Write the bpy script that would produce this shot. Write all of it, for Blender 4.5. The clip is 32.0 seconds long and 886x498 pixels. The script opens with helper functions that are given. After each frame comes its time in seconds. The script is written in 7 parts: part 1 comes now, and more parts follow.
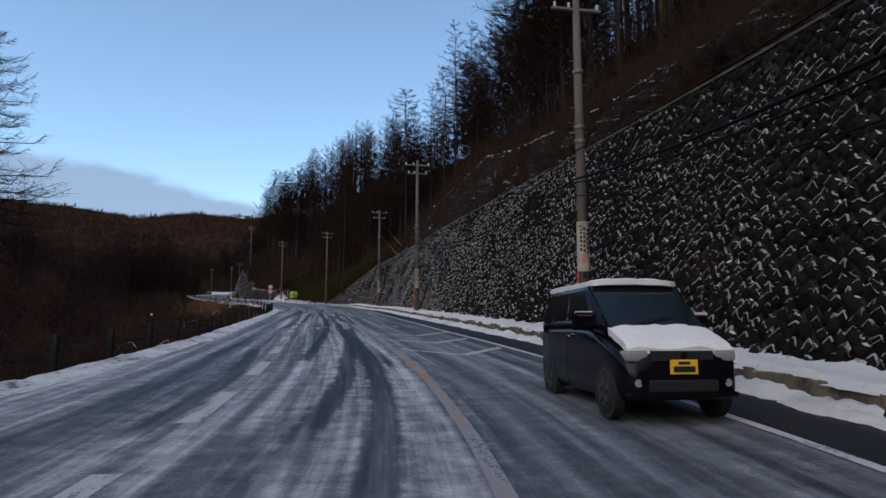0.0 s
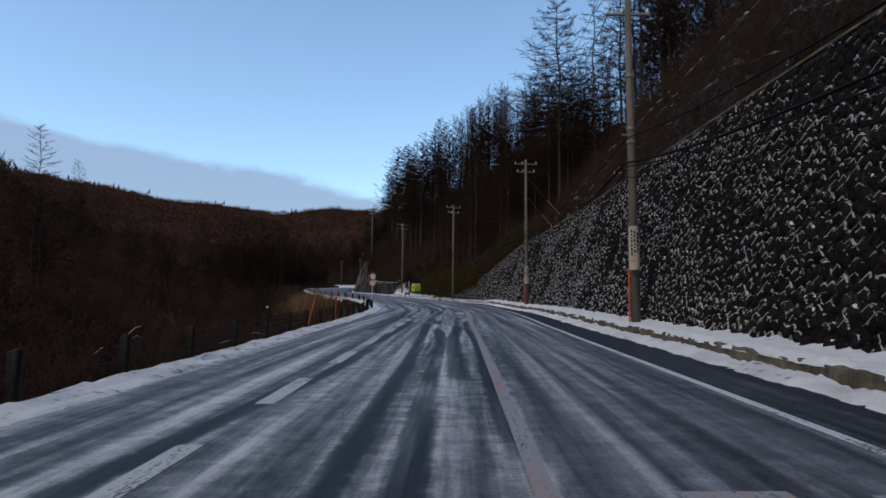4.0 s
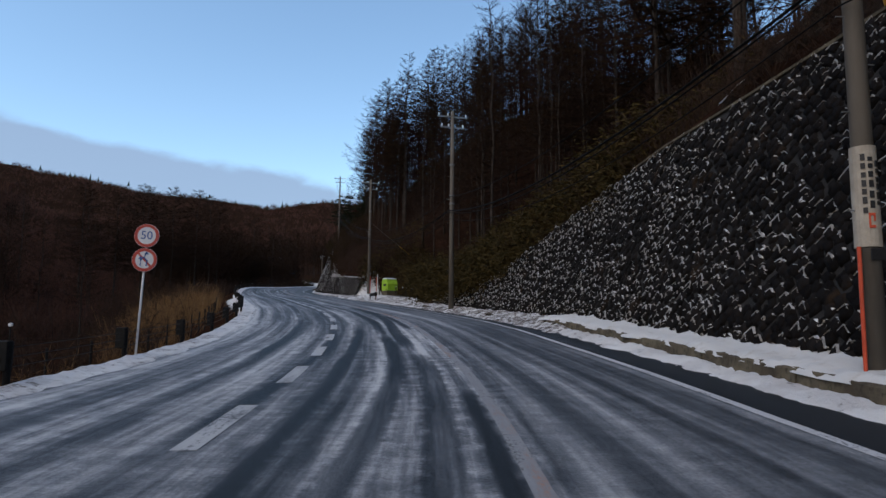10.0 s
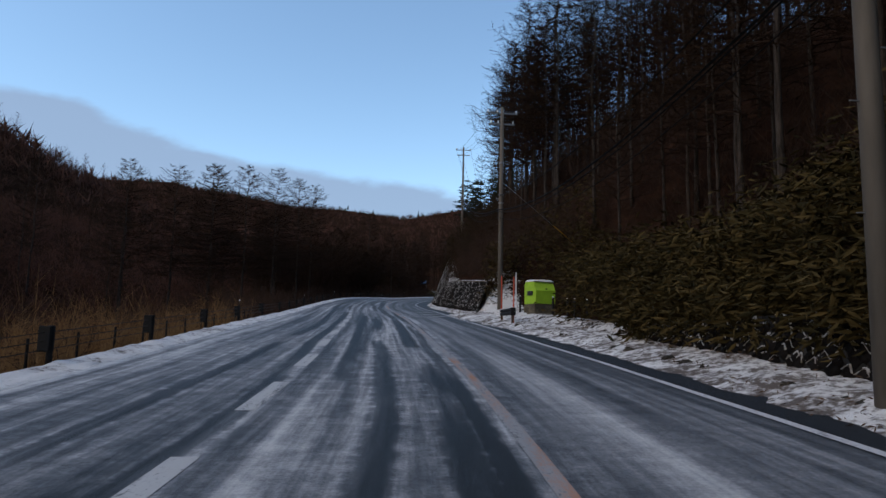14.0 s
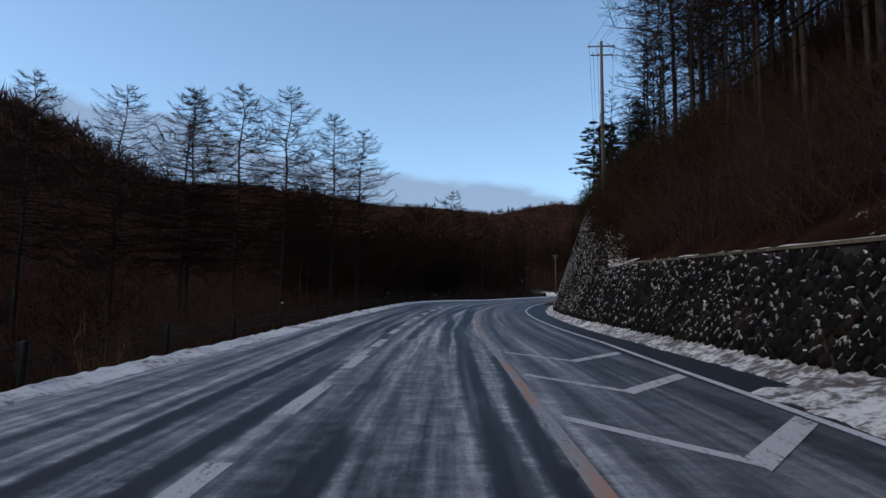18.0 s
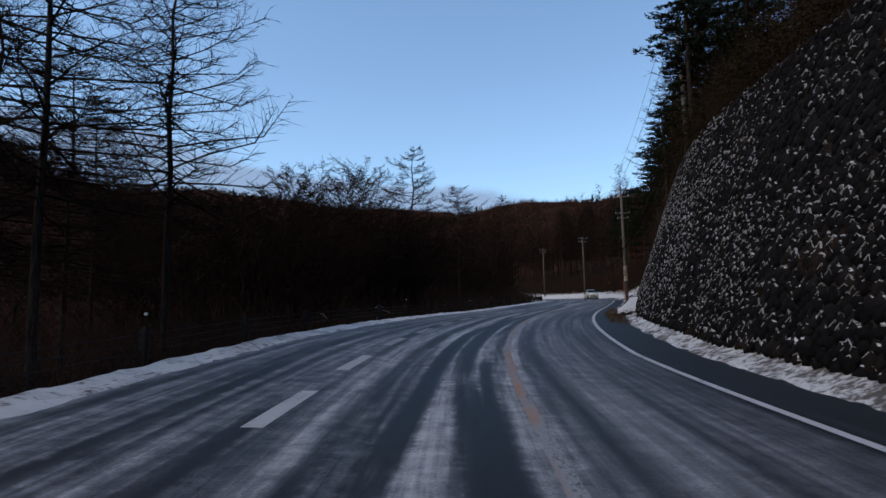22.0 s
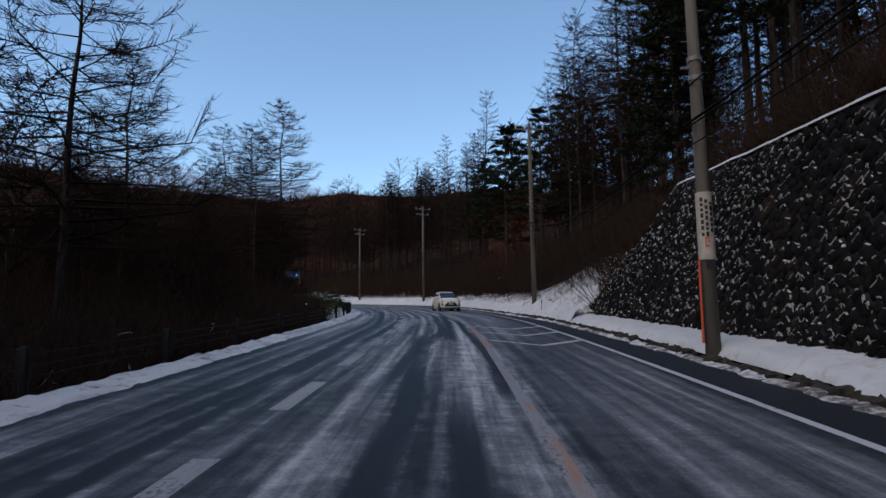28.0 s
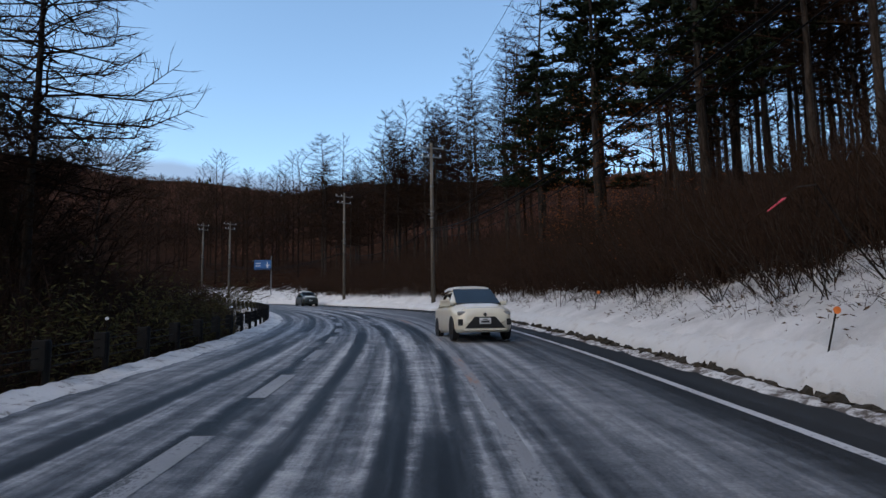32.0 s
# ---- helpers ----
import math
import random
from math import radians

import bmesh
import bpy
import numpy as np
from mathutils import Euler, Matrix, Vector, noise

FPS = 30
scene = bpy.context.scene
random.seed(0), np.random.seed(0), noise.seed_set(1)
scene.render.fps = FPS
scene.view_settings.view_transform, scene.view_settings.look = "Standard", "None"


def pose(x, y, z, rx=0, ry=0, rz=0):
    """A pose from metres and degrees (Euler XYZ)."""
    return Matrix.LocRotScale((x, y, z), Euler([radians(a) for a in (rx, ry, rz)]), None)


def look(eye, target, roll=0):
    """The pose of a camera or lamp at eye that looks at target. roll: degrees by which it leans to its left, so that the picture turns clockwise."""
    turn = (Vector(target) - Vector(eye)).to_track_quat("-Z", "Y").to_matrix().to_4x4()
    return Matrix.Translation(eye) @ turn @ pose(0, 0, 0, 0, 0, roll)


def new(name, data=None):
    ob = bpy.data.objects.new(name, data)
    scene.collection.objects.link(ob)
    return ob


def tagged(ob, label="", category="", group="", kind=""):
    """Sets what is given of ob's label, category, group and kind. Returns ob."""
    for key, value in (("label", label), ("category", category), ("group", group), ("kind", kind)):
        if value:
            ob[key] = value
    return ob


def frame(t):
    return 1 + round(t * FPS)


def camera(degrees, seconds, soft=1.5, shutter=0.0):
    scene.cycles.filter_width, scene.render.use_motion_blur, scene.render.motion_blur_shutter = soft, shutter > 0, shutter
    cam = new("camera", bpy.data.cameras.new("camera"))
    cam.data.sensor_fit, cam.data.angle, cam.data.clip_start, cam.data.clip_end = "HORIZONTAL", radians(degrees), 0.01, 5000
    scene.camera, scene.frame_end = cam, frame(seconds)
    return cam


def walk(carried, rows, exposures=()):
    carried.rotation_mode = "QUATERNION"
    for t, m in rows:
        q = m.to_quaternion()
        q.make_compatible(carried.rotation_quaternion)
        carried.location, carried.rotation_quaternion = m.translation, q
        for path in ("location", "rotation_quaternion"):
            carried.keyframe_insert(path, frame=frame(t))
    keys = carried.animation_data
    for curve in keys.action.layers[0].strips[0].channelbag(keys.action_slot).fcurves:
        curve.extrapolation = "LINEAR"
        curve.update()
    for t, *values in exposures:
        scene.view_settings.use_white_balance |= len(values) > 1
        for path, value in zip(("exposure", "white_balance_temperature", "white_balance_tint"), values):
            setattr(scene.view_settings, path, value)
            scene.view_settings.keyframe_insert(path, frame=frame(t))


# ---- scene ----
cam = camera(68.5, 32.0, soft=1.5, shutter=0.0)
PATH = [
    (0, (0.000, 0.000, 1.500), (0.102, 9.917, 2.780), -0.09),
    (0.5, (-0.047, 3.625, 1.721), (-0.419, 13.539, 2.971), -0.01),
    (1, (-0.276, 7.217, 1.932), (-1.149, 17.103, 3.162), 0.14),
    (1.5, (-0.670, 10.765, 2.132), (-1.981, 20.607, 3.321), 0.38),
    (2, (-1.183, 14.261, 2.323), (-2.808, 24.057, 3.507), 0.77),
    (2.5, (-1.763, 17.712, 2.507), (-3.571, 27.478, 3.671), 0.84),
    (3, (-2.379, 21.138, 2.688), (-4.295, 30.883, 3.853), 0.60),
    (3.5, (-3.006, 24.561, 2.872), (-4.934, 34.304, 4.033), 0.51),
    (4, (-3.635, 27.999, 3.064), (-5.569, 37.740, 4.232), 0.46),
    (4.5, (-4.270, 31.464, 3.262), (-6.219, 41.203, 4.425), 0.47),
    (5, (-4.919, 34.962, 3.460), (-6.896, 44.698, 4.601), 0.54),
    (5.5, (-5.585, 38.499, 3.654), (-7.593, 48.232, 4.772), 0.65),
    (6, (-6.268, 42.080, 3.849), (-8.286, 51.809, 4.979), 0.76),
    (6.5, (-6.951, 45.715, 4.047), (-8.934, 55.451, 5.185), 0.64),
    (7, (-7.623, 49.416, 4.244), (-9.557, 59.161, 5.376), 0.55),
    (7.5, (-8.280, 53.189, 4.441), (-10.151, 62.947, 5.568), 0.64),
    (8, (-8.924, 57.038, 4.644), (-10.733, 66.805, 5.794), 0.60),
    (8.5, (-9.570, 60.962, 4.850), (-11.357, 70.734, 5.993), 0.55),
    (9, (-10.235, 64.949, 5.056), (-12.031, 74.719, 6.200), 0.70),
    (9.5, (-10.930, 68.972, 5.263), (-12.773, 78.732, 6.423), 0.75),
    (10, (-11.662, 72.997, 5.471), (-13.609, 82.736, 6.632), 0.47),
    (10.5, (-12.462, 76.985, 5.673), (-14.640, 86.678, 6.816), 0.32),
    (11, (-13.387, 80.902, 5.870), (-15.974, 90.496, 6.992), 0.45),
    (11.5, (-14.453, 84.735, 6.066), (-17.368, 94.234, 7.196), 0.97),
    (12, (-15.617, 88.503, 6.274), (-18.724, 97.935, 7.450), 1.55),
    (12.5, (-16.840, 92.236, 6.498), (-20.058, 101.628, 7.691), 1.95),
    (13, (-18.114, 95.955, 6.730), (-21.455, 105.302, 7.943), 1.95),
    (13.5, (-19.476, 99.662, 6.974), (-23.093, 108.899, 8.237), 1.85),
    (14, (-20.968, 103.349, 7.228), (-24.923, 112.442, 8.524), 1.33),
    (14.5, (-22.603, 107.018, 7.485), (-26.884, 115.960, 8.794), 0.83),
    (15, (-24.369, 110.683, 7.742), (-28.894, 119.505, 9.041), 0.58),
    (15.5, (-26.254, 114.359, 8.004), (-31.007, 123.061, 9.302), 0.59),
    (16, (-28.251, 118.059, 8.272), (-33.170, 126.670, 9.562), 0.55),
    (16.5, (-30.342, 121.796, 8.543), (-35.387, 130.335, 9.817), 0.53),
    (17, (-32.514, 125.572, 8.812), (-37.651, 134.059, 10.067), 0.57),
    (17.5, (-34.747, 129.387, 9.076), (-39.934, 137.845, 10.322), 0.67),
    (18, (-37.010, 133.239, 9.340), (-42.183, 141.704, 10.601), 0.85),
    (18.5, (-39.283, 137.117, 9.606), (-44.452, 145.581, 10.882), 0.73),
    (19, (-41.561, 140.994, 9.876), (-46.754, 149.443, 11.158), 0.66),
    (19.5, (-43.834, 144.850, 10.149), (-49.035, 153.298, 11.412), 0.72),
    (20, (-46.089, 148.666, 10.427), (-51.318, 157.094, 11.708), 0.60),
    (20.5, (-48.310, 152.450, 10.717), (-53.469, 160.914, 12.034), 0.20),
    (21, (-50.468, 156.242, 11.016), (-55.478, 164.794, 12.347), -0.13),
    (21.5, (-52.562, 160.080, 11.315), (-57.424, 168.716, 12.649), -0.70),
    (22, (-54.604, 163.988, 11.615), (-59.331, 172.697, 12.956), -1.25),
    (22.5, (-56.628, 167.970, 11.916), (-61.330, 176.693, 13.261), -1.69),
    (23, (-58.632, 172.037, 12.225), (-63.197, 180.833, 13.567), -2.00),
    (23.5, (-60.551, 176.208, 12.542), (-64.822, 185.153, 13.859), -2.64),
    (24, (-62.347, 180.462, 12.875), (-66.344, 189.531, 14.209), -2.89),
    (24.5, (-64.027, 184.756, 13.218), (-67.792, 193.925, 14.545), -2.56),
    (25, (-65.567, 189.063, 13.549), (-68.993, 198.367, 14.856), -2.35),
    (25.5, (-66.949, 193.358, 13.856), (-70.084, 202.768, 15.126), -2.25),
    (26, (-68.186, 197.617, 14.138), (-71.041, 207.120, 15.379), -1.87),
    (26.5, (-69.290, 201.828, 14.401), (-71.896, 211.404, 15.628), -1.42),
    (27, (-70.280, 205.991, 14.657), (-72.686, 215.620, 15.887), -1.04),
    (27.5, (-71.185, 210.117, 14.916), (-73.445, 219.777, 16.169), -0.82),
    (28, (-72.037, 214.222, 15.189), (-74.205, 223.898, 16.483), -0.79),
    (28.5, (-72.875, 218.328, 15.469), (-75.037, 228.008, 16.745), -1.08),
    (29, (-73.724, 222.440, 15.740), (-75.884, 232.126, 16.970), -1.30),
    (29.5, (-74.586, 226.556, 16.012), (-76.765, 236.235, 17.264), -1.22),
    (30, (-75.463, 230.678, 16.292), (-77.675, 240.351, 17.535), -0.85),
    (30.5, (-76.362, 234.808, 16.568), (-78.637, 244.467, 17.806), -0.67),
    (31, (-77.286, 238.941, 16.836), (-79.623, 248.585, 18.076), -0.56),
    (31.5, (-78.239, 243.071, 17.097), (-80.652, 252.697, 18.327), -0.80),
    (32, (-79.239, 247.190, 17.350), (-81.797, 256.780, 18.572), -0.96),
]
walk(cam, [(t, look(eye, target, roll)) for t, eye, target, roll in PATH], [(0, 0.66, 7000, 10), (13, 0.72, 7000, 10), (14.2, 0.62, 7000, 10), (15.3, 0.52, 7000, 10), (19, 0.52, 6900, 11), (25, 0.54, 6800, 12), (28.5, 0.54, 6800, 12), (30, 0.64, 6900, 11), (32, 0.82, 7000, 10)])

# ---- sky and daylight: a clear cold dawn sky, valley in shade ----
world = bpy.data.worlds.new("sky")
scene.world = world
world.use_nodes = True
wn, wl = world.node_tree.nodes, world.node_tree.links
wn.clear()
sky = wn.new("ShaderNodeTexSky")
sky.sky_type, sky.sun_disc = "NISHITA", False
sky.sun_elevation, sky.sun_rotation = radians(48), radians(215)
sky.altitude, sky.air_density, sky.dust_density, sky.ozone_density = 900, 1.0, 0.6, 1.6
coord = wn.new("ShaderNodeTexCoord")
sep = wn.new("ShaderNodeSeparateXYZ")
wl.new(coord.outputs["Generated"], sep.inputs[0])
# low bank of grey cloud over the far ridge
puff = wn.new("ShaderNodeTexNoise")
puff.inputs["Scale"].default_value, puff.inputs["Detail"].default_value, puff.inputs["Roughness"].default_value = 3.2, 7.0, 0.55
squash = wn.new("ShaderNodeMapping")
squash.inputs["Scale"].default_value = (1, 1, 2.6)
wl.new(coord.outputs["Generated"], squash.inputs[0])
wl.new(squash.outputs[0], puff.inputs["Vector"])
edge = wn.new("ShaderNodeMath"); edge.operation = "MULTIPLY_ADD"
edge.inputs[1].default_value, edge.inputs[2].default_value = -0.17, 0.315
wl.new(puff.outputs[0], edge.inputs[0])
west = wn.new("ShaderNodeMath"); west.operation = "MULTIPLY_ADD"
west.inputs[1].default_value = -0.2
wl.new(sep.outputs[0], west.inputs[0]); wl.new(edge.outputs[0], west.inputs[2])
gap = wn.new("ShaderNodeMath"); gap.operation = "SUBTRACT"
wl.new(west.outputs[0], gap.inputs[0]); wl.new(sep.outputs[2], gap.inputs[1])
bank_mask = wn.new("ShaderNodeMapRange"); bank_mask.interpolation_type = "SMOOTHSTEP"
bank_mask.inputs["From Min"].default_value, bank_mask.inputs["From Max"].default_value = 0.090, 0.118
bank_mask.inputs["To Max"].default_value = 0.85
wl.new(gap.outputs[0], bank_mask.inputs["Value"])
cloud = wn.new("ShaderNodeMix"); cloud.data_type = "RGBA"
cloud.inputs["B"].default_value = (1.25, 1.8, 2.8, 1)
wl.new(bank_mask.outputs[0], cloud.inputs["Factor"])
haze = wn.new("ShaderNodeMix"); haze.data_type = "RGBA"; haze.blend_type = "MULTIPLY"
haze.inputs["Factor"].default_value = 1.0
haze.inputs["B"].default_value = (0.92, 1.05, 1.06, 1)
wl.new(sky.outputs[0], haze.inputs["A"])
wl.new(haze.outputs["Result"], cloud.inputs["A"])
back = wn.new("ShaderNodeBackground")
back.inputs["Strength"].default_value = 0.15
wl.new(cloud.outputs["Result"], back.inputs["Color"])
wout = wn.new("ShaderNodeOutputWorld")
wl.new(back.outputs[0], wout.inputs["Surface"])

# soft light of the bright half of the sky behind the traveller
lamp = bpy.data.lights.new("sun", "SUN")
lamp.energy, lamp.angle, lamp.color = 1.0, radians(60), (1.0, 0.77, 0.53)
sun = new("sun", lamp)
sun.matrix_basis = look((-math.sin(radians(30)) * 40, -math.cos(radians(30)) * 40, 30.0), (0, 0, 0))

# ---- materials ----
class Nodes:
    """Short writing of node materials."""
    def __init__(self, name):
        self.m = bpy.data.materials.new(name)
        self.m.use_nodes = True
        self.t = self.m.node_tree
        self.b = self.t.nodes["Principled BSDF"]

    def put(self, kind, ins=None, **props):
        n = self.t.nodes.new("ShaderNode" + kind)
        if "operation" in props:
            n.operation = props["operation"]
        if "interpolation_type" in props:
            n.interpolation_type = props["interpolation_type"]
        if "data_type" in props:
            n.data_type = props["data_type"]
        if "uv_map" in props:
            n.uv_map = props["uv_map"]
        if "layer_name" in props:
            n.layer_name = props["layer_name"]
        for key, value in (ins or {}).items():
            self.link(value, n.inputs[key])
        return n

    def link(self, value, socket):
        if isinstance(value, bpy.types.NodeSocket):
            self.t.links.new(value, socket)
        else:
            socket.default_value = value

    def pos(self):
        return self.put("NewGeometry").outputs["Position"]

    def local(self):
        return self.put("TexCoord").outputs["Object"]

    def noise(self, vec, scale, detail=4.0, rough=0.55):
        return self.put("TexNoise", {"Vector": vec, "Scale": scale, "Detail": detail, "Roughness": rough}).outputs[0]

    def stretch(self, vec, sx, sy, sz):
        return self.put("Mapping", {"Vector": vec, "Scale": (sx, sy, sz)}).outputs[0]

    def math(self, op, a, b=0.0, c=0.0):
        return self.put("Math", {0: a, 1: b, 2: c}, operation=op).outputs[0]

    def step(self, value, lo, hi, a=0.0, b=1.0):
        return self.put("MapRange", {"Value": value, "From Min": lo, "From Max": hi, "To Min": a, "To Max": b}, interpolation_type="SMOOTHSTEP").outputs[0]

    def mix(self, f, a, b):
        n = self.put("Mix", data_type="RGBA")
        self.link(f, n.inputs["Factor"])
        for value, key in ((a, "A"), (b, "B")):
            if isinstance(value, tuple):
                value = (*value, 1.0) if len(value) == 3 else value
            self.link(value, n.inputs[key])
        return n.outputs["Result"]

    def ramp(self, f, stops):
        n = self.put("ValToRGB", {"Fac": f})
        e = n.color_ramp.elements
        e[0].position, e[0].color = stops[0][0], (*stops[0][1], 1)
        e[1].position, e[1].color = stops[-1][0], (*stops[-1][1], 1)
        for p, c in stops[1:-1]:
            e.new(p).color = (*c, 1)
        return n.outputs[0]

    def finish(self, colour, rough=0.8, bump=None, depth=0.02, metal=0.0, spec=0.5):
        if isinstance(colour, tuple):
            colour = (*colour, 1.0) if len(colour) == 3 else colour
        self.link(colour, self.b.inputs["Base Color"])
        self.link(rough, self.b.inputs["Roughness"])
        self.link(metal, self.b.inputs["Metallic"])
        self.link(spec, self.b.inputs["Specular IOR Level"])
        if bump is not None:
            n = self.put("Bump", {"Height": bump, "Distance": depth, "Strength": 0.8})
            self.t.links.new(n.outputs[0], self.b.inputs["Normal"])
        return self.m


def plain(name, a, b, scale=3.0, rough=0.7, fine=40.0, depth=0.004, metal=0.0, spec=0.4):
    """Two tones by a coarse and a fine noise, with fine relief."""
    n = Nodes(name)
    p = n.pos()
    big, small = n.noise(p, scale), n.noise(p, fine, 3.0)
    f = n.step(n.math("ADD", n.math("MULTIPLY", big, 0.7), n.math("MULTIPLY", small, 0.3)), 0.35, 0.65)
    return n.finish(n.mix(f, a, b), rough, small, depth, metal, spec)


def make_snow(name="snow", light=1.0, foul=0.45):
    n = Nodes(name)
    p = n.pos()
    big, mid, fine = n.noise(p, 0.7), n.noise(p, 6.0, 6.0), n.noise(p, 60.0, 4.0)
    dirt = n.step(n.math("MULTIPLY", n.noise(p, 2.3, 6.0), mid), 0.27, 0.42)
    c = n.mix(big, (0.60 * light, 0.595 * light, 0.585 * light), (0.46 * light, 0.455 * light, 0.45 * light))
    c = n.mix(n.math("MULTIPLY", dirt, foul), c, (0.33, 0.28, 0.24))
    return n.finish(c, 0.7, n.math("ADD", mid, n.math("MULTIPLY", fine, 0.4)), 0.05, 0, 0.3)


def make_dirty_snow(name="gritty_snow", lo=0.56, hi=0.70, earth=(0.085, 0.062, 0.045)):
    """Ploughed roadside snow with grit, leaves and melted holes."""
    n = Nodes(name)
    p = n.pos()
    big, mid, fine = n.noise(p, 0.9, 4.0), n.noise(p, 5.0, 7.0, 0.7), n.noise(p, 45.0, 4.0)
    grit = n.step(n.math("ADD", n.math("MULTIPLY", mid, 0.75), n.math("MULTIPLY", big, 0.35)), lo, hi)
    c = n.mix(fine, (0.72, 0.71, 0.70), (0.56, 0.555, 0.55))
    c = n.mix(n.math("MULTIPLY", n.step(big, 0.40, 0.66), 0.55), c, (0.42, 0.40, 0.40))
    c = n.mix(n.math("MULTIPLY", grit, 0.9), c, earth)
    return n.finish(c, 0.75, n.math("ADD", mid, n.math("MULTIPLY", fine, 0.5)), 0.09, 0, 0.3)


def make_stone():
    """Dark rubble with snow lying on all that faces up."""
    n = Nodes("rubble_stone")
    p = n.pos()
    rnd = n.put("NewGeometry").outputs["Random Per Island"]
    info = n.put("ObjectInfo").outputs["Random"]
    tone = n.math("FRACT", n.math("ADD", rnd, info))
    g = n.noise(p, 9.0, 6.0, 0.65)
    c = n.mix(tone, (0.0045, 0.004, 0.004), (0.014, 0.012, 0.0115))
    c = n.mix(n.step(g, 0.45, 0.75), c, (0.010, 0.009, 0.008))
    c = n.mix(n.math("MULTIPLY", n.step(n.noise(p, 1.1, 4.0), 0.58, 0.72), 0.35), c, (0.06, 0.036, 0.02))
    nz = n.put("SeparateXYZ", {0: n.put("NewGeometry").outputs["True Normal"]}).outputs[2]
    patch = n.noise(p, 0.35, 3.0)
    seep = n.noise(n.stretch(p, 1.6, 1.6, 0.16), 1.0, 4.0, 0.6)
    cover = n.math("ADD", nz, n.math("MULTIPLY_ADD", n.noise(p, 11.0, 5.0, 0.7), 1.2, -0.60))
    cover = n.math("ADD", cover, n.math("MULTIPLY_ADD", patch, 0.6, -0.3))
    cover = n.math("ADD", cover, n.math("MULTIPLY_ADD", seep, 0.8, -0.4))
    cover = n.math("ADD", cover, n.math("MULTIPLY_ADD", tone, 0.44, -0.22))
    snowy = n.step(cover, 0.92, 1.06)
    c = n.mix(snowy, c, (0.56, 0.555, 0.55))
    return n.finish(c, 0.9, n.noise(p, 22.0, 6.0, 0.75), 0.03, 0, 0.04)


def make_road():
    """Asphalt under thin packed snow, worn into tracks that run along the road; x of its map is metres from the centre line."""
    n = Nodes("snowy_asphalt")
    uv = n.put("UVMap", uv_map="road").outputs[0]
    sp = n.put("SeparateXYZ", {0: uv})
    lat, s = sp.outputs[0], sp.outputs[1]
    only_s = n.put("CombineXYZ", {0: 0.0, 1: s, 2: 0.0}).outputs[0]
    sway = n.math("MULTIPLY", n.math("MULTIPLY_ADD", n.noise(only_s, 0.04, 2.0), 1.5, -0.75), n.step(lat, 0.6, 2.4, 1.0, 0.12))
    f = n.put("MapRange", {"Value": n.math("ADD", lat, sway), "From Min": -7.0, "From Max": 5.0}).outputs[0]
    lanes = n.ramp(f, [((a + 7) / 12, (v, v, v)) for a, v in (
        (-7, .9), (-6.3, .70), (-5.7, .42), (-5.1, .60), (-4.4, .38), (-3.8, .58), (-3.2, .48), (-2.6, .58), (-2.0, .44), (-1.5, .74), (-1.0, .58),
        (-.55, .76), (-.1, .66), (.25, .50), (.7, .44), (1.15, .58), (1.6, .42), (2.2, .38), (2.7, .42), (3.12, .30), (3.28, .0), (4.4, .0), (5, .1))])
    long = n.noise(n.stretch(uv, 2.6, 0.04, 1), 1.0, 4.0, 0.52)
    mid = n.noise(n.stretch(uv, 8.0, 0.5, 1), 1.0, 5.0, 0.6)
    patch = n.noise(n.stretch(uv, 2.2, 2.6, 1), 1.0, 7.0, 0.72)
    fine = n.noise(n.stretch(uv, 26.0, 22.0, 1), 1.0, 6.0, 0.78)
    blot = n.noise(n.stretch(uv, 0.6, 0.05, 1), 1.0, 3.0)
    own = n.step(lat, 0.1, 0.5, 1.0, 0.6)
    mass = n.math("ADD", n.math("MULTIPLY_ADD", lanes, 0.68, 0.125), n.math("MULTIPLY", n.math("MULTIPLY_ADD", long, 1.9, -0.93), n.step(lat, 0.1, 0.6, 1.0, 0.75)))
    mass = n.math("ADD", mass, n.math("MULTIPLY", n.math("MULTIPLY_ADD", mid, 0.8, -0.40), n.step(lat, 0.1, 0.6, 1.0, 0.5)))
    mass = n.math("ADD", mass, n.math("MULTIPLY", n.math("MULTIPLY_ADD", patch, 1.05, -0.50), own))
    mass = n.math("ADD", mass, n.math("MULTIPLY_ADD", fine, 0.70, -0.35))
    mass = n.math("ADD", mass, n.math("MULTIPLY_ADD", blot, 0.55, -0.275))
    # snow tone lowered through the bend: the closed-in valley's shade put into the colour
    mass = n.math("SUBTRACT", mass, n.math("MULTIPLY", n.step(s, 122.0, 160.0), n.step(s, 245.0, 275.0, 0.085, 0.0)))
    # bare tyre tracks that wander between the lanes, ragged at the edge
    ragged = n.math("MULTIPLY_ADD", patch, 0.24, -0.12)
    bare = None
    for at0, swing, freq, seed, width in ((-0.75, 1.1, 0.022, 3.0, 0.15), (-1.5, 1.5, 0.03, 9.0, 0.13), (-2.2, 1.2, 0.025, 15.0, 0.10), (-4.4, 1.3, 0.02, 21.0, 0.10), (-0.3, 0.7, 0.035, 27.0, 0.07), (-3.4, 1.6, 0.028, 33.0, 0.11)):
        v = n.put("CombineXYZ", {0: seed, 1: s, 2: seed}).outputs[0]
        line = n.math("MULTIPLY_ADD", n.noise(v, freq, 2.0), 2 * swing, at0 - swing)
        off = n.math("ADD", n.math("ABSOLUTE", n.math("SUBTRACT", lat, line)), ragged)
        on = n.math("MULTIPLY", n.step(off, width - 0.03, width + 0.12, 1.0, 0.0), n.step(n.noise(v, 0.06, 3.0), 0.42, 0.50))
        bare = on if bare is None else n.math("MAXIMUM", bare, on)
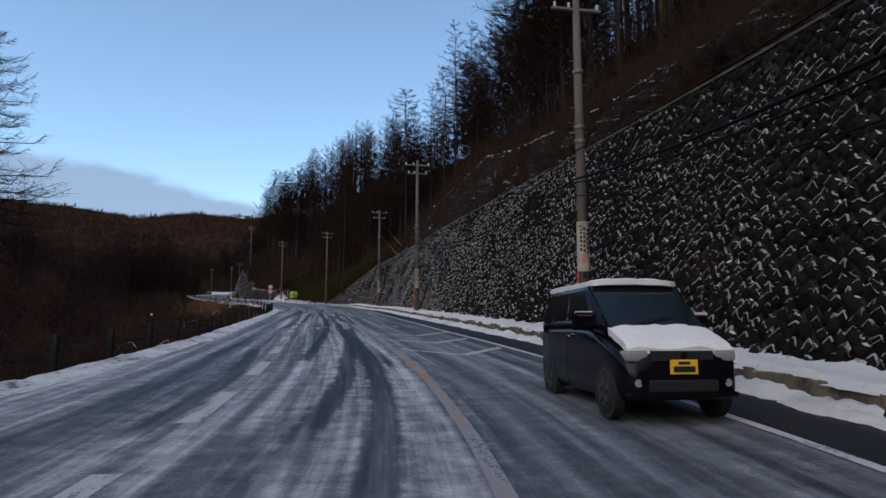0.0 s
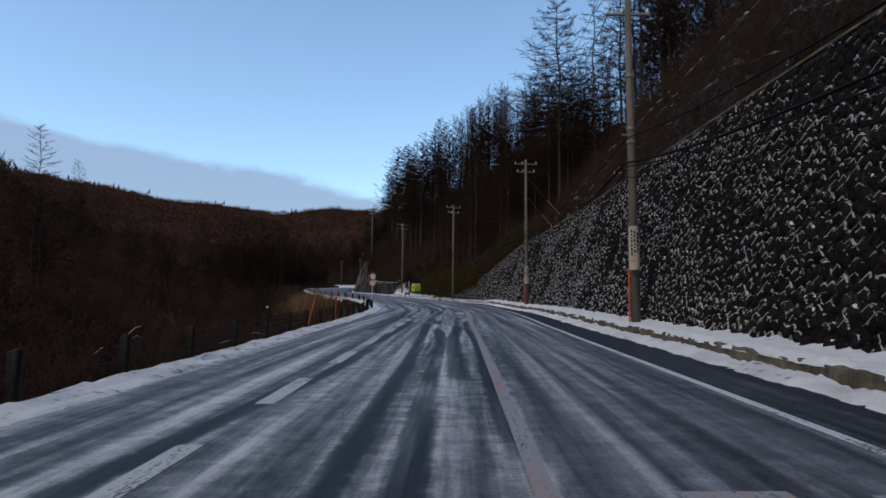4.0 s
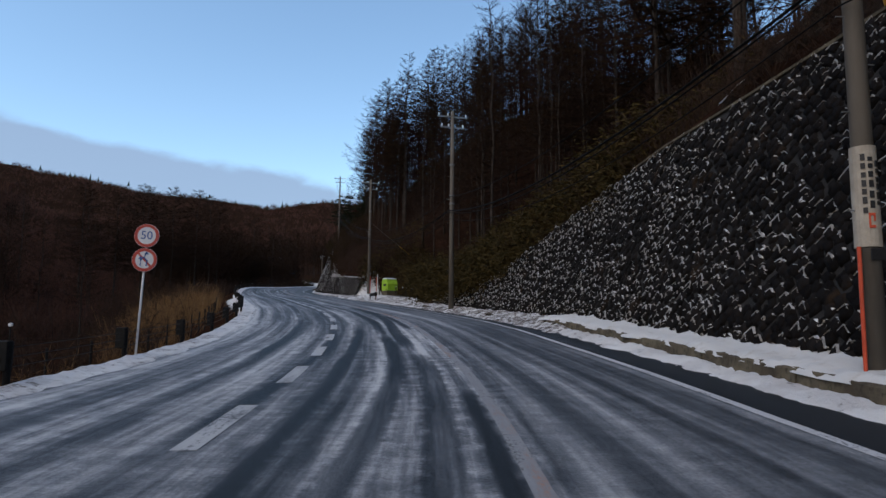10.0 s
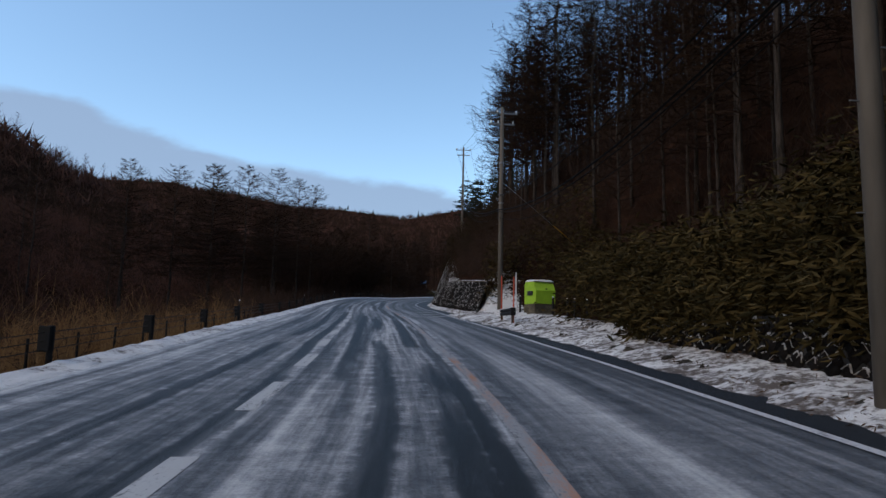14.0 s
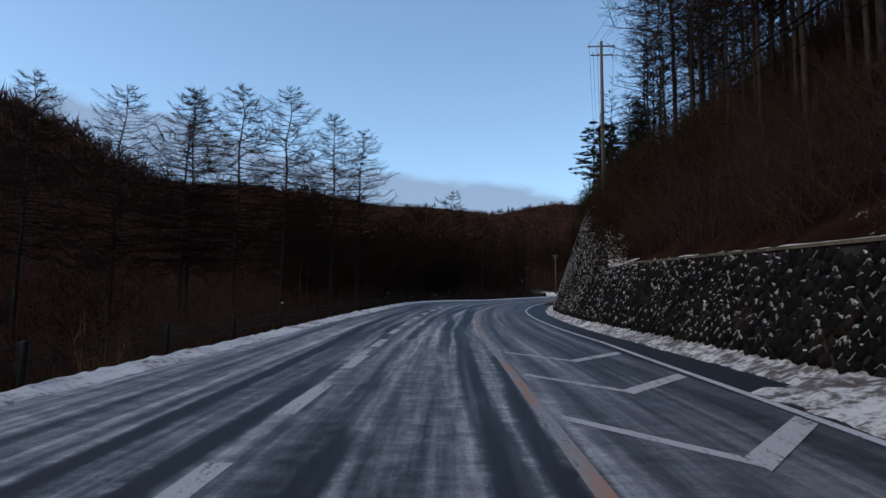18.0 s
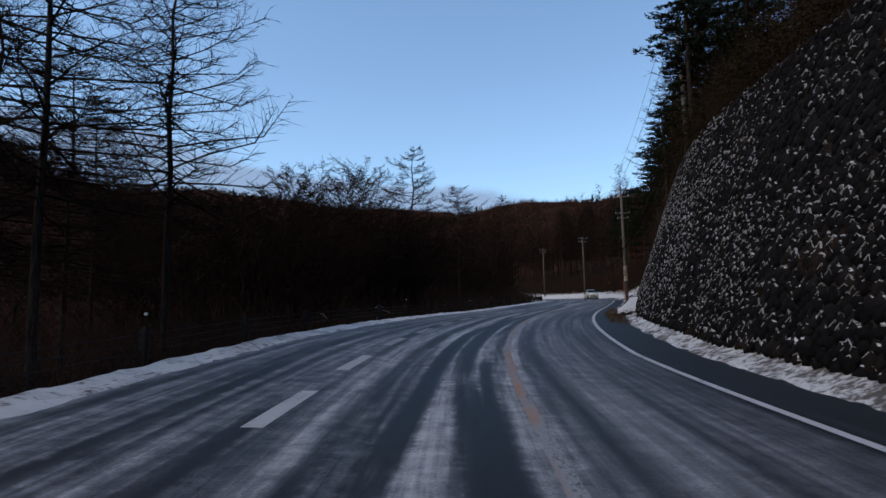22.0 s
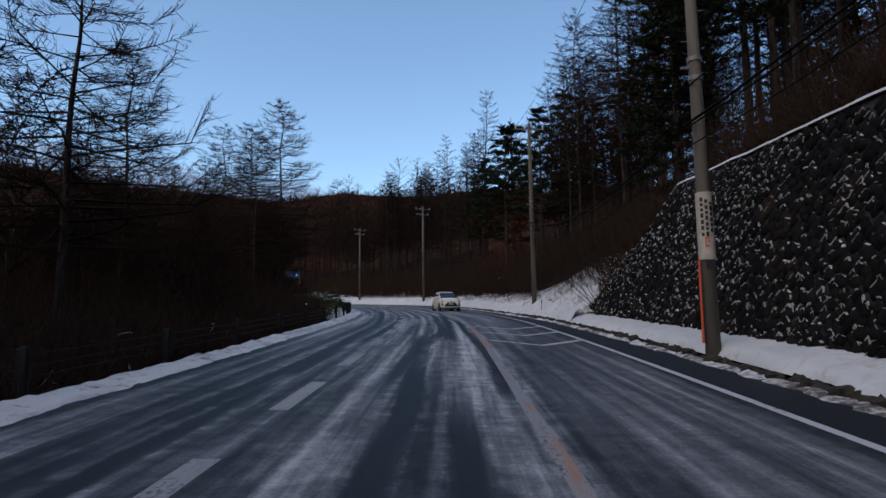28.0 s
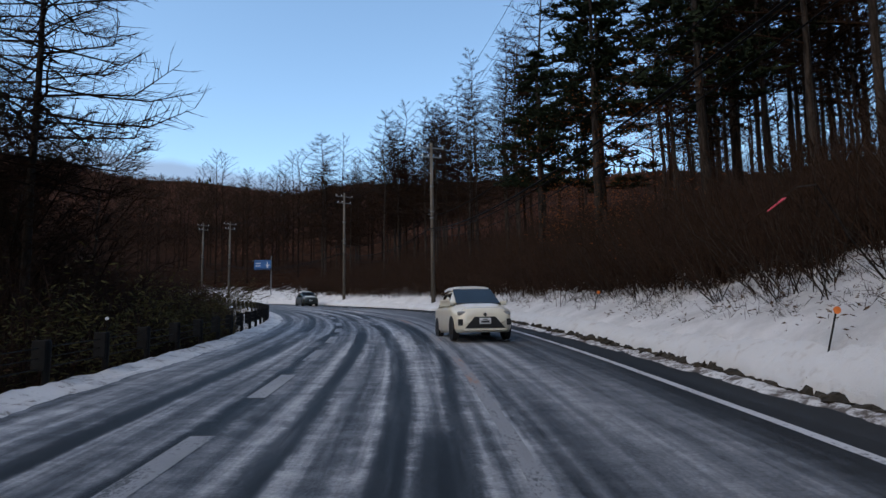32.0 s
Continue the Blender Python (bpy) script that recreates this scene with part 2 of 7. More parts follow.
    mass = n.math("SUBTRACT", mass, n.math("MAXIMUM", n.math("MULTIPLY", bare, n.step(patch, 0.30, 0.62, 0.30, 0.60)), n.math("MAXIMUM", n.step(lat, 3.20, 3.36, 0.0, 0.24), n.math("MULTIPLY", n.step(s, 215.0, 240.0), n.step(lat, 2.45, 2.85, 0.0, 0.26)))))
    grain = n.noise(n.stretch(uv, 90.0, 90.0, 1), 1.0, 2.0)
    c = n.ramp(mass, [(0.0, (.010, .0115, .0135)), (.16, (.030, .0345, .040)), (.36, (.080, .088, .100)), (.56, (.165, .174, .190)), (.76, (.31, .32, .335)), (1.0, (.50, .505, .51))])
    c = n.mix(n.math("MULTIPLY", grain, 0.35), c, n.mix(0.5, c, (0.03, 0.033, 0.037)))
    rough = n.put("MapRange", {"Value": mass, "To Min": 0.6, "To Max": 0.85}).outputs[0]
    h = n.math("ADD", n.math("MULTIPLY", mass, 0.6), n.math("MULTIPLY", fine, 0.3))
    return n.finish(c, rough, n.math("ADD", h, n.math("MULTIPLY", grain, 0.12)), 0.03, 0, 0.25)


def make_paint(name, a, b, cover):
    """Road paint, worn and half buried in packed snow."""
    n = Nodes(name)
    uv = n.put("UVMap", uv_map="road").outputs[0]
    mid = n.noise(n.stretch(uv, 5.0, 0.7, 1), 1.0, 6.0, 0.65)
    fine = n.noise(n.stretch(uv, 26.0, 12.0, 1), 1.0, 5.0, 0.7)
    blot = n.noise(n.stretch(uv, 0.7, 0.16, 1), 1.0, 3.0)
    m = n.math("ADD", n.math("MULTIPLY", mid, 0.6), n.math("ADD", n.math("MULTIPLY", fine, 0.35), n.math("MULTIPLY", blot, 0.8)))
    snow = n.step(m, cover, cover + 0.22)
    c = n.mix(fine, a, b)
    c = n.mix(snow, c, n.mix(mid, (0.13, 0.138, 0.15), (0.30, 0.30, 0.31)))
    worn = n.step(n.math("ADD", fine, mid), 1.04, 1.24)
    return n.finish(n.mix(worn, c, (0.07, 0.075, 0.08)), 0.75, fine, 0.006, 0, 0.3)


def make_leafy_ground():
    """Brown forest floor with brush, litter and some thin snow."""
    n = Nodes("forest_floor")
    p = n.pos()
    big, mid, fine = n.noise(p, 0.04, 5.0), n.noise(p, 0.6, 7.0, 0.7), n.noise(p, 7.0, 6.0, 0.75)
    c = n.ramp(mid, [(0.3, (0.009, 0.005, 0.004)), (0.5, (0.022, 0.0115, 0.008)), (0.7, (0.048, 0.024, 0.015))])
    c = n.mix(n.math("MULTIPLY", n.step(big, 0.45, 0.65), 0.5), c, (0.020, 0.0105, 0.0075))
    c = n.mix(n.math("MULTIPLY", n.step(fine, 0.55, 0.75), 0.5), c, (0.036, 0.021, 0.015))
    at = n.put("VertexColor", layer_name="snow").outputs[0]
    amount = n.put("SeparateColor", {0: at}).outputs[0]
    white = n.step(n.math("ADD", n.math("MULTIPLY_ADD", fine, 0.8, -0.4), n.math("ADD", amount, n.math("MULTIPLY_ADD", mid, 1.0, -0.5))), 0.42, 0.55)
    c = n.mix(white, c, n.mix(n.step(mid, 0.35, 0.65), (0.66, 0.65, 0.64), (0.50, 0.495, 0.49)))
    return n.finish(c, 0.95, n.math("ADD", mid, n.math("MULTIPLY", fine, 0.5)), 0.25, 0, 0.0)


def make_rock():
    """Broken dark rock under a wire net, brown with litter, snow caught in it."""
    n = Nodes("netted_rock")
    p = n.pos()
    crack = n.put("TexVoronoi", {"Vector": n.stretch(p, 1, 1, 1.6), "Scale": 1.7, "Randomness": 1.0}).outputs[0]
    big, mid, fine = n.noise(p, 0.5, 5.0), n.noise(p, 2.6, 8.0, 0.75), n.noise(p, 14.0, 6.0, 0.75)
    c = n.ramp(mid, [(0.3, (0.007, 0.0055, 0.0045)), (0.5, (0.028, 0.021, 0.016)), (0.7, (0.078, 0.058, 0.042))])
    c = n.mix(n.math("MULTIPLY", n.step(big, 0.42, 0.6), 0.7), c, (0.026, 0.013, 0.008))
    c = n.mix(n.math("MULTIPLY", n.step(fine, 0.50, 0.62), 0.6), c, (0.006, 0.005, 0.004))
    nz = n.put("SeparateXYZ", {0: n.put("NewGeometry").outputs["True Normal"]}).outputs[2]
    white = n.step(n.math("ADD", n.math("MULTIPLY", nz, 0.5), n.math("ADD", n.math("MULTIPLY", fine, 0.9), n.math("MULTIPLY", mid, 0.6))), 1.18, 1.28)
    c = n.mix(white, c, (0.7, 0.69, 0.68))
    return n.finish(c, 0.95, n.math("ADD", n.math("MULTIPLY", crack, 0.8), n.math("ADD", mid, n.math("MULTIPLY", fine, 0.4))), 0.5, 0, 0.05)


def make_twig(name, a, b, rough=0.9):
    n = Nodes(name)
    rnd = n.math("FRACT", n.math("ADD", n.put("NewGeometry").outputs["Random Per Island"], n.put("ObjectInfo").outputs["Random"]))
    g = n.noise(n.pos(), 6.0, 4.0)
    c = n.mix(n.math("ADD", n.math("MULTIPLY", rnd, 0.7), n.math("MULTIPLY", g, 0.3)), a, b)
    return n.finish(c, rough, None, 0.01, 0, 0.03)


def make_bark():
    n = Nodes("larch_bark")
    p = n.local()
    g = n.noise(n.stretch(p, 9, 9, 1.6), 1.0, 6.0, 0.7)
    c = n.mix(n.step(g, 0.35, 0.65), (0.014, 0.011, 0.009), (0.050, 0.039, 0.032))
    return n.finish(c, 0.95, g, 0.03, 0, 0.1)


def make_pole():
    n = Nodes("pole_concrete")
    p = n.pos()
    big, fine = n.noise(n.stretch(p, 3, 3, 0.5), 1.0, 6.0), n.noise(p, 70.0, 3.0)
    c = n.mix(n.step(big, 0.35, 0.65), (0.115, 0.097, 0.078), (0.075, 0.063, 0.050))
    c = n.mix(n.math("MULTIPLY", fine, 0.3), c, (0.14, 0.12, 0.097))
    return n.finish(c, 0.85, fine, 0.002, 0, 0.3)


def make_kerb():
    n = Nodes("kerb_concrete")
    p = n.pos()
    big, mid, fine = n.noise(p, 1.4, 5.0), n.noise(p, 9.0, 6.0, 0.7), n.noise(p, 60.0, 3.0)
    c = n.mix(n.step(big, 0.35, 0.65), (0.125, 0.105, 0.070), (0.058, 0.046, 0.032))
    c = n.mix(n.math("MULTIPLY", n.step(mid, 0.48, 0.66), 0.7), c, (0.022, 0.020, 0.012))
    return n.finish(c, 0.9, n.math("ADD", mid, fine), 0.012, 0, 0.2)


def make_glass(name, tint):
    n = Nodes(name)
    return n.finish(tint, 0.12, None, 0.01, 0.0, 0.45)


CLEANGRIT = make_dirty_snow("gutter_snow", 0.62, 0.74, (0.10, 0.085, 0.075))
LITTERSNOW = make_dirty_snow("leaf_littered_snow", 0.48, 0.62, (0.050, 0.030, 0.018))
SNOW, GRITSNOW, STONE, ROAD, FLOOR = make_snow(), make_dirty_snow(), make_stone(), make_road(), make_leafy_ground()
WHITE_PAINT = make_paint("white_road_paint", (0.40, 0.40, 0.40), (0.31, 0.315, 0.32), 0.90)
BURIED_PAINT = make_paint("buried_road_paint", (0.30, 0.30, 0.305), (0.24, 0.245, 0.25), 0.74)
EDGE_PAINT = make_paint("edge_line_paint", (0.46, 0.46, 0.47), (0.36, 0.37, 0.385), 1.10)
ORANGE_PAINT = make_paint("orange_road_paint", (0.36, 0.160, 0.085), (0.26, 0.150, 0.105), 0.70)
WALLSNOW = make_snow("joint_snow", .60, .6)
# brighter, cleaner snow tone, used only on the cars
CARSNOW = make_snow("car_snow", 1.3, 0.05)
BARK, POLE, KERB = make_bark(), make_pole(), make_kerb()
CLOD = plain("dark_kerb_stone", (0.009, 0.0075, 0.0055), (0.038, 0.029, 0.018), 4.0, 0.95, 30.0, 0.03)
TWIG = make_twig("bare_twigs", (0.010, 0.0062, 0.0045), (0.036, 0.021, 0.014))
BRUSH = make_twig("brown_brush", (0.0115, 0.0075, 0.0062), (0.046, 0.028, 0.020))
DARKTWIG = make_twig("thicket_twigs", (0.014, 0.0095, 0.0075), (0.056, 0.033, 0.024))
REDBRUSH = make_twig("reddish_far_woods", (0.022, 0.012, 0.010), (0.085, 0.040, 0.028))
DRYGRASS = make_twig("dry_grass", (0.06, 0.032, 0.014), (0.22, 0.13, 0.06))
SASA = make_twig("bamboo_grass_leaf", (0.006, 0.007, 0.0035), (0.078, 0.054, 0.020), 0.7)
NEEDLE = make_twig("pine_needles", (0.010, 0.016, 0.010), (0.026, 0.034, 0.018), 0.8)
RUSTLEAF = make_twig("withered_oak_leaves", (0.11, 0.036, 0.013), (0.24, 0.085, 0.03), 0.8)
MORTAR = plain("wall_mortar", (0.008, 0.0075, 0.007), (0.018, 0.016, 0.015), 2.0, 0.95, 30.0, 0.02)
ROCK = make_rock()
BLACKPAINT = plain("black_brown_steel", (0.004, 0.0036, 0.0034), (0.008, 0.007, 0.0065), 8.0, 0.7, 90.0, 0.001, 0.0, 0.2)
STEEL = plain("galvanised_steel", (0.16, 0.16, 0.16), (0.11, 0.11, 0.11), 6.0, 0.6, 120.0, 0.001, 0.3)
SIGNWHITE = plain("sign_white", (0.62, 0.62, 0.62), (0.52, 0.52, 0.53), 5.0, 0.5, 60.0, 0.0005)
SIGNRED = plain("sign_red", (0.42, 0.05, 0.03), (0.34, 0.05, 0.035), 5.0, 0.5, 60.0, 0.0005)
SIGNBLUE = plain("sign_blue", (0.02, 0.07, 0.22), (0.025, 0.08, 0.25), 5.0, 0.5, 60.0, 0.0005)
BOARDBLUE = plain("board_blue", (0.008, 0.075, 0.21), (0.01, 0.085, 0.25), 5.0, 0.45, 60.0, 0.0005)
REDPOLE = plain("red_snow_pole_paint", (0.50, 0.065, 0.025), (0.38, 0.05, 0.02), 5.0, 0.55, 60.0, 0.0005)
ORANGEPLATE = plain("orange_reflector", (0.75, 0.20, 0.04), (0.60, 0.15, 0.03), 9.0, 0.35, 60.0, 0.0005)
PINKTAPE = plain("pink_tape", (0.70, 0.08, 0.12), (0.6, 0.06, 0.10), 5.0, 0.5, 60.0, 0.0005)
LIME = plain("lime_green_plastic", (0.27, 0.44, 0.03), (0.22, 0.37, 0.025), 3.0, 0.45, 60.0, 0.001)
CABLE = plain("cable_rubber", (0.006, 0.006, 0.006), (0.010, 0.010, 0.010), 5.0, 0.8, 60.0, 0.0, 0.0, 0.05)
WRAP = plain("pole_wrap_paper", (0.36, 0.32, 0.26), (0.27, 0.235, 0.19), 6.0, 0.8, 60.0, 0.0005)
RUBBER = plain("tyre_rubber", (0.006, 0.006, 0.0065), (0.013, 0.013, 0.014), 9.0, 0.9, 60.0, 0.002)
VANPAINT = plain("black_purple_car_paint", (0.004, 0.003, 0.0045), (0.006, 0.0045, 0.007), 3.0, 0.22, 200.0, 0.0, 0.0, 0.16)
CREAM = plain("cream_white_car_paint", (0.62, 0.58, 0.47), (0.56, 0.52, 0.43), 3.0, 0.28, 200.0, 0.0, 0.0, 0.6)
DARKCAR = plain("dark_green_car_paint", (0.018, 0.022, 0.018), (0.025, 0.03, 0.024), 3.0, 0.3, 200.0, 0.0, 0.1, 0.6)
GLASS = make_glass("car_glass", (0.006, 0.008, 0.009))
LAMPGLASS = make_glass("headlamp_lens", (0.22, 0.225, 0.23))
DARKRIM = plain("wheel_rim", (0.05, 0.05, 0.052), (0.03, 0.03, 0.032), 6.0, 0.5, 120.0, 0.001, 0.4)
CHROME = plain("chrome", (0.55, 0.55, 0.56), (0.45, 0.45, 0.46), 5.0, 0.15, 90.0, 0.0, 1.0)
YELLOWPLATE = plain("yellow_plate", (0.72, 0.42, 0.02), (0.65, 0.38, 0.02), 8.0, 0.45, 60.0, 0.0005)
BLACKPLASTIC = plain("black_plastic", (0.007, 0.007, 0.0075), (0.012, 0.012, 0.0125), 9.0, 0.6, 90.0, 0.001)

# ---- plan: the road's line, from which all is placed ----
HEADING = [(-90, -14.0), (-60, -9.0), (0, -0.7), (8, 5.7), (16, 9.7), (24, 10.5), (50, 10.5), (60, 9.0), (72, 10.2), (80, 13.2), (90, 17.6), (100, 20.1), (110, 25.2), (122, 28.9),
           (134, 30.4), (150, 30.5), (162, 30.4), (174, 27.7), (186, 25.3), (198, 20.5), (210, 16.0), (222, 12.2), (232, 11.6), (246, 12.0), (262, 13.9),
           (272, 17.5), (284, 21.0), (300, 28.0), (320, 40.0), (350, 56.0), (400, 72.0), (600, 80.0)]
GRADE = [(-90, .056), (0, .056), (60, .0518), (85, .0486), (100, .0643), (125, .0614), (150, .0606), (175, .0687), (195, .0734), (212, .0611), (235, .0656), (272, .0608), (330, .055), (600, .05)]
BANK = [(-90, 0.0), (0, -0.1), (20, 0.7), (75, 0.6), (82, 0.4), (97, 2.2), (106, 1.3), (116, 0.5), (150, 0.8), (160, 0.5), (172, -0.8), (193, -2.9), (212, -1.8), (224, -1.0), (272, -0.6), (300, 1.0), (600, 0.0)]
S_MIN, S_MAX, DS = -90.0, 600.0, 0.5


def keyed(keys, s):
    return np.interp(s, [k[0] for k in keys], [k[1] for k in keys])


TS = np.arange(S_MIN, S_MAX + DS / 2, DS)
TH = np.radians(keyed(HEADING, TS))
TG = keyed(GRADE, TS)
TB = np.radians(keyed(BANK, TS))
FLAT = 1 / np.sqrt(1 + TG ** 2)
STEP = np.stack([-np.sin(TH) * FLAT, np.cos(TH) * FLAT, TG * FLAT], 1) * DS
TP = np.vstack([np.zeros(3), np.cumsum((STEP[1:] + STEP[:-1]) / 2, axis=0)])
TP = TP - TP[int(round(-S_MIN / DS))] + np.array([-0.013, 0.007, 0.02])


def spot(s, lat, h=0.0):
    """World places (n x 3) at s metres along the road, lat metres to its right and h metres above it."""
    s, lat, h = np.broadcast_arrays(np.asarray(s, float), np.asarray(lat, float), np.asarray(h, float))
    s, lat, h = s.ravel(), lat.ravel(), h.ravel()
    p = np.stack([np.interp(s, TS, TP[:, i]) for i in range(3)], 1)
    a, b = np.interp(s, TS, TH), np.interp(s, TS, TB)
    near = np.clip(lat, -7.0, 7.0)
    p[:, 0] += np.cos(a) * lat
    p[:, 1] += np.sin(a) * lat
    p[:, 2] += np.sin(b) * near + h
    return p


def P(s, lat, h=0.0):
    return Vector(spot(s, lat, h)[0])


def yaw_at(s):
    return float(np.degrees(np.interp(s, TS, TH)))


def at(s, lat, h=0.0, turn=0.0):
    """Pose of a thing whose y axis runs along the road."""
    p = P(s, lat, h)
    return pose(p.x, p.y, p.z, 0, 0, yaw_at(s) + turn)


def rough_noise(s, lat, scale, seed=0.0):
    """Smooth noise -1..1 of places on the plan."""
    out = np.zeros(len(s))
    for i, (a, b) in enumerate(zip(s, lat)):
        out[i] = noise.noise((a * scale, b * scale, seed))
    return out


WALL_A = [(-40, 7.4), (80, 7.4), (87, 6.9), (94, 6.2), (99, 5.2), (103, 4.3), (106, 3.4), (109.5, 2.4), (113, 1.8), (118, 1.2), (124, 0.7)]
WALL_B = [(148, 2.3), (169.5, 2.75), (173, 4.4), (178, 5.6), (184, 7.5), (190, 8.1), (203, 8.3), (212, 8.0), (219, 5.9), (236, 5.35), (252.5, 5.4), (256, 3.2), (261, 0.6)]
FOOT = [(-90, 6.65), (125, 6.65), (145, 6.1), (205, 6.1), (225, 6.7), (262, 6.7), (273, 6.35), (285, 6.15), (600, 6.15)]
BATTER = 0.35
FAR_BANK = [(-90, 1.7), (30, 1.6), (70, 1.5), (120, 1.4), (170, 1.25), (210, 1.0), (240, .85), (300, 1.0), (600, 1.0)]
# hills that close the valley: height of the skyline by bearing, about the middle of the road
RIDGE = [(-180, 60), (-90, 95), (-40, 120), (-15, 140), (0, 150), (12, 152), (20, 151), (25, 143), (30, 145), (35, 149), (40, 158), (50, 164), (60, 162), (80, 160), (120, 140), (180, 60)]
SHOULDER = [(-180, 0), (47, 0), (52, 42), (57, 53), (64, 60), (71, 65), (80, 70), (100, 75), (130, 55), (160, 0), (180, 0)]
RIDGE_FAR, SHOULDER_FAR = 650.0, 165.0


def hill_height(bearing, d):
    """Height of the hills at a bearing (degrees, left of north) and a distance from the middle of the road."""
    u = d / RIDGE_FAR
    far = 4 + (keyed(RIDGE, bearing) - 4) * np.where(u < 1, np.clip(u, 0, 1) ** 1.5, 1 - .25 * (u - 1))
    v = np.clip((d - 55) / (SHOULDER_FAR - 55), 0, 1)
    near = keyed(SHOULDER, bearing) * (v * v * (3 - 2 * v)) - .08 * np.maximum(d - SHOULDER_FAR, 0)
    return np.maximum(far, near)
LEDGE = [(-40, 9.6), (18, 9.7), (33, 10.6), (45, 12.2), (54, 13.8), (72, 13.4), (79, 13.0), (88, 9.5), (93, 7.0)]
LEFT_EDGE = [(-90, -6.6), (10, -6.6), (25, -5.8), (50, -5.8), (60, -6.0), (70, -6.5), (80, -6.7), (112, -6.8), (130, -7.0), (145, -6.9), (160, -6.6), (171, -6.3), (192, -6.1), (233, -5.95), (257, -6.05), (600, -6.2)]
TOPS = [(-90, 7.4), (80, 7.4), (87, 6.9), (94, 6.2), (99, 5.2), (103, 4.3), (106, 3.4), (109.5, 2.4), (113, 1.8), (118, 1.2), (124, 0.7), (130, 0.5), (147, 0.6), (149, 2.3), (169.5, 2.75), (173, 4.4), (178, 5.6), (184, 7.5),
        (190, 8.1), (203, 8.3), (212, 8.0), (219, 5.9), (236, 5.35), (252.5, 5.4), (256, 3.2), (261, 0.8), (300, 0.9), (600, 0.9)]


def relief(s, lat):
    """Height of the ground over the road's own level."""
    s, lat = np.asarray(s, float), np.asarray(lat, float)
    top, foot, left = keyed(TOPS, s), keyed(FOOT, s), keyed(LEFT_EDGE, s)
    crest = foot + BATTER * np.maximum(top - 0.4, 0) + 0.45
    over = np.maximum(lat - crest - np.interp(s, [112, 120, 131, 144, 148], [0, .8, 3.4, 3.4, 0]), 0)
    ledge = np.maximum(keyed(LEDGE, s) - top, 0) * (s < 95)
    first = np.where(ledge > 0.05, np.minimum(over * 1.7, ledge), 0)
    rest = np.maximum(over - ledge / 1.7, 0)
    slope = 0.78 + 0.12 * np.sin(s * 0.045)
    gentle = np.interp(s, [-90, 128, 140, 147, 240, 262, 300, 600], [1, .9, .75, .9, .9, .30, .30, .30])
    hill = slope * gentle * (np.minimum(rest, 32) + 0.5 * np.clip(rest - 32, 0, 120))
    right = np.where(lat < foot - 0.15, -0.08, np.where(lat < foot + 0.3, 0.22, np.where(lat < crest, 0.30 + np.clip((lat - foot - 0.3) / np.maximum(crest - foot - 0.3, .05), 0, 1) * (top - 0.30), top + first + hill)))
    open_slope = 0.24 + np.interp(s, [262, 270, 279, 300, 600], [.95, .9, .42, .40, .45]) * np.clip(lat - foot + 1.15, 0, .9) + np.interp(s, [262, 270, 279, 300, 600], [.66, .62, .36, .40, .45]) * np.clip(lat - foot + .25, 0, 4.1) + .28 * np.clip(lat - foot - 3.85, 0, 14) + .14 * np.clip(lat - foot - 17.85, 0, 30) + .05 * np.clip(lat - foot - 47.85, 0, 100)
    w = np.interp(s, [257, 264], [0, 1])
    right = np.where(lat > foot - 1.1, right * (1 - w) + open_slope * w, right)
    down = np.maximum(left - lat, 0)
    deep = np.interp(s, [-90, 195, 235, 600], [1, 1, .55, .45])
    valley = -0.12 - 0.45 * np.minimum(down, 1.5) - deep * (0.38 * np.clip(down - 1.5, 0, 8) + 0.06 * np.clip(down - 9.5, 0, 8))
    shelf = keyed(FAR_BANK, s)
    rise = shelf * (0.40 * np.clip(down - 19, 0, 40) + 0.22 * np.clip(down - 59, 0, 60))
    leftside = valley + rise
    flat = np.full(s.shape, -0.06)
    return np.where(lat > 5.6, right, np.where(lat < left, leftside, flat))

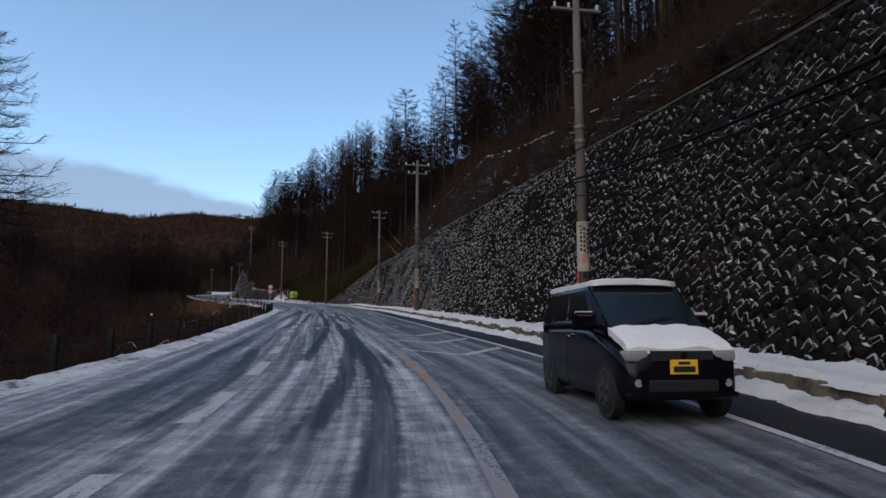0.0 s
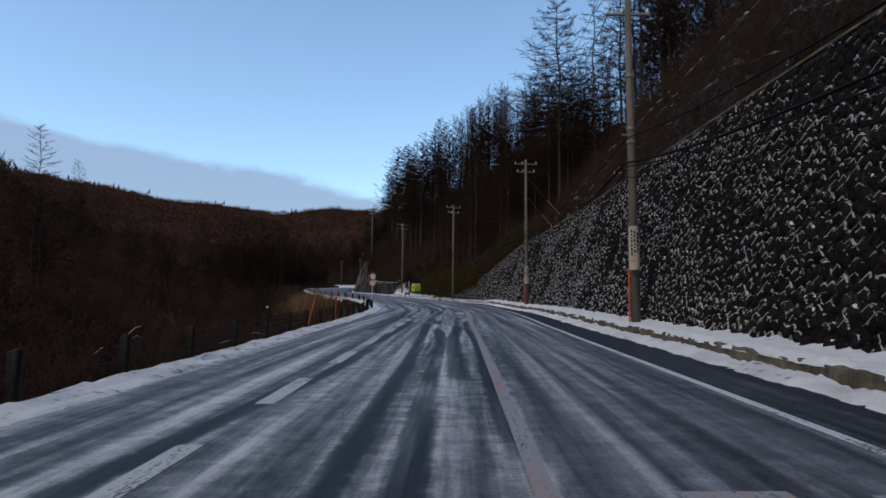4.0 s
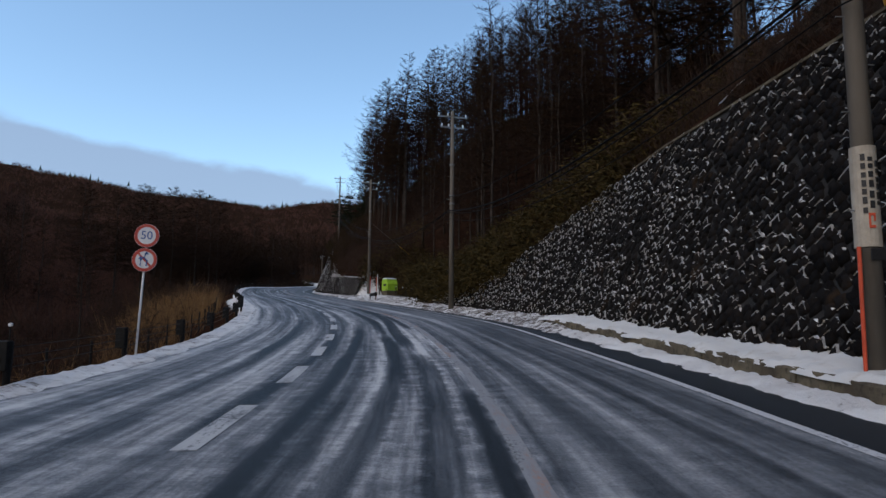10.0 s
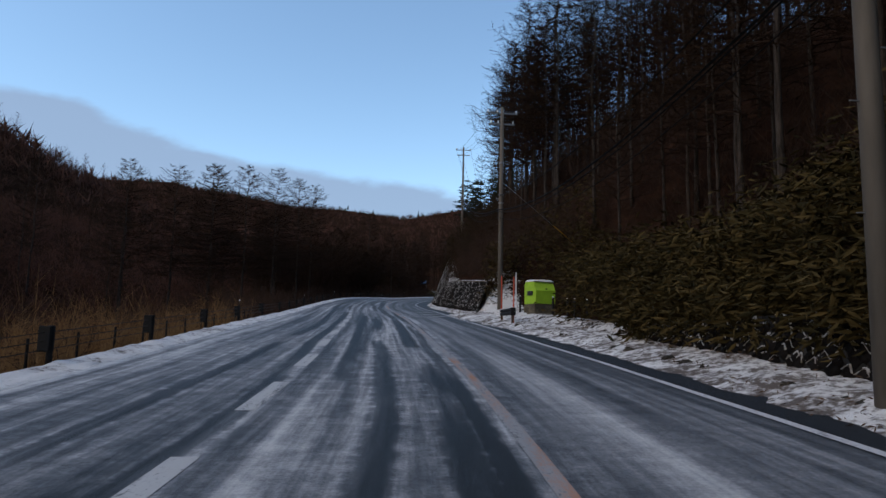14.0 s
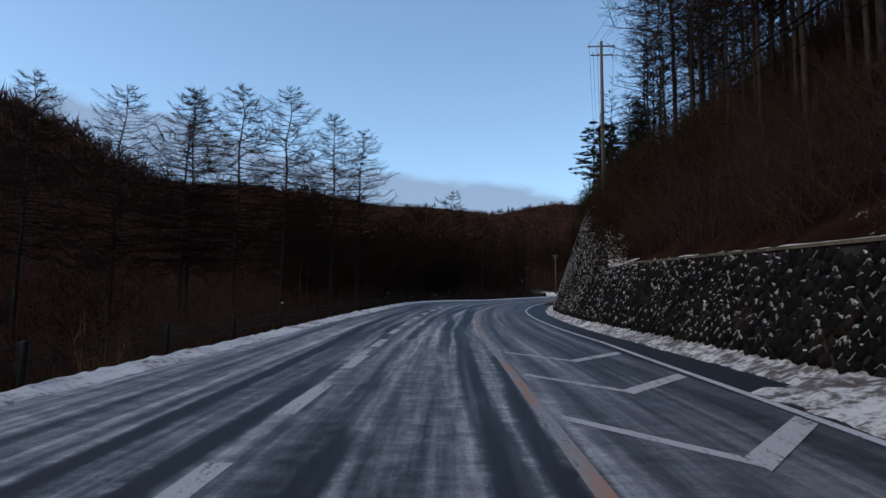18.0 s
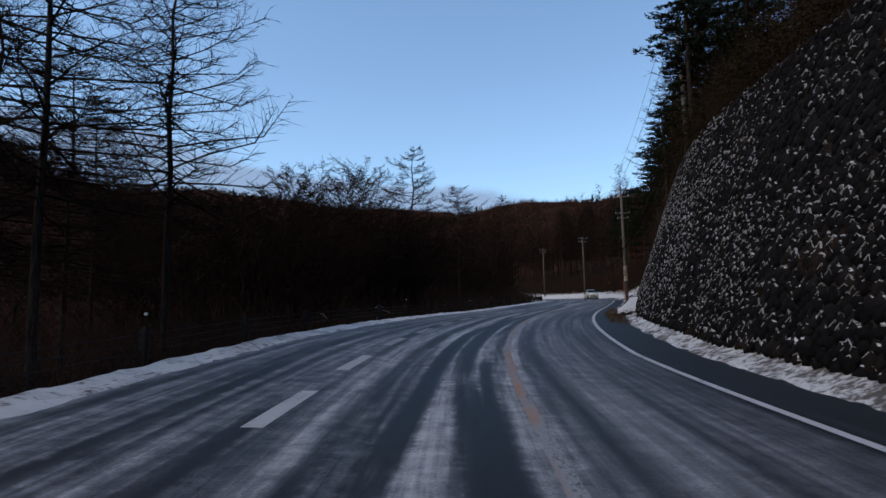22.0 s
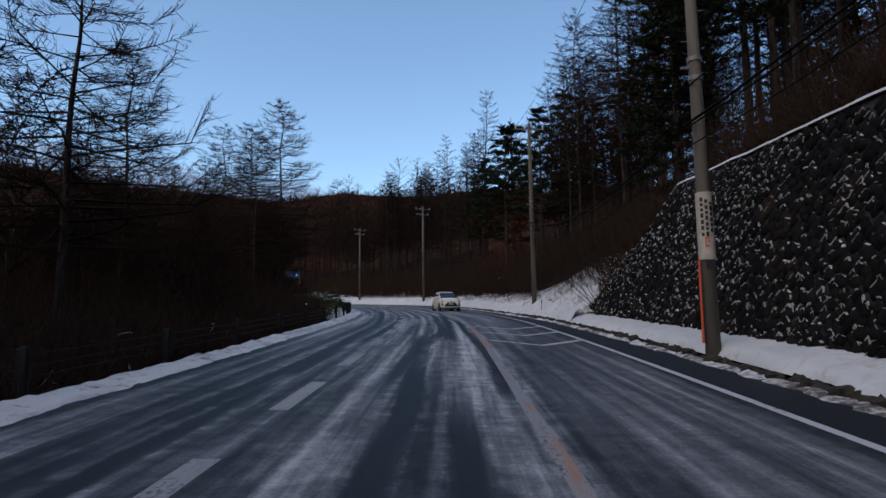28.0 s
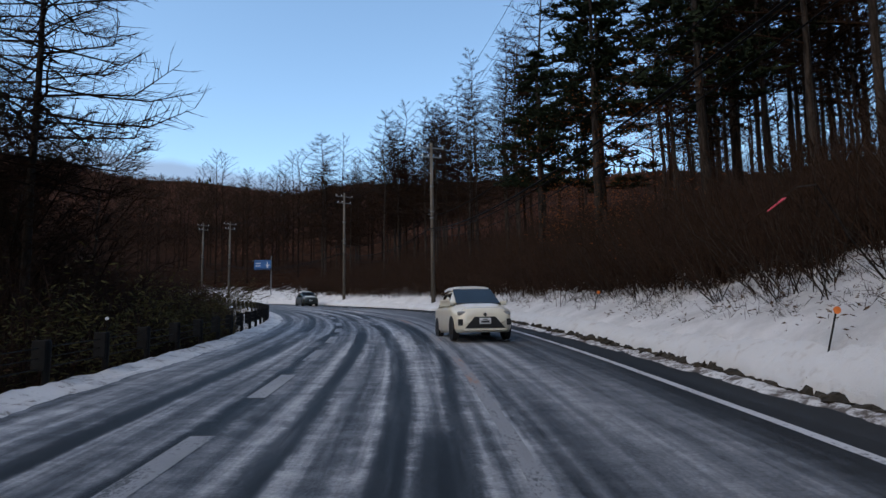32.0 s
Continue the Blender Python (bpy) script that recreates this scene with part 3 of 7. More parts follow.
# ---- building helpers ----
class Geo:
    """Collects vertices and faces of one mesh."""
    def __init__(self):
        self.v, self.f = [], []

    def add(self, verts, faces):
        n = len(self.v)
        self.v.extend(tuple(p) for p in verts)
        self.f.extend(tuple(i + n for i in q) for q in faces)
        return self

    def box(self, x0, x1, y0, y1, z0, z1, bevel=0.0, m=None):
        bm = bmesh.new()
        bmesh.ops.create_cube(bm, size=1.0)
        for p in bm.verts:
            p.co = Vector((x0 + (p.co.x + .5) * (x1 - x0), y0 + (p.co.y + .5) * (y1 - y0), z0 + (p.co.z + .5) * (z1 - z0)))
        if bevel:
            bmesh.ops.bevel(bm, geom=bm.edges[:], offset=bevel, segments=2, affect="EDGES", profile=0.6)
        if m is not None:
            bm.transform(m)
        bm.verts.index_update()
        self.add([p.co for p in bm.verts], [[q.index for q in f.verts] for f in bm.faces])
        bm.free()
        return self

    def tube(self, points, radii, seg=6, cap=True):
        points = [Vector(p) for p in points]
        rings = []
        for i, p in enumerate(points):
            d = (points[min(i + 1, len(points) - 1)] - points[max(i - 1, 0)])
            d = d.normalized() if d.length > 1e-9 else Vector((0, 0, 1))
            a = d.orthogonal().normalized() if abs(d.z) > 0.98 else d.cross(Vector((0, 0, 1))).normalized()
            b = d.cross(a)
            r = radii[i] if isinstance(radii, (list, tuple)) else radii
            rings.append([p + (a * math.cos(2 * math.pi * j / seg) + b * math.sin(2 * math.pi * j / seg)) * r for j in range(seg)])
        faces = [(i * seg + j, i * seg + (j + 1) % seg, (i + 1) * seg + (j + 1) % seg, (i + 1) * seg + j) for i in range(len(points) - 1) for j in range(seg)]
        if cap:
            faces += [tuple(range(seg))[::-1], tuple((len(points) - 1) * seg + j for j in range(seg))]
        return self.add([p for ring in rings for p in ring], faces)

    def loft(self, rings, close_ends=True):
        """Rings of equally many points, joined in turn."""
        k = len(rings[0])
        faces = [(i * k + j, i * k + (j + 1) % k, (i + 1) * k + (j + 1) % k, (i + 1) * k + j) for i in range(len(rings) - 1) for j in range(k)]
        if close_ends:
            faces += [tuple(range(k))[::-1], tuple((len(rings) - 1) * k + j for j in range(k))]
        return self.add([p for r in rings for p in r], faces)

    def sheet(self, grid):
        """A grid of points, rows of equal length."""
        k = len(grid[0])
        return self.add([p for row in grid for p in row], [(i * k + j, i * k + j + 1, (i + 1) * k + j + 1, (i + 1) * k + j) for i in range(len(grid) - 1) for j in range(k - 1)])


def mesh_of(name, geo, material, smooth=False):
    me = bpy.data.meshes.new(name)
    me.from_pydata([tuple(p) for p in geo.v], [], geo.f)
    me.materials.append(material)
    if smooth:
        me.shade_smooth()
    me.update()
    return me


def thing(name, label, category, m=None, group="", kind=""):
    ob = new(name)
    ob.empty_display_size = 0.2
    if m is not None:
        ob.matrix_basis = m
    return tagged(ob, label, category, group, kind)


def part(name, geo, material, parent=None, label="", smooth=False):
    ob = new(name, mesh_of(name, geo, material, smooth))
    if parent is not None:
        ob.parent = parent
    return tagged(ob, label)


def solo(name, geo, material, label, category, group="", kind="", smooth=False):
    return tagged(part(name, geo, material, None, "", smooth), label, category, group, kind)


def quick_mesh(name, verts, faces, material, smooth=False):
    """A large mesh from arrays: verts n x 3; faces m x 3 or m x 4."""
    verts, faces = np.asarray(verts, np.float32), np.asarray(faces, np.int32)
    me = bpy.data.meshes.new(name)
    me.vertices.add(len(verts))
    me.vertices.foreach_set("co", verts.ravel())
    k = faces.shape[1]
    me.loops.add(faces.size)
    me.loops.foreach_set("vertex_index", faces.ravel())
    me.polygons.add(len(faces))
    me.polygons.foreach_set("loop_start", np.arange(0, faces.size, k, dtype=np.int32))
    me.update(calc_edges=True)
    me.materials.append(material)
    if smooth:
        me.shade_smooth()
    me.validate()
    return me


def road_uv(me, lat, s):
    """The road's own coordinates (metres across, metres along) as a UV map."""
    uv = me.uv_layers.new(name="road")
    idx = np.zeros(len(me.loops), np.int32)
    me.loops.foreach_get("vertex_index", idx)
    uv.data.foreach_set("uv", np.stack([np.asarray(lat)[idx], np.asarray(s)[idx]], 1).astype(np.float32).ravel())


def ribbon(name, s, lats, heights, material, smooth=True, uv=True):
    """A long strip: at each s a row of places across; lats and heights are n x k arrays."""
    n, k = lats.shape
    ss = np.repeat(s, k)
    v = spot(ss, lats.ravel(), heights.ravel())
    i, j = np.meshgrid(np.arange(n - 1), np.arange(k - 1), indexing="ij")
    a = (i * k + j).ravel()
    f = np.stack([a, a + 1, a + k + 1, a + k], 1)
    me = quick_mesh(name, v, f, material, smooth)
    if uv:
        road_uv(me, lats.ravel(), ss)
    return me

# ---- ground, road, verges ----
rng = np.random.default_rng(7)


def build_ground():
    s = np.arange(-90, 461, 2.0)
    lat = np.concatenate([np.array([-88, -78, -68, -60, -52, -45, -39, -34, -30, -26, -23, -20, -17.5, -15, -13, -11, -9.5, -8.3, -7.4]), np.arange(-6.9, -5.4, .5),
                          np.array([-4, -2, 0, 2, 4, 5.0, 5.55, 5.7, 5.9, 6.1, 6.6, 7.0, 7.4, 7.8, 8.2, 8.6, 9.0, 9.5, 10, 10.6, 11.3, 12, 13, 14, 15.5, 17, 19, 21, 24, 27, 31, 36, 42, 50, 60, 75, 95, 120])])
    a, b = np.meshgrid(s, lat, indexing="ij")
    # the far side of the valley stays put where the road bends towards it
    squeeze = np.interp(a, [-90, 255, 290, 330, 600], [1, 1, .55, .42, .42])
    b = np.where(b < -20, -20 + (b + 20) * squeeze, b)
    h = relief(a, b)
    far = np.clip((np.abs(b) - 8) / 10, 0, 1)
    lumps = rough_noise(a.ravel(), b.ravel(), 0.05, 1.0).reshape(a.shape) * 1.6 + rough_noise(a.ravel(), b.ravel(), 0.22, 5.0).reshape(a.shape) * 0.5
    h = h + lumps * far
    v = spot(a.ravel(), b.ravel(), h.ravel())
    n, k = a.shape
    i, j = np.meshgrid(np.arange(n - 1), np.arange(k - 1), indexing="ij")
    q = (i * k + j).ravel()
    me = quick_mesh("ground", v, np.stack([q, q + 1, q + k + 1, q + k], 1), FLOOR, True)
    # where thin snow lies: the open slope at the end, the verge, a dusting elsewhere
    bare = np.interp(a, [-90, 118, 128, 150, 156, 256, 262, 330, 360, 600], [.02, .02, .62, .62, .04, .04, .80, .78, .5, .5]) * np.where(a < 156, np.interp(b, [4, 5.8, 8.4, 10.0], [1, 1, .8, .0]), np.interp(b - np.interp(a, [256, 260, 272, 279], [0, 2.4, 2.4, 0]), [4, 5.8, 8.6, 10.5, 13, 18], [1, 1, .92, .60, .34, 0.02]))
    bare = np.where(b < -8, np.interp(a, [-90, 300, 340, 600], [.02, .02, .4, .4]) * np.interp(b, [-14, -7], [.0, 1]), bare)
    col = me.color_attributes.new("snow", "FLOAT_COLOR", "POINT")
    c = np.repeat(bare.ravel()[:, None], 4, 1).astype(np.float32)
    col.data.foreach_set("color", c.ravel())
    return tagged(new("ground", me), "brown leaf-littered valley sides with thin snow", "ground", kind="structure")


ground = build_ground()

s_axis = np.arange(-90, 470.1, 1.0)
across = np.linspace(-6.4, 5.9, 26)
lats = np.repeat(across[None], len(s_axis), 0)
left = keyed(LEFT_EDGE, s_axis)
lats[:, 0] = left + 0.1
road = tagged(new("road", ribbon("road", s_axis, lats, np.zeros(lats.shape), ROAD, uv=False)), "asphalt road with packed snow worn into tyre tracks", "road", kind="structure")


CENTRE = [(-90, .6), (15, .65), (30, .65), (52, .9), (72, .7), (86, .9), (104, 1.08), (125, .88), (143, 1.12), (156, 1.05), (170, .97), (192, .72), (205, .8), (232, .97), (257, .9), (272, .75), (600, .8)]
road_uv(road.data, (lats - keyed(CENTRE, s_axis)[:, None]).ravel(), np.repeat(s_axis, lats.shape[1]))


def mark(name, s0, s1, la0, la1, material, label="", pieces=6):
    """A painted stroke from (s0, la0) to (s1, la1); la: left and right edge."""
    t = np.linspace(0, 1, pieces)
    s = s0 + (s1 - s0) * t
    l = np.stack([la0[0] + (la1[0] - la0[0]) * t, la0[1] + (la1[1] - la0[1]) * t], 1)
    top = ribbon(name, s, l, np.full(l.shape, 0.006), material, False)
    ob = new(name, top)
    ob.parent = road
    return tagged(ob, label)


for k in range(-4, 34):
    a = k * 12.0
    ss = np.arange(a, a + 12.01, 1.0)
    c = keyed(CENTRE, ss)
    ob = new("centre_line", ribbon("centre_line", ss, np.stack([c - .085, c + .085], 1), np.full((len(ss), 2), .005), ORANGE_PAINT, False))
    ob.parent = road
    tagged(ob, "worn orange centre line under packed snow")
    e = keyed(CENTRE, ss) + np.interp(ss, [-90, 15, 50, 86, 104, 125, 145, 160, 192, 257, 600], [3.35, 3.35, 3.1, 3.35, 3.4, 3.3, 3.15, 3.45, 3.2, 3.1, 3.1])
    ob = new("edge_line", ribbon("edge_line", ss, np.stack([e - .075, e + .075], 1), np.full((len(ss), 2), .005), EDGE_PAINT, False))
    ob.parent = road
    tagged(ob, "white edge line beside black bare asphalt")
starts = [27.4 - 4.83 * k for k in range(1, 8)] + [27.4 + 4.83 * k for k in range(27)] + [157.9 + 4.97 * k for k in range(28)] + [300 + 5.0 * k for k in range(20)]
for a in starts:
    c = float(keyed(CENTRE, a)) - 3.2
    mark("lane_dash", a, a + 2.55, (c - .13, c + .13), (c - .13, c + .13), BURIED_PAINT if a > 190 else WHITE_PAINT, pieces=5)
for k, a in enumerate((18.4, 22.6, 26.5, 148.0, 152.1, 156.5, 249.4, 253.5, 257.4)):
    c = float(keyed(CENTRE, a))
    # a slow-down mark: a long stroke across the lane and a short one back to the edge
    t = np.linspace(0, 1, 8)
    for name, s0, s1, l0, l1, w in (("chevron_stroke", a, a - 2.1, c + .2, c + 1.6, .34), ("chevron_tip", a - 2.1, a - .1, c + 1.55, c + 3.05, .5)):
        s_mid = s0 + (s1 - s0) * t
        l_mid = l0 + (l1 - l0) * t
        v, n = [], len(t)
        ls = np.stack([l_mid, l_mid], 1)
        ssx = np.stack([s_mid - w / 2, s_mid + w / 2], 1)
        pts = spot(ssx.ravel(), ls.ravel(), 0.007 if name == "chevron_stroke" else 0.011)
        q = np.arange(n - 1) * 2
        me = quick_mesh(name, pts, np.stack([q, q + 2, q + 3, q + 1], 1), WHITE_PAINT)
        road_uv(me, ls.ravel(), ssx.ravel())
        ob = new(name, me)
        ob.parent = road
# faded orange figures on both lanes
for lane, (s0, l0) in (("own", (30.0, -1.6)), ("other", (31.0, 1.5))):
    for ds, dl, long, wide in ((0, .1, 2.2, .22), (0, .75, 2.2, .18), (2.0, .1, .3, .85), (0.2, 1.35, 1.9, .2), (1.9, 1.5, .3, .8), (0, 1.5, .3, .7)):
        mark("orange_letter_stroke", s0 + ds, s0 + ds + long, (l0 + dl, l0 + dl + wide), (l0 + dl, l0 + dl + wide), ORANGE_PAINT, "faded orange lettering stroke", 4)


def snow_strip(name, s0, s1, lat_of, h_of, label, lumps=0.05, step=0.4, material=None):
    s = np.arange(s0, s1 + .01, step)
    lat, h = lat_of(s), h_of(s)
    n, k = lat.shape
    g = rough_noise(np.repeat(s, k), lat.ravel(), 1.3, 3.0).reshape(n, k) + 0.7 * rough_noise(np.repeat(s, k), lat.ravel(), 4.0, 8.0).reshape(n, k) + 0.4 * rough_noise(np.repeat(s, k), lat.ravel(), 10.0, 18.0).reshape(n, k)
    g = np.maximum(g, -0.75)
    inner = np.ones(k); inner[0] = 0.25; inner[-1] = 0.3
    edge = rough_noise(s, np.zeros(n), 0.7, 12.0) * 0.15 + rough_noise(s, np.zeros(n), 2.9, 14.0) * 0.07
    shift = np.zeros(k); shift[0] = 1.0; shift[1] = 0.6
    lat = lat + edge[:, None] * shift[None]
    me = ribbon(name, s, lat, h + g * lumps * inner, material or GRITSNOW)
    return tagged(new(name, me), label, "snow bank", kind="structure")


def rows_of(values):
    return lambda s: np.repeat(np.array(values, float)[None], len(s), 0)


def left_lat(s):
    e = keyed(LEFT_EDGE, s)
    return np.stack([e + .86, e + .78, e + .66, e + .54, e + .42, e + .28, e + .12, e - .02, e - .14, e - .3], 1)


snow_strip("snow_verge_left", -60, 440, left_lat, rows_of([-.004, .02, .045, .02, .04, .07, .065, .01, -.14, -.6]), "low ploughed snow bank along the road edge", 0.05, 0.25)


def kerb_lat(o):
    return lambda s: keyed(FOOT, s)[:, None] - 6.65 + np.array(o)[None]


def tapered(values, s0, s1, over=5.0):
    """The same rows, sinking to the road at both ends."""
    return lambda s: np.array(values, float)[None] * np.clip(np.minimum(s - s0, s1 - s) / over, 0, 1)[:, None] - .01


snow_strip("snow_gutter", -40, 99, kerb_lat([5.16, 5.24, 5.33, 5.43, 5.54, 5.64, 5.73, 5.79]), tapered([-.004, .03, .06, .08, .095, .11, .12, .12], -44, 99, 2.0), "snow pushed against the kerb", 0.10, 0.13, CLEANGRIT)
snow_strip("snow_shelf", -40, 100, kerb_lat([5.77, 5.81, 5.90, 6.03, 6.2, 6.4, 6.65, 6.95]), tapered([.27, .35, .40, .42, .42, .44, .49, .60], -44, 100, 1.5), "snow lying on the kerb before the wall", 0.085, 0.16, SNOW)
snow_strip("snow_verge_bamboo", 95, 150, kerb_lat([4.95, 5.2, 5.5, 5.8, 6.1, 6.5, 6.9, 7.4]), tapered([-.004, .05, .12, .2, .26, .31, .36, .38], 92, 155), "trodden snow with fallen leaves beside the road", 0.09, 0.25, LITTERSNOW)
snow_strip("snow_verge_wall", 150, 214, kerb_lat([6.02, 6.10, 6.19, 6.31, 6.46, 6.8]), rows_of([-.004, .03, .06, .10, .17, .34]), "thin dirty snow at the foot of the stone wall", 0.08, 0.25, LITTERSNOW)
snow_strip("snow_gutter_far", 216, 300, kerb_lat([5.08, 5.16, 5.25, 5.33, 5.40]), rows_of([-.004, .02, .04, .05, .05]), "thin gritty snow before the kerb stones", 0.07, 0.2, LITTERSNOW)
snow_strip("snow_shelf_far", 215, 268, kerb_lat([5.56, 5.62, 5.72, 5.88, 6.08, 6.3, 6.9]), tapered([.12, .22, .31, .37, .41, .45, .52], 214.4, 269, 1.2), "deep snow shelf on the kerb before the wall", 0.10, 0.2, SNOW)
snow_strip("snow_verge_slope", 259, 440, kerb_lat([5.50, 5.54, 5.66, 5.8, 6.0, 6.15]), lambda s: np.interp(s, [262, 270, 279, 300, 600], [.95, .9, .42, .40, .45])[:, None] * np.array([0, .02, .16, .31, .5, .65])[None] + np.array([.06, .18, .25, .27, .26, .20])[None], "snow at the foot of the wooded slope", 0.12, 0.2, SNOW)


# ---- stone walls ----
def wall_face(keys, s, up):
    """Place on the battered face, and how far it lies back."""
    return keyed(FOOT, s) + BATTER * np.maximum(up - 0.4, 0)


def stone_field(keys, s0, s1, size):
    """Centres and sizes of rubble stones laid on the diagonal over a wall's face."""
    out, row, up = [], 0, 0.36
    while up < 8.9:
        s = s0 + (size * .68 if row % 2 else 0)
        while s < s1:
            w = size * rng.uniform(0.86, 1.14)
            y = up + rng.uniform(-.07, .07)
            if y + size * .25 < float(keyed(keys, s)):
                out.append((s + rng.uniform(-.08, .08), y, w, size * rng.uniform(.82, 1.12)))
            s += size * 1.36
        up += size * .60
        row += 1
    return np.array(out)


def stone_shape(r, k=8):
    """Outline, shoulder and crown of one rough stone in a unit cell."""
    a = np.linspace(0, 2 * np.pi, k, endpoint=False) + np.pi / 4 + r.uniform(-.2, .2, k)
    rad = np.where(np.arange(k) % 2 == 0, r.uniform(.58, .74, k), r.uniform(.44, .54, k))
    o = np.stack([np.cos(a) * rad, np.sin(a) * rad, np.full(k, -0.18)], 1)
    i = np.stack([np.cos(a) * rad * .80 + r.uniform(-.05, .05, k), np.sin(a) * rad * .80 + r.uniform(-.05, .05, k), r.uniform(.20, .50, k)], 1)
    c = np.array([[r.uniform(-.12, .12), r.uniform(-.2, .12), r.uniform(.30, .62)]])
    return np.vstack([o, i, c])


STONE_FACES = [(j, (j + 1) % 8, 8 + (j + 1) % 8) for j in range(8)] + [(j, 8 + (j + 1) % 8, 8 + j) for j in range(8)] + [(8 + j, 8 + (j + 1) % 8, 16) for j in range(8)]


def build_wall(name, label, keys, s0, s1, size, near, capped, dusting, reach):
    s = np.arange(s0, s1 + .01, 1.0)
    top = keyed(keys, s)
    foot = keyed(FOOT, s)
    t = np.linspace(0, 1, 8)
    up = 0.1 + (top - .1)[:, None] * t[None]
    lat = foot[:, None] + BATTER * np.maximum(up - .4, 0) + 0.02
    up = np.concatenate([up, top[:, None] - .02, np.full((len(s), 1), 0.05)], 1)
    lat = np.concatenate([lat, lat[:, -1:] + .42, lat[:, -1:] + .42], 1)
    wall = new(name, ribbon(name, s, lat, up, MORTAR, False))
    tagged(wall, label, "wall", kind="structure")
    # concrete coping with snow on it
    cop = Geo()
    rings = []
    c0, c1 = capped
    for a in np.arange(c0, c1 + .01, 2.0):
        tp = float(keyed(keys, a))
        f = float(wall_face(keys, a, tp))
        q = [spot(a, f - .06, tp - .02)[0], spot(a, f - .06, tp + .05)[0], spot(a, f + .5, tp + .05)[0], spot(a, f + .5, tp - .02)[0]]
        rings.append(q)
    cop.loft(rings)
    part("coping", cop, KERB, wall, "concrete coping")
    ss = np.arange(c0, c1 + .01, .5)
    tp = keyed(keys, ss)
    f = wall_face(keys, ss, tp)
    wob = rough_noise(ss, ss * 0, .8, 2.0)
    wob = wob + .6 * rough_noise(ss, ss * 0, 2.1, 5.0)
    la = f[:, None] + np.array([-.05, -.02, .12, .35, .50])[None] + (wob * .05)[:, None] * np.array([1, .5, 0, 0, 0])[None]
    hh = tp[:, None] + np.array([.02, .055, .075, .075, .04])[None] + (wob * .05)[:, None]
    ob = new("snow_cap", ribbon("snow_cap", ss, la, hh, SNOW))
    ob.parent = wall
    tagged(ob, "line of snow on the coping")
    # stones
    field = stone_field(keys, s0, s1, size)
    shapes = [stone_shape(rng) for _ in range(10)]
    sc, up, w, h = field.T
    a = np.interp(sc, TS, TH)
    slope = math.atan(BATTER)
    ex = np.stack([-np.sin(a), np.cos(a), np.interp(sc, TS, TG)], 1)
    out = np.stack([-np.cos(a) * math.cos(slope), -np.sin(a) * math.cos(slope), np.full(len(a), math.sin(slope))], 1)
    ey = np.cross(ex, out) * -1
    ey = np.where(ey[:, 2:] < 0, -ey, ey)
    ctr = spot(sc, wall_face(keys, sc, up), up)
    pick = rng.integers(0, 10, len(sc))
    turn = rng.uniform(-.35, .35, len(sc)) + math.pi / 4
    deep = rng.uniform(.08, .15, len(sc))
    order = np.argsort(np.abs(sc - near[0]) + np.abs(up - near[1]) * 2.0)
    single = set(order[:300].tolist())
    meshes = []
    for sh in shapes:
        g = Geo()
        g.add(sh, STONE_FACES)
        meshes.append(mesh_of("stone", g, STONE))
    rest_v, rest_f, n = [], [], 0
    faces = np.array(STONE_FACES)
    for i in range(len(sc)):
        c, sn = math.cos(turn[i]), math.sin(turn[i])
        bx = (ex[i] * c + ey[i] * sn)
        by = (ey[i] * c - ex[i] * sn)
        m = np.stack([bx * w[i] * 1.02, by * h[i] * 1.04, out[i] * deep[i]], 1)
        if i in single:
            ob = new("stone", meshes[pick[i]])
            ob.parent = wall
            mm = Matrix([[*m[r], ctr[i][r]] for r in range(3)] + [[0, 0, 0, 1]])
            ob.matrix_basis = mm
        else:
            rest_v.append(shapes[pick[i]] @ m.T + ctr[i])
            rest_f.append(faces + n)
            n += 17
    # snow caught in the joints above the stones: thin bent ridges along the two upper edges
    gust = np.array([noise.noise((a_ * .22, b_ * .5, 4.0)) + .8 * noise.noise((a_ * 1.1, b_ * .15, 9.0)) for a_, b_ in zip(sc, up)])
    lodged = rng.uniform(0, 1, len(sc)) < np.clip(dusting + 1.1 * gust, .08, .95)
    k = np.nonzero(lodged)[0]
    m = len(k)
    wide = (.004 + .030 * rng.uniform(0, 1, m) ** 2.4)[:, None]
    lift = deep[k][:, None]
    left = rng.uniform(.02, reach, m)[:, None]
    right = rng.uniform(.02, reach, m)[:, None]
    crown = ctr[k] + ey[k] * (h[k] * rng.uniform(.50, .60, m))[:, None] + ex[k] * rng.uniform(-.055, .055, m)[:, None]
    low_l = ctr[k] - ex[k] * (w[k] * .60)[:, None]
    low_r = ctr[k] + ex[k] * (w[k] * .60)[:, None]
    line = (crown + (low_l - crown) * left, crown, crown + (low_r - crown) * right)
    ridge = []
    for j, q in enumerate(line):
        q = q + ey[k] * rng.uniform(-.045, .045, m)[:, None] + ex[k] * rng.uniform(-.03, .03, m)[:, None]
        thick = wide * (1.0 if j == 1 else rng.uniform(.2, 1.2, m)[:, None])
        ridge += [q - ey[k] * thick * .5 + out[k] * lift * .42, q + ey[k] * thick * .3 + out[k] * (lift * .42 + .012), q + ey[k] * thick + out[k] * lift * .1]
    verts = np.stack(ridge, 1).reshape(-1, 3)
    quads = np.array([(0, 3, 4, 1), (1, 4, 5, 2), (3, 6, 7, 4), (4, 7, 8, 5)])
    snow = new("joint_snow", quick_mesh("joint_snow", verts, (np.arange(m)[:, None, None] * 9 + quads[None]).reshape(-1, 4), WALLSNOW))
    snow.parent = wall
    tagged(snow, "thin snow lodged in the joints", kind="stuff")
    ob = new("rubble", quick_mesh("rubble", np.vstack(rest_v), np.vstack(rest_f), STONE))
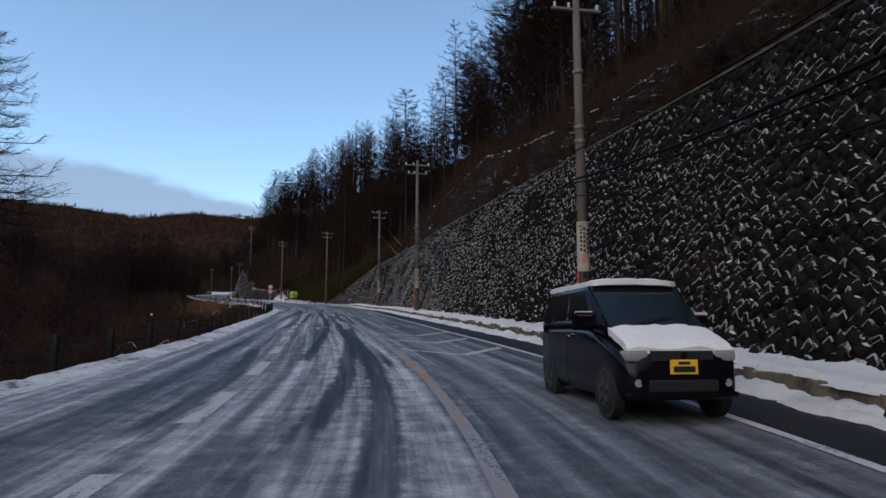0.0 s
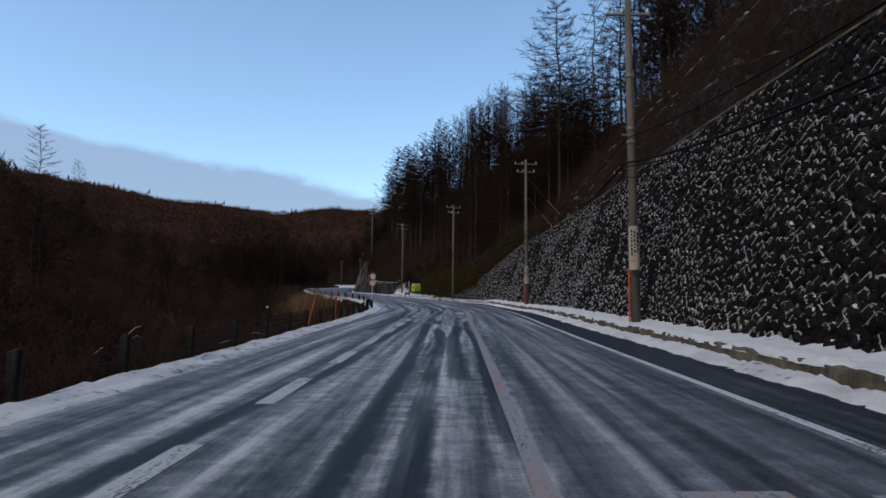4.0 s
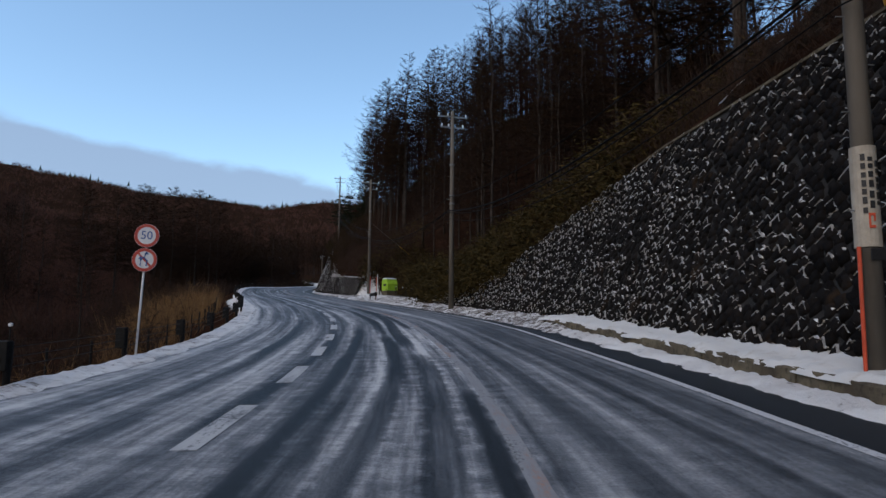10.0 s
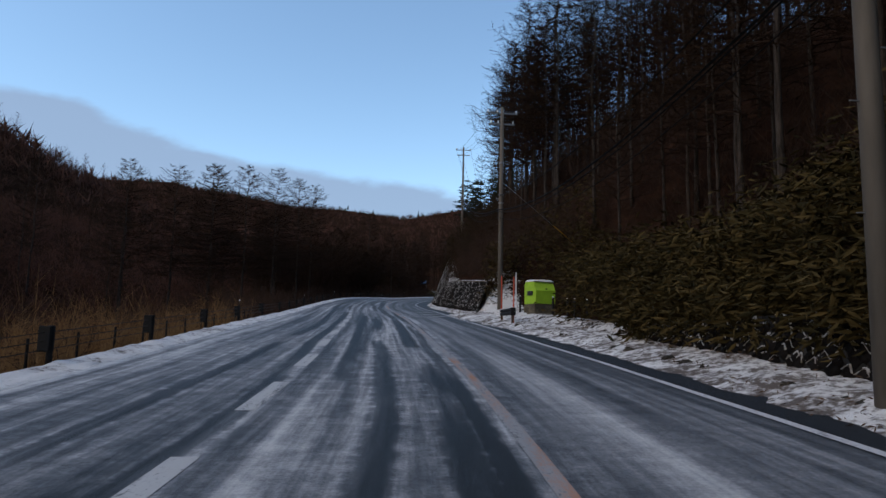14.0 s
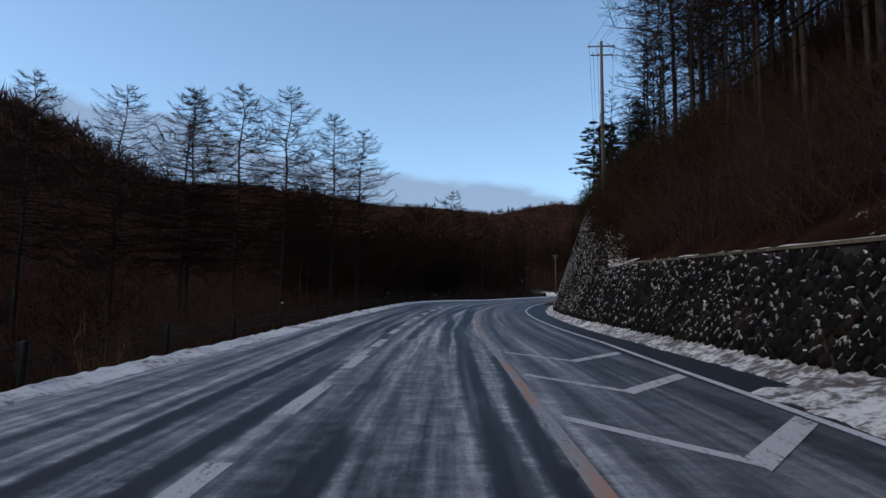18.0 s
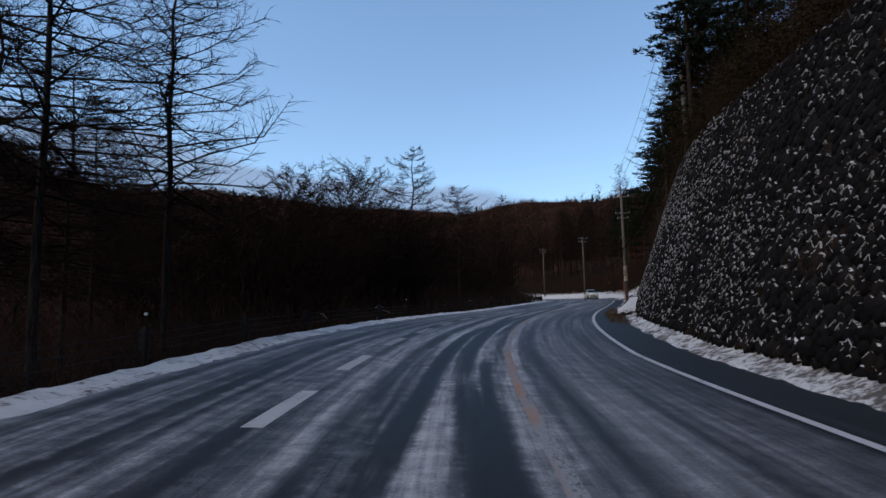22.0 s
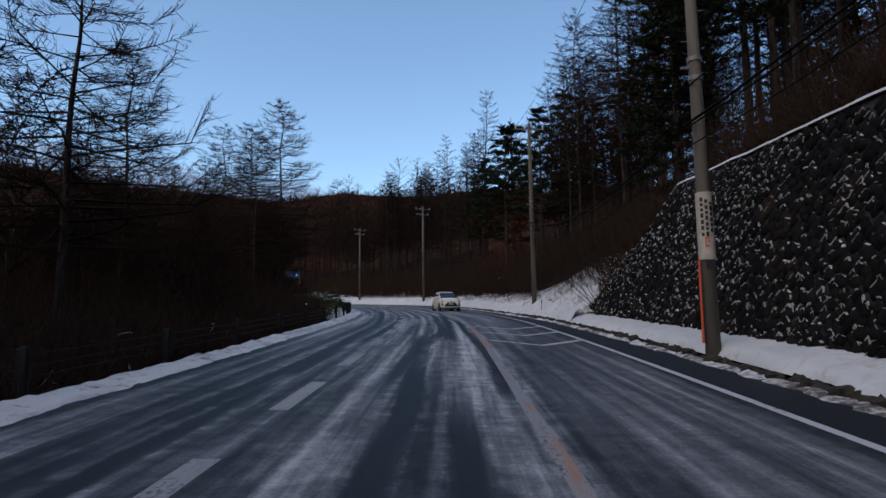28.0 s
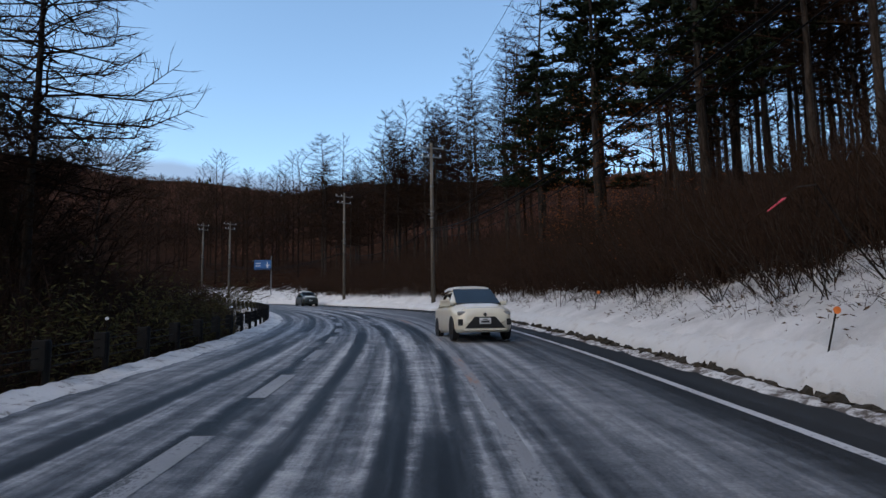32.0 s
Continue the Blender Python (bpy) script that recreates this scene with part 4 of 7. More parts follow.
    ob.parent = wall
    tagged(ob, "dark rubble stones capped with snow", kind="stuff")
    return wall


build_wall("wall_long", "high battered rubble retaining wall dusted with snow", WALL_A, -16, 124, 0.265, (60, 2.5), (-16, 96), .76, 1.05)
WALL_TAIL = (206, 253)
bend = build_wall("wall_bend", "rubble retaining wall round the bend, snow on its stones", WALL_B, 148, 261, 0.265, (176, 2.5), (149, 168), .60, .78)

ss = np.arange(WALL_TAIL[0], WALL_TAIL[1] + .01, .5)
tp = keyed(WALL_B, ss)
wob = rough_noise(ss, ss * 0, .8, 2.0)
ob = new("snow_cap", ribbon("snow_cap", ss, wall_face(WALL_B, ss, tp)[:, None] + np.array([-.09, -.05, .12, .35, .56])[None], tp[:, None] + np.array([.0, .07, .10, .10, .02])[None] + (wob * .04)[:, None], SNOW))
ob.parent = bend
tagged(ob, "line of snow on the wall's top")


ss = np.arange(167.6, 176.1, .4)
tp = keyed(WALL_B, ss)
wob = rough_noise(ss, ss * 0, 1.1, 6.0)
ob = new("snow_step", ribbon("snow_step", ss, wall_face(WALL_B, ss, tp)[:, None] + np.array([-.08, .0, .25, .7, 1.3])[None], tp[:, None] + np.array([-.05, .06, .12, .26, .55])[None] + (wob * .07)[:, None], LITTERSNOW))
ob.parent = bend
tagged(ob, "snow and litter on the sloping step of the wall")


def build_kerb(name, s0, s1, lat, top, label):
    """Kerb blocks, each a little out of line, their upper edge chipped."""
    ob = thing(name, label, "kerb", kind="structure")
    k = 0
    while s0 + k * 1.0 < s1:
        a = s0 + k * 1.0
        g = Geo()
        rings = []
        for t in (0.01, 0.25, 0.5, 0.75, 0.99):
            f = float(keyed(FOOT, a + t)) - 6.65 + lat
            j = rng.uniform(-.022, .022, 4)
            rings.append([spot(a + t, f + j[0], -.05)[0], spot(a + t, f + .02 + j[1], top * .6 + j[0])[0], spot(a + t, f + .035 + j[1], top + j[2] - .035)[0], spot(a + t, f + .08, top + j[3])[0], spot(a + t, f + .26, top)[0], spot(a + t, f + .26, -.05)[0]])
        g.loft(rings)
        part("kerb_block", g, KERB, ob)
        k += 1
    return ob


def clod_shapes(count, seed):
    """Rough lumps, wider than high, in a unit box."""
    r = np.random.default_rng(seed)
    out = []
    for _ in range(count):
        g = Geo()
        rings = []
        for z, w in ((-.5, .50), (-.05, .56), (.28, .44), (.5, .20)):
            a = np.linspace(0, 2 * np.pi, 8, endpoint=False)
            rad = w * r.uniform(.6, 1.4, 8)
            rings.append([(math.cos(q) * m, math.sin(q) * m, z + r.uniform(-.16, .16)) for q, m in zip(a, rad)])
        g.loft(rings)
        out.append(mesh_of("kerb_stone", g, CLOD))
    return out


CLODS = clod_shapes(8, 31)


def rough_kerb(name, s0, s1, lat, high, gap, label):
    """Broken kerb stones and frozen clods, unevenly set."""
    ob = thing(name, label, "kerb", kind="structure")
    s, k = s0, 0
    while s < s1:
        long = rng.uniform(.10, .34)
        if rng.uniform() > gap:
            f = float(keyed(FOOT, s)) - 6.65 + lat + rng.uniform(-.03, .08)
            z = high * rng.uniform(.55, 1.15)
            q = new("kerb_stone", CLODS[k % 8])
            q.parent = ob
            q.matrix_basis = at(s, f, z * .28, rng.uniform(-12, 12)) @ Matrix.Diagonal((rng.uniform(.22, .34), long * 1.5, z * 1.3, 1))
            k += 1
        s += long
    return ob


build_kerb("kerb_long", -40, 97, 5.74, 0.33, "weathered olive-brown concrete kerb with snow on top")
rough_kerb("kerb_far", 214, 292, 5.46, 0.155, .22, "broken dark kerb stones half under snow")
rough_kerb("kerb_bamboo", 97, 137, 5.70, 0.18, .35, "brown clods and broken kerb stones in the snow")

# netted rock slope above the long wall, with a snowy upper edge
s = np.arange(-16, 93.1, 0.7)
top, led = keyed(WALL_A, s), keyed(LEDGE, s)
f = keyed(FOOT, s) + BATTER * (top - .4) + 0.5
t = np.linspace(0, 1, 14)
h = top[:, None] + (led - top)[:, None] * t[None]
l = f[:, None] + (led - top)[:, None] * t[None] / 1.9
n1 = rough_noise(np.repeat(s, 14), h.ravel(), .35, 4.0).reshape(h.shape) + .5 * rough_noise(np.repeat(s, 14), h.ravel(), 1.3, 6.0).reshape(h.shape)
rock = tagged(new("rock_slope", ribbon("rock_slope", s, l - n1 * .9 * np.sin(np.pi * t)[None] - .05 - rng.uniform(-.14, .14, h.shape), h + n1 * .15 + rng.uniform(-.12, .12, h.shape), ROCK, False)), "dark netted rock cutting above the wall", "rock slope", kind="structure")
j = rough_noise(s, s * 0, .5, 2.0) * .12
j2 = rng.uniform(-.1, .1, len(s))
e = np.stack([l[:, -1] - .10 + j, l[:, -1] - .02 + j, l[:, -1] + .25, l[:, -1] + .6], 1)
g = np.stack([led - .10, led + .0, led + .05, led - .1], 1) + (j + j2)[:, None]
ob = new("snow_edge", ribbon("snow_edge", s, e, g, SNOW))
ob.parent = rock
tagged(ob, "snow along the upper edge")

# ---- trees and brush ----
def ground_h(s, lat):
    s, lat = np.atleast_1d(np.asarray(s, float)), np.atleast_1d(np.asarray(lat, float))
    h = relief(s, lat)
    far = np.clip((np.abs(lat) - 8) / 10, 0, 1)
    return h + (rough_noise(s, lat, .05, 1.0) * 1.6 + rough_noise(s, lat, .22, 5.0) * .5) * far


def spike(g, b, e, rad):
    """A slim three-sided twig."""
    d = (e - b).normalized()
    a = d.orthogonal() * rad
    c = d.cross(a)
    g.add([b + a, b - a * .5 + c * .87, b - a * .5 - c * .87, e], [(0, 1, 3), (1, 2, 3), (2, 0, 3)])


def bare_tree(r, height, spread, limbs, twigs, start=0.3, droop=0.15, lean=0.02, thick=1.0, up=0.25, tw=.016, fork=0, climb=.5):
    """Trunk and crown of a leafless tree, as two meshes of its own axes."""
    trunk, crown = Geo(), Geo()
    k = 9
    bend = [Vector((r.uniform(-1, 1) * lean * height * (i / k) ** 1.5, r.uniform(-1, 1) * lean * height * (i / k) ** 1.5, height * i / k)) for i in range(k + 1)]
    rad = [max(.012, thick * height * .0095 * (1 - i / k) ** .85 + .01) for i in range(k + 1)]
    rad[0] *= 1.35
    bend[0] = Vector((0, 0, -.5))
    trunk.tube(bend, rad, 7)

    def on_trunk(t):
        x = t * k
        i = min(int(x), k - 1)
        return bend[i].lerp(bend[i + 1], x - i), rad[i] + (rad[i + 1] - rad[i]) * (x - i)
    for q in range(limbs):
        t = start + (0.985 - start) * (q + r.uniform(0, 1)) / limbs
        base, rb = on_trunk(t)
        u = (t - start) / (1 - start)
        length = spread * (1.0 - u) ** 0.62 * r.uniform(.55, 1.12) * (0.55 + 0.45 * min(1, u / .12)) + .25
        az = q * 2.399 + r.uniform(-.5, .5)
        rise = up + climb * u + r.uniform(-.16, .16)
        d = Vector((math.cos(az), math.sin(az), 0))
        p1 = base + d * length * .4 + Vector((0, 0, length * (rise * .4 - droop * .25)))
        p2 = base + d * length * .75 + Vector((r.uniform(-.1, .1) * length, r.uniform(-.1, .1) * length, length * (rise * .75 - droop * .45)))
        p3 = base + d * length + Vector((r.uniform(-.15, .15) * length, r.uniform(-.15, .15) * length, length * (rise - droop * .1)))
        pts = [base, p1, p2, p3]
        r0 = max(.012, min(rb * .55, .010 * length + .008))
        r0 = max(r0, tw * 1.35)
        crown.tube(pts, [r0, r0 * .75, r0 * .55, tw * .6], 3, False)
        for w in range(twigs):
            x = .22 + .78 * (w + r.uniform(0, 1)) / twigs
            i = min(int(x * 3), 2)
            b = pts[i].lerp(pts[i + 1], x * 3 - i)
            tl = length * r.uniform(.16, .34) * (1.25 - x * .6) + .12
            side = d.cross(Vector((0, 0, 1))) * r.choice((-1, 1)) * r.uniform(.5, 1)
            e = b + (d * .55 + side + Vector((0, 0, r.uniform(-.25, .7)))).normalized() * tl
            spike(crown, b, e, tw)
            for _ in range(fork):
                m = b.lerp(e, r.uniform(.3, .8))
                spike(crown, m, m + ((e - b).normalized() + Vector((r.uniform(-.8, .8), r.uniform(-.8, .8), r.uniform(-.3, .8)))).normalized() * tl * r.uniform(.35, .6), tw * .75)
    return trunk, crown


def tree_kind(name, label, seed, **how):
    r = random.Random(seed)
    trunk, crown = bare_tree(r, **how)
    return mesh_of("trunk", trunk, BARK, True), mesh_of("crown", crown, TWIG)


def pine_kind(seed, height, spread, start, layers):
    r = random.Random(seed)
    trunk, wood, leaf = Geo(), Geo(), Geo()
    trunk.tube([(0, 0, -.5), (r.uniform(-.1, .1), 0, height * .4), (r.uniform(-.2, .2), r.uniform(-.2, .2), height)], [height * .014, height * .010, .02], 7)
    for q in range(layers):
        u = (q + r.uniform(0, .8)) / layers
        z = height * (start + (.985 - start) * u)
        for w in range(5):
            az = w * 1.257 + q * .9 + r.uniform(-.3, .3)
            length = spread * ((1 - u) ** .7) * r.uniform(.55, 1.1) * (.5 + .5 * min(1, u / .2)) + .35
            d = Vector((math.cos(az), math.sin(az), r.uniform(-.10, .16)))
            b = Vector((0, 0, z))
            wood.tube([b, b + d * length * .55 + Vector((0, 0, -.05 * length)), b + d * length], [.035, .022, .008], 3, False)
            for c in range(int(9 + length * 9)):
                x = r.uniform(.3, 1.05)
                p = b + d * length * x + Vector((r.uniform(-.3, .3), r.uniform(-.3, .3), r.uniform(-.04, .12))) * (.4 + .26 * length)
                for _ in range(5):
                    o = Vector((r.uniform(-1, 1), r.uniform(-1, 1), r.uniform(-.1, .6))).normalized() * r.uniform(.16, .36)
                    n = o.cross(Vector((r.uniform(-1, 1), r.uniform(-1, 1), r.uniform(-1, 1)))).normalized() * .05
                    leaf.add([p - n, p + n, p + o + n * .3, p + o - n * .3], [(0, 1, 2, 3)])
    return mesh_of("trunk", trunk, BARK, True), mesh_of("branches", wood, TWIG), mesh_of("needles", leaf, NEEDLE)


LARCH = [tree_kind("larch", "", 11 + i, height=1.0 * h, spread=w, limbs=120, twigs=24, start=.34, droop=.34, lean=.012, up=.14, thick=.85, tw=.0105, fork=1, climb=.22) for i, (h, w) in enumerate(((19, 5.0), (18, 4.6), (20, 5.4), (17, 4.4)))]
WIDE = [tree_kind("larch", "", 41 + i, height=h, spread=w, limbs=64, twigs=34, start=.28, droop=.40, lean=.015, up=.16, thick=1.25, tw=.012, fork=2, climb=.3) for i, (h, w) in enumerate(((16, 6.4), (17, 5.6)))]
SLIM = [tree_kind("tree", "", 71 + i, height=h, spread=w, limbs=74, twigs=16, start=.30, droop=.16, lean=.02, up=.20, thick=.62, tw=.0105, fork=1, climb=.35) for i, (h, w) in enumerate(((17, 2.7), (19, 2.5), (15, 3.0), (18, 2.9), (16, 2.4)))]
BROAD = [tree_kind("tree", "", 91 + i, height=h, spread=w, limbs=40, twigs=24, start=.16, droop=-.25, lean=.06, up=.8, thick=.8, tw=.014, fork=2) for i, (h, w) in enumerate(((10, 4.2), (9, 3.6), (11, 4.6)))]
PINE = [pine_kind(121 + i, h, w, st, l) for i, (h, w, st, l) in enumerate(((16, 3.8, .35, 12), (18, 4.2, .45, 11), (14, 3.2, .25, 13)))]


def plant(name, meshes, s, lat, label, category, group="", size=1.0, turn=0.0, h=None):
    g = float(ground_h(s, lat)[0]) - .25 if h is None else h
    p = P(s, lat, g)
    e = thing(name, label, category, Matrix.LocRotScale(p, Euler((0, 0, turn)), (size, size, size)), group)
    for m, n in zip(meshes, ("trunk", "crown", "needles")):
        ob = new(n if len(meshes) == 2 or n != "crown" else "bough_mass", m)
        ob.parent = e
        if len(meshes) == 3 and n != "trunk":
            tagged(ob, kind="stuff")
    return e


tr = random.Random(5)
# larches standing in the valley bottom beside the road
for k, (s, lat, top, kind) in enumerate(((197.4, -11.6, 16.4, LARCH[0]), (192.0, -12.0, 16.3, LARCH[1]), (184.5, -13.2, 16.2, LARCH[2]), (184.5, -16.7, 16.4, LARCH[3]), (184.0, -20.4, 16.3, LARCH[0]), (187.0, -21.6, 17.0, LARCH[1]),
                                         (182.0, -24.2, 15.8, LARCH[2]), (178.5, -28, 15.6, LARCH[3]), (194.0, -15.5, 13.6, LARCH[2]), (199, -17, 12.5, LARCH[3]),
                                         (206, -22, 13, LARCH[0]), (212, -26, 12, LARCH[1]))):
    g = float(ground_h(s, lat)[0])
    plant("larch", kind, s, lat, "tall bare larch beside the valley road", "tree", "larches in the valley", (top - g) / (19, 18, 20, 17)[LARCH.index(kind)], k * 1.7)
for k, (s, lat, top, kind) in enumerate(((241.5, -16.0, 17.8, WIDE[1]), (252.0, -13.8, 15.0, WIDE[0]), (284.0, -11.8, 18.2, LARCH[3]), (280.5, -13.6, 15.4, LARCH[1]), (287.0, -16.8, 16.6, LARCH[0]), (276.0, -12.6, 13.4, LARCH[2]),
                                         (249, -18, 10.5, BROAD[0]), (268, -21, 13, LARCH[1]), (263, -24, 11, BROAD[2]), (290, -19, 14, LARCH[0]), (296, -22, 13.5, LARCH[1]), (261.0, -15.9, 14.5, LARCH[3]),
                                         (257, -19, 11, BROAD[1]))):
    g = float(ground_h(s, lat)[0])
    tall = {0: 19, 1: 18, 2: 20, 3: 17}[LARCH.index(kind)] if kind in LARCH else (16, 17)[WIDE.index(kind)] if kind in WIDE else (10, 9, 11)[BROAD.index(kind)]
    plant("larch", kind, s, lat, "spreading bare larch above the valley thicket", "tree", "larches at the bend", (top - g) / tall, k * 2.1 + 0.4)
# bushy trees of the left thicket seen against the sky
for k in range(60):
    s, lat = (tr.uniform(206, 240), tr.uniform(-24, -13.5)) if k < 34 else (tr.uniform(203, 262), tr.uniform(-34, -17))
    plant("thicket_tree", BROAD[k % 3], s, lat, "bare many-branched tree in the valley thicket", "tree", "thicket trees", tr.uniform(1.02, 1.2) if k < 34 else tr.uniform(.8, 1.15), tr.uniform(0, 6))
for k in range(60):
    s, lat = tr.uniform(20, 175), tr.uniform(-44, -15)
    if lat > -24 and 60 < s < 150 and tr.random() < .6:
        continue
    plant("thicket_tree", (BROAD + SLIM)[k % 8], s, lat, "bare slender tree in the brown valley woods", "tree", "valley trees", tr.uniform(.55, .8), tr.uniform(0, 6))
for k in range(30):
    s, lat = tr.uniform(262, 297), tr.uniform(-25, -12)
    plant("thicket_tree", BROAD[k % 3], s, lat, "bare many-branched tree inside the bend", "tree", "thicket trees", tr.uniform(.75, 1.05), tr.uniform(0, 6))
for s, lat, k, big in ((229.0, -15.8, 2, 1.42), (231.5, -18.2, 0, 1.55), (234.0, -21.0, 2, 1.4)):
    plant("thicket_tree", BROAD[k], s, lat, "tall bushy bare tree above the valley thicket", "tree", "thicket trees", big, s)
plant("larch", LARCH[2], 42.5, -21.5, "tall bare larch in the valley", "tree", "", 1.1, 0.7)
plant("larch", LARCH[0], 37, -26.5, "bare larch in the valley", "tree", "", 1.0, 2.7)
# woods on the slope above the walls
for k in range(22):
    s = tr.uniform(36, 78)
    lat = float(keyed(FOOT, s)) + BATTER * (float(keyed(TOPS, s)) - .4) + 1.5 + (float(keyed(LEDGE, s)) - float(keyed(TOPS, s))) / 1.7 + tr.uniform(1.5, 7)
    plant("hillside_tree", BROAD[k % 3], s, lat, "bushy bare tree at the top of the rock cutting", "tree", "hillside woods", tr.uniform(.9, 1.25), tr.uniform(0, 6))
for k in range(26):
    plant("hillside_tree", (LARCH + SLIM)[k % 9], tr.uniform(304, 352), tr.uniform(8.5, 22), "tall bare larch above the far bend", "tree", "hillside woods", tr.uniform(.85, 1.15), tr.uniform(0, 6))
woods = []
for k in range(470):
    s = tr.uniform(8, 268)
    crest = float(keyed(FOOT, s)) + BATTER * (float(keyed(TOPS, s)) - .4) + 1.5
    led = max(float(keyed(LEDGE, s)) - float(keyed(TOPS, s)), 0) / 1.7 if s < 95 else 0
    lat = crest + led + tr.uniform(3.5 if s < 165 else 1.0, 34)
    if 95 < s < 165 and lat < 13.5:
        lat += 5
    if 165 < s < 215 and lat < 13:
        lat += 4
    woods.append((s, lat))
for k in range(215):
    s = tr.uniform(262, 430) if k < 170 else tr.uniform(258, 305)
    woods.append((s, tr.uniform(11, 42) if s < 300 else tr.uniform(9.5, 55)))
near_woods = sorted(woods, key=lambda q: q[1] + max(q[0] - 300, 0) * .4)
for k, (s, lat) in enumerate(near_woods[:250]):
    m = (SLIM + LARCH[:1] + SLIM)[k % 11]
    plant("hillside_tree", m, s, lat, "slender bare tree in the hillside woods", "tree", "hillside woods", tr.uniform(.95, 1.4), tr.uniform(0, 6))


def joined_trees(name, places, sizes, label, limbs=38, twigs=5, tw=.026, material=None):
    """Trees farther back, one mesh."""
    kinds = []
    for i in range(5):
        trunk, crown = bare_tree(random.Random(200 + i), height=16, spread=3.6, limbs=limbs, twigs=twigs, start=.25, droop=.05, lean=.02, up=.5, thick=.7, tw=tw)
        v = np.array([tuple(p) for p in trunk.v + crown.v])
        f = []
        for q in [q for q in trunk.f if len(q) == 4] + [tuple(x + len(trunk.v) for x in q) for q in crown.f]:
            f += [q[:3]] + ([(q[0], q[2], q[3])] if len(q) == 4 else [])
        kinds.append((v, np.array(f)))
    vs, fs, n = [], [], 0
    for i, (p, z) in enumerate(zip(places, sizes)):
        v, f = kinds[i % 5]
        a = i * 1.37
        c, sn = math.cos(a) * z, math.sin(a) * z
        vs.append(np.stack([v[:, 0] * c - v[:, 1] * sn, v[:, 0] * sn + v[:, 1] * c, v[:, 2] * z], 1) + p)
        fs.append(f + n)
        n += len(v)
    return tagged(new(name, quick_mesh(name, np.vstack(vs), np.vstack(fs), material or TWIG)), label, "woods", kind="stuff")


back = near_woods[250:]
for k in range(140):
    back.append((tr.uniform(-20, 330), tr.uniform(30, 70)))
bs, bl = np.array([q[0] for q in back]), np.array([q[1] for q in back])
joined_trees("back_woods", spot(bs, bl, ground_h(bs, bl) - .3), [tr.uniform(1.0, 1.45) for _ in back], "bare woods farther up the slope", 48, 9, .016)
ls, ll = np.array([tr.uniform(95, 275) for _ in range(230)]), np.array([tr.uniform(-88, -40) for _ in range(230)])
joined_trees("far_slope_trees", spot(ls, ll, ground_h(ls, ll) - .3), [tr.uniform(.32, .55) for _ in ls], "small bare trees along the far valley crest")
# pines
for k, (s, lat, top) in enumerate(((206, 11.5, 18), (211, 9.6, 20.2), (215, 11, 21), (222, 10.8, 17), (232, 9.5, 17.5), (238, 10.5, 19), (247, 10, 17), (253, 9.5, 18.5), (259, 11, 17), (285, 11, 19), (292, 9.8, 19), (296, 12, 21), (300, 10, 17),
                                   (226, 13, 20), (243, 14, 21), (306, 13, 19), (289, 15, 22), (218, 14.5, 22), (203, 14, 20))):
    g = float(ground_h(s, lat)[0])
    plant("pine", PINE[k % 3], s, lat, "dark green pine on the slope above the road", "tree", "pines", max(.5, (top - g) / (16, 18, 14)[k % 3]), k * 1.3)


def fine_twigs(places, dirs, lengths, radius):
    """Side twigs: slim three-sided spikes."""
    n = len(places)
    d = dirs / np.linalg.norm(dirs, axis=1, keepdims=True)
    ref = np.where(np.abs(d[:, 2:]) > .95, np.array([[1., 0, 0]]), np.array([[0, 0, 1.]]))
    a = np.cross(d, ref); a /= np.linalg.norm(a, axis=1, keepdims=True)
    b = np.cross(d, a)
    v = np.stack([places + a * radius, places - a * radius * .5 + b * radius * .87, places - a * radius * .5 - b * radius * .87, places + d * lengths[:, None]], 1).reshape(-1, 3)
    f = (np.arange(n)[:, None, None] * 4 + np.array([(0, 1, 3), (1, 2, 3), (2, 0, 3)])[None]).reshape(-1, 3)
    return v, f


def brush(name, s, lat, tall, per, spread, material, label, radius=.012, upright=1.0):
    """Clumps of stalks that fan out from each place; side twigs leave the stalks."""
    n = len(s)
    r = np.random.default_rng(n + 3)
    base = spot(s, lat, ground_h(s, lat) - .1)
    p = np.repeat(base, per, 0)
    t = np.repeat(tall, per) * r.uniform(.45, 1.1, n * per)
    d = np.stack([r.normal(0, spread * 1.35, n * per), r.normal(0, spread * 1.35, n * per), np.full(n * per, upright)], 1)
    off = np.stack([r.normal(0, .25, n * per), r.normal(0, .25, n * per), np.zeros(n * per)], 1) * np.repeat(np.minimum(tall, 3) / 2, per)[:, None]
    p = p + off
    dn = d / np.linalg.norm(d, axis=1, keepdims=True)
    # side twigs, the outer ones nearly level
    q, way, long = [], [], []
    for lo, hi, turn, size in ((.25, .8, .6, .5), (.4, .95, .75, .4), (.3, .9, 1.1, .34)):
        q.append(p + dn * (t * r.uniform(lo, hi, len(t)))[:, None])
        way.append(dn + r.normal(0, turn, d.shape))
        long.append(t * size * r.uniform(.7, 1.2, len(t)))
    more = fine_twigs(np.vstack(q), np.vstack(way), np.concatenate(long), radius * .75)
    v, f = fine_twigs(p, d, t, radius * 1.1)
    return tagged(new(name, quick_mesh(name, np.vstack([v, more[0]]), np.vstack([f, more[1] + len(v)]), material)), label, "brush", kind="stuff")


rr = np.random.default_rng(21)


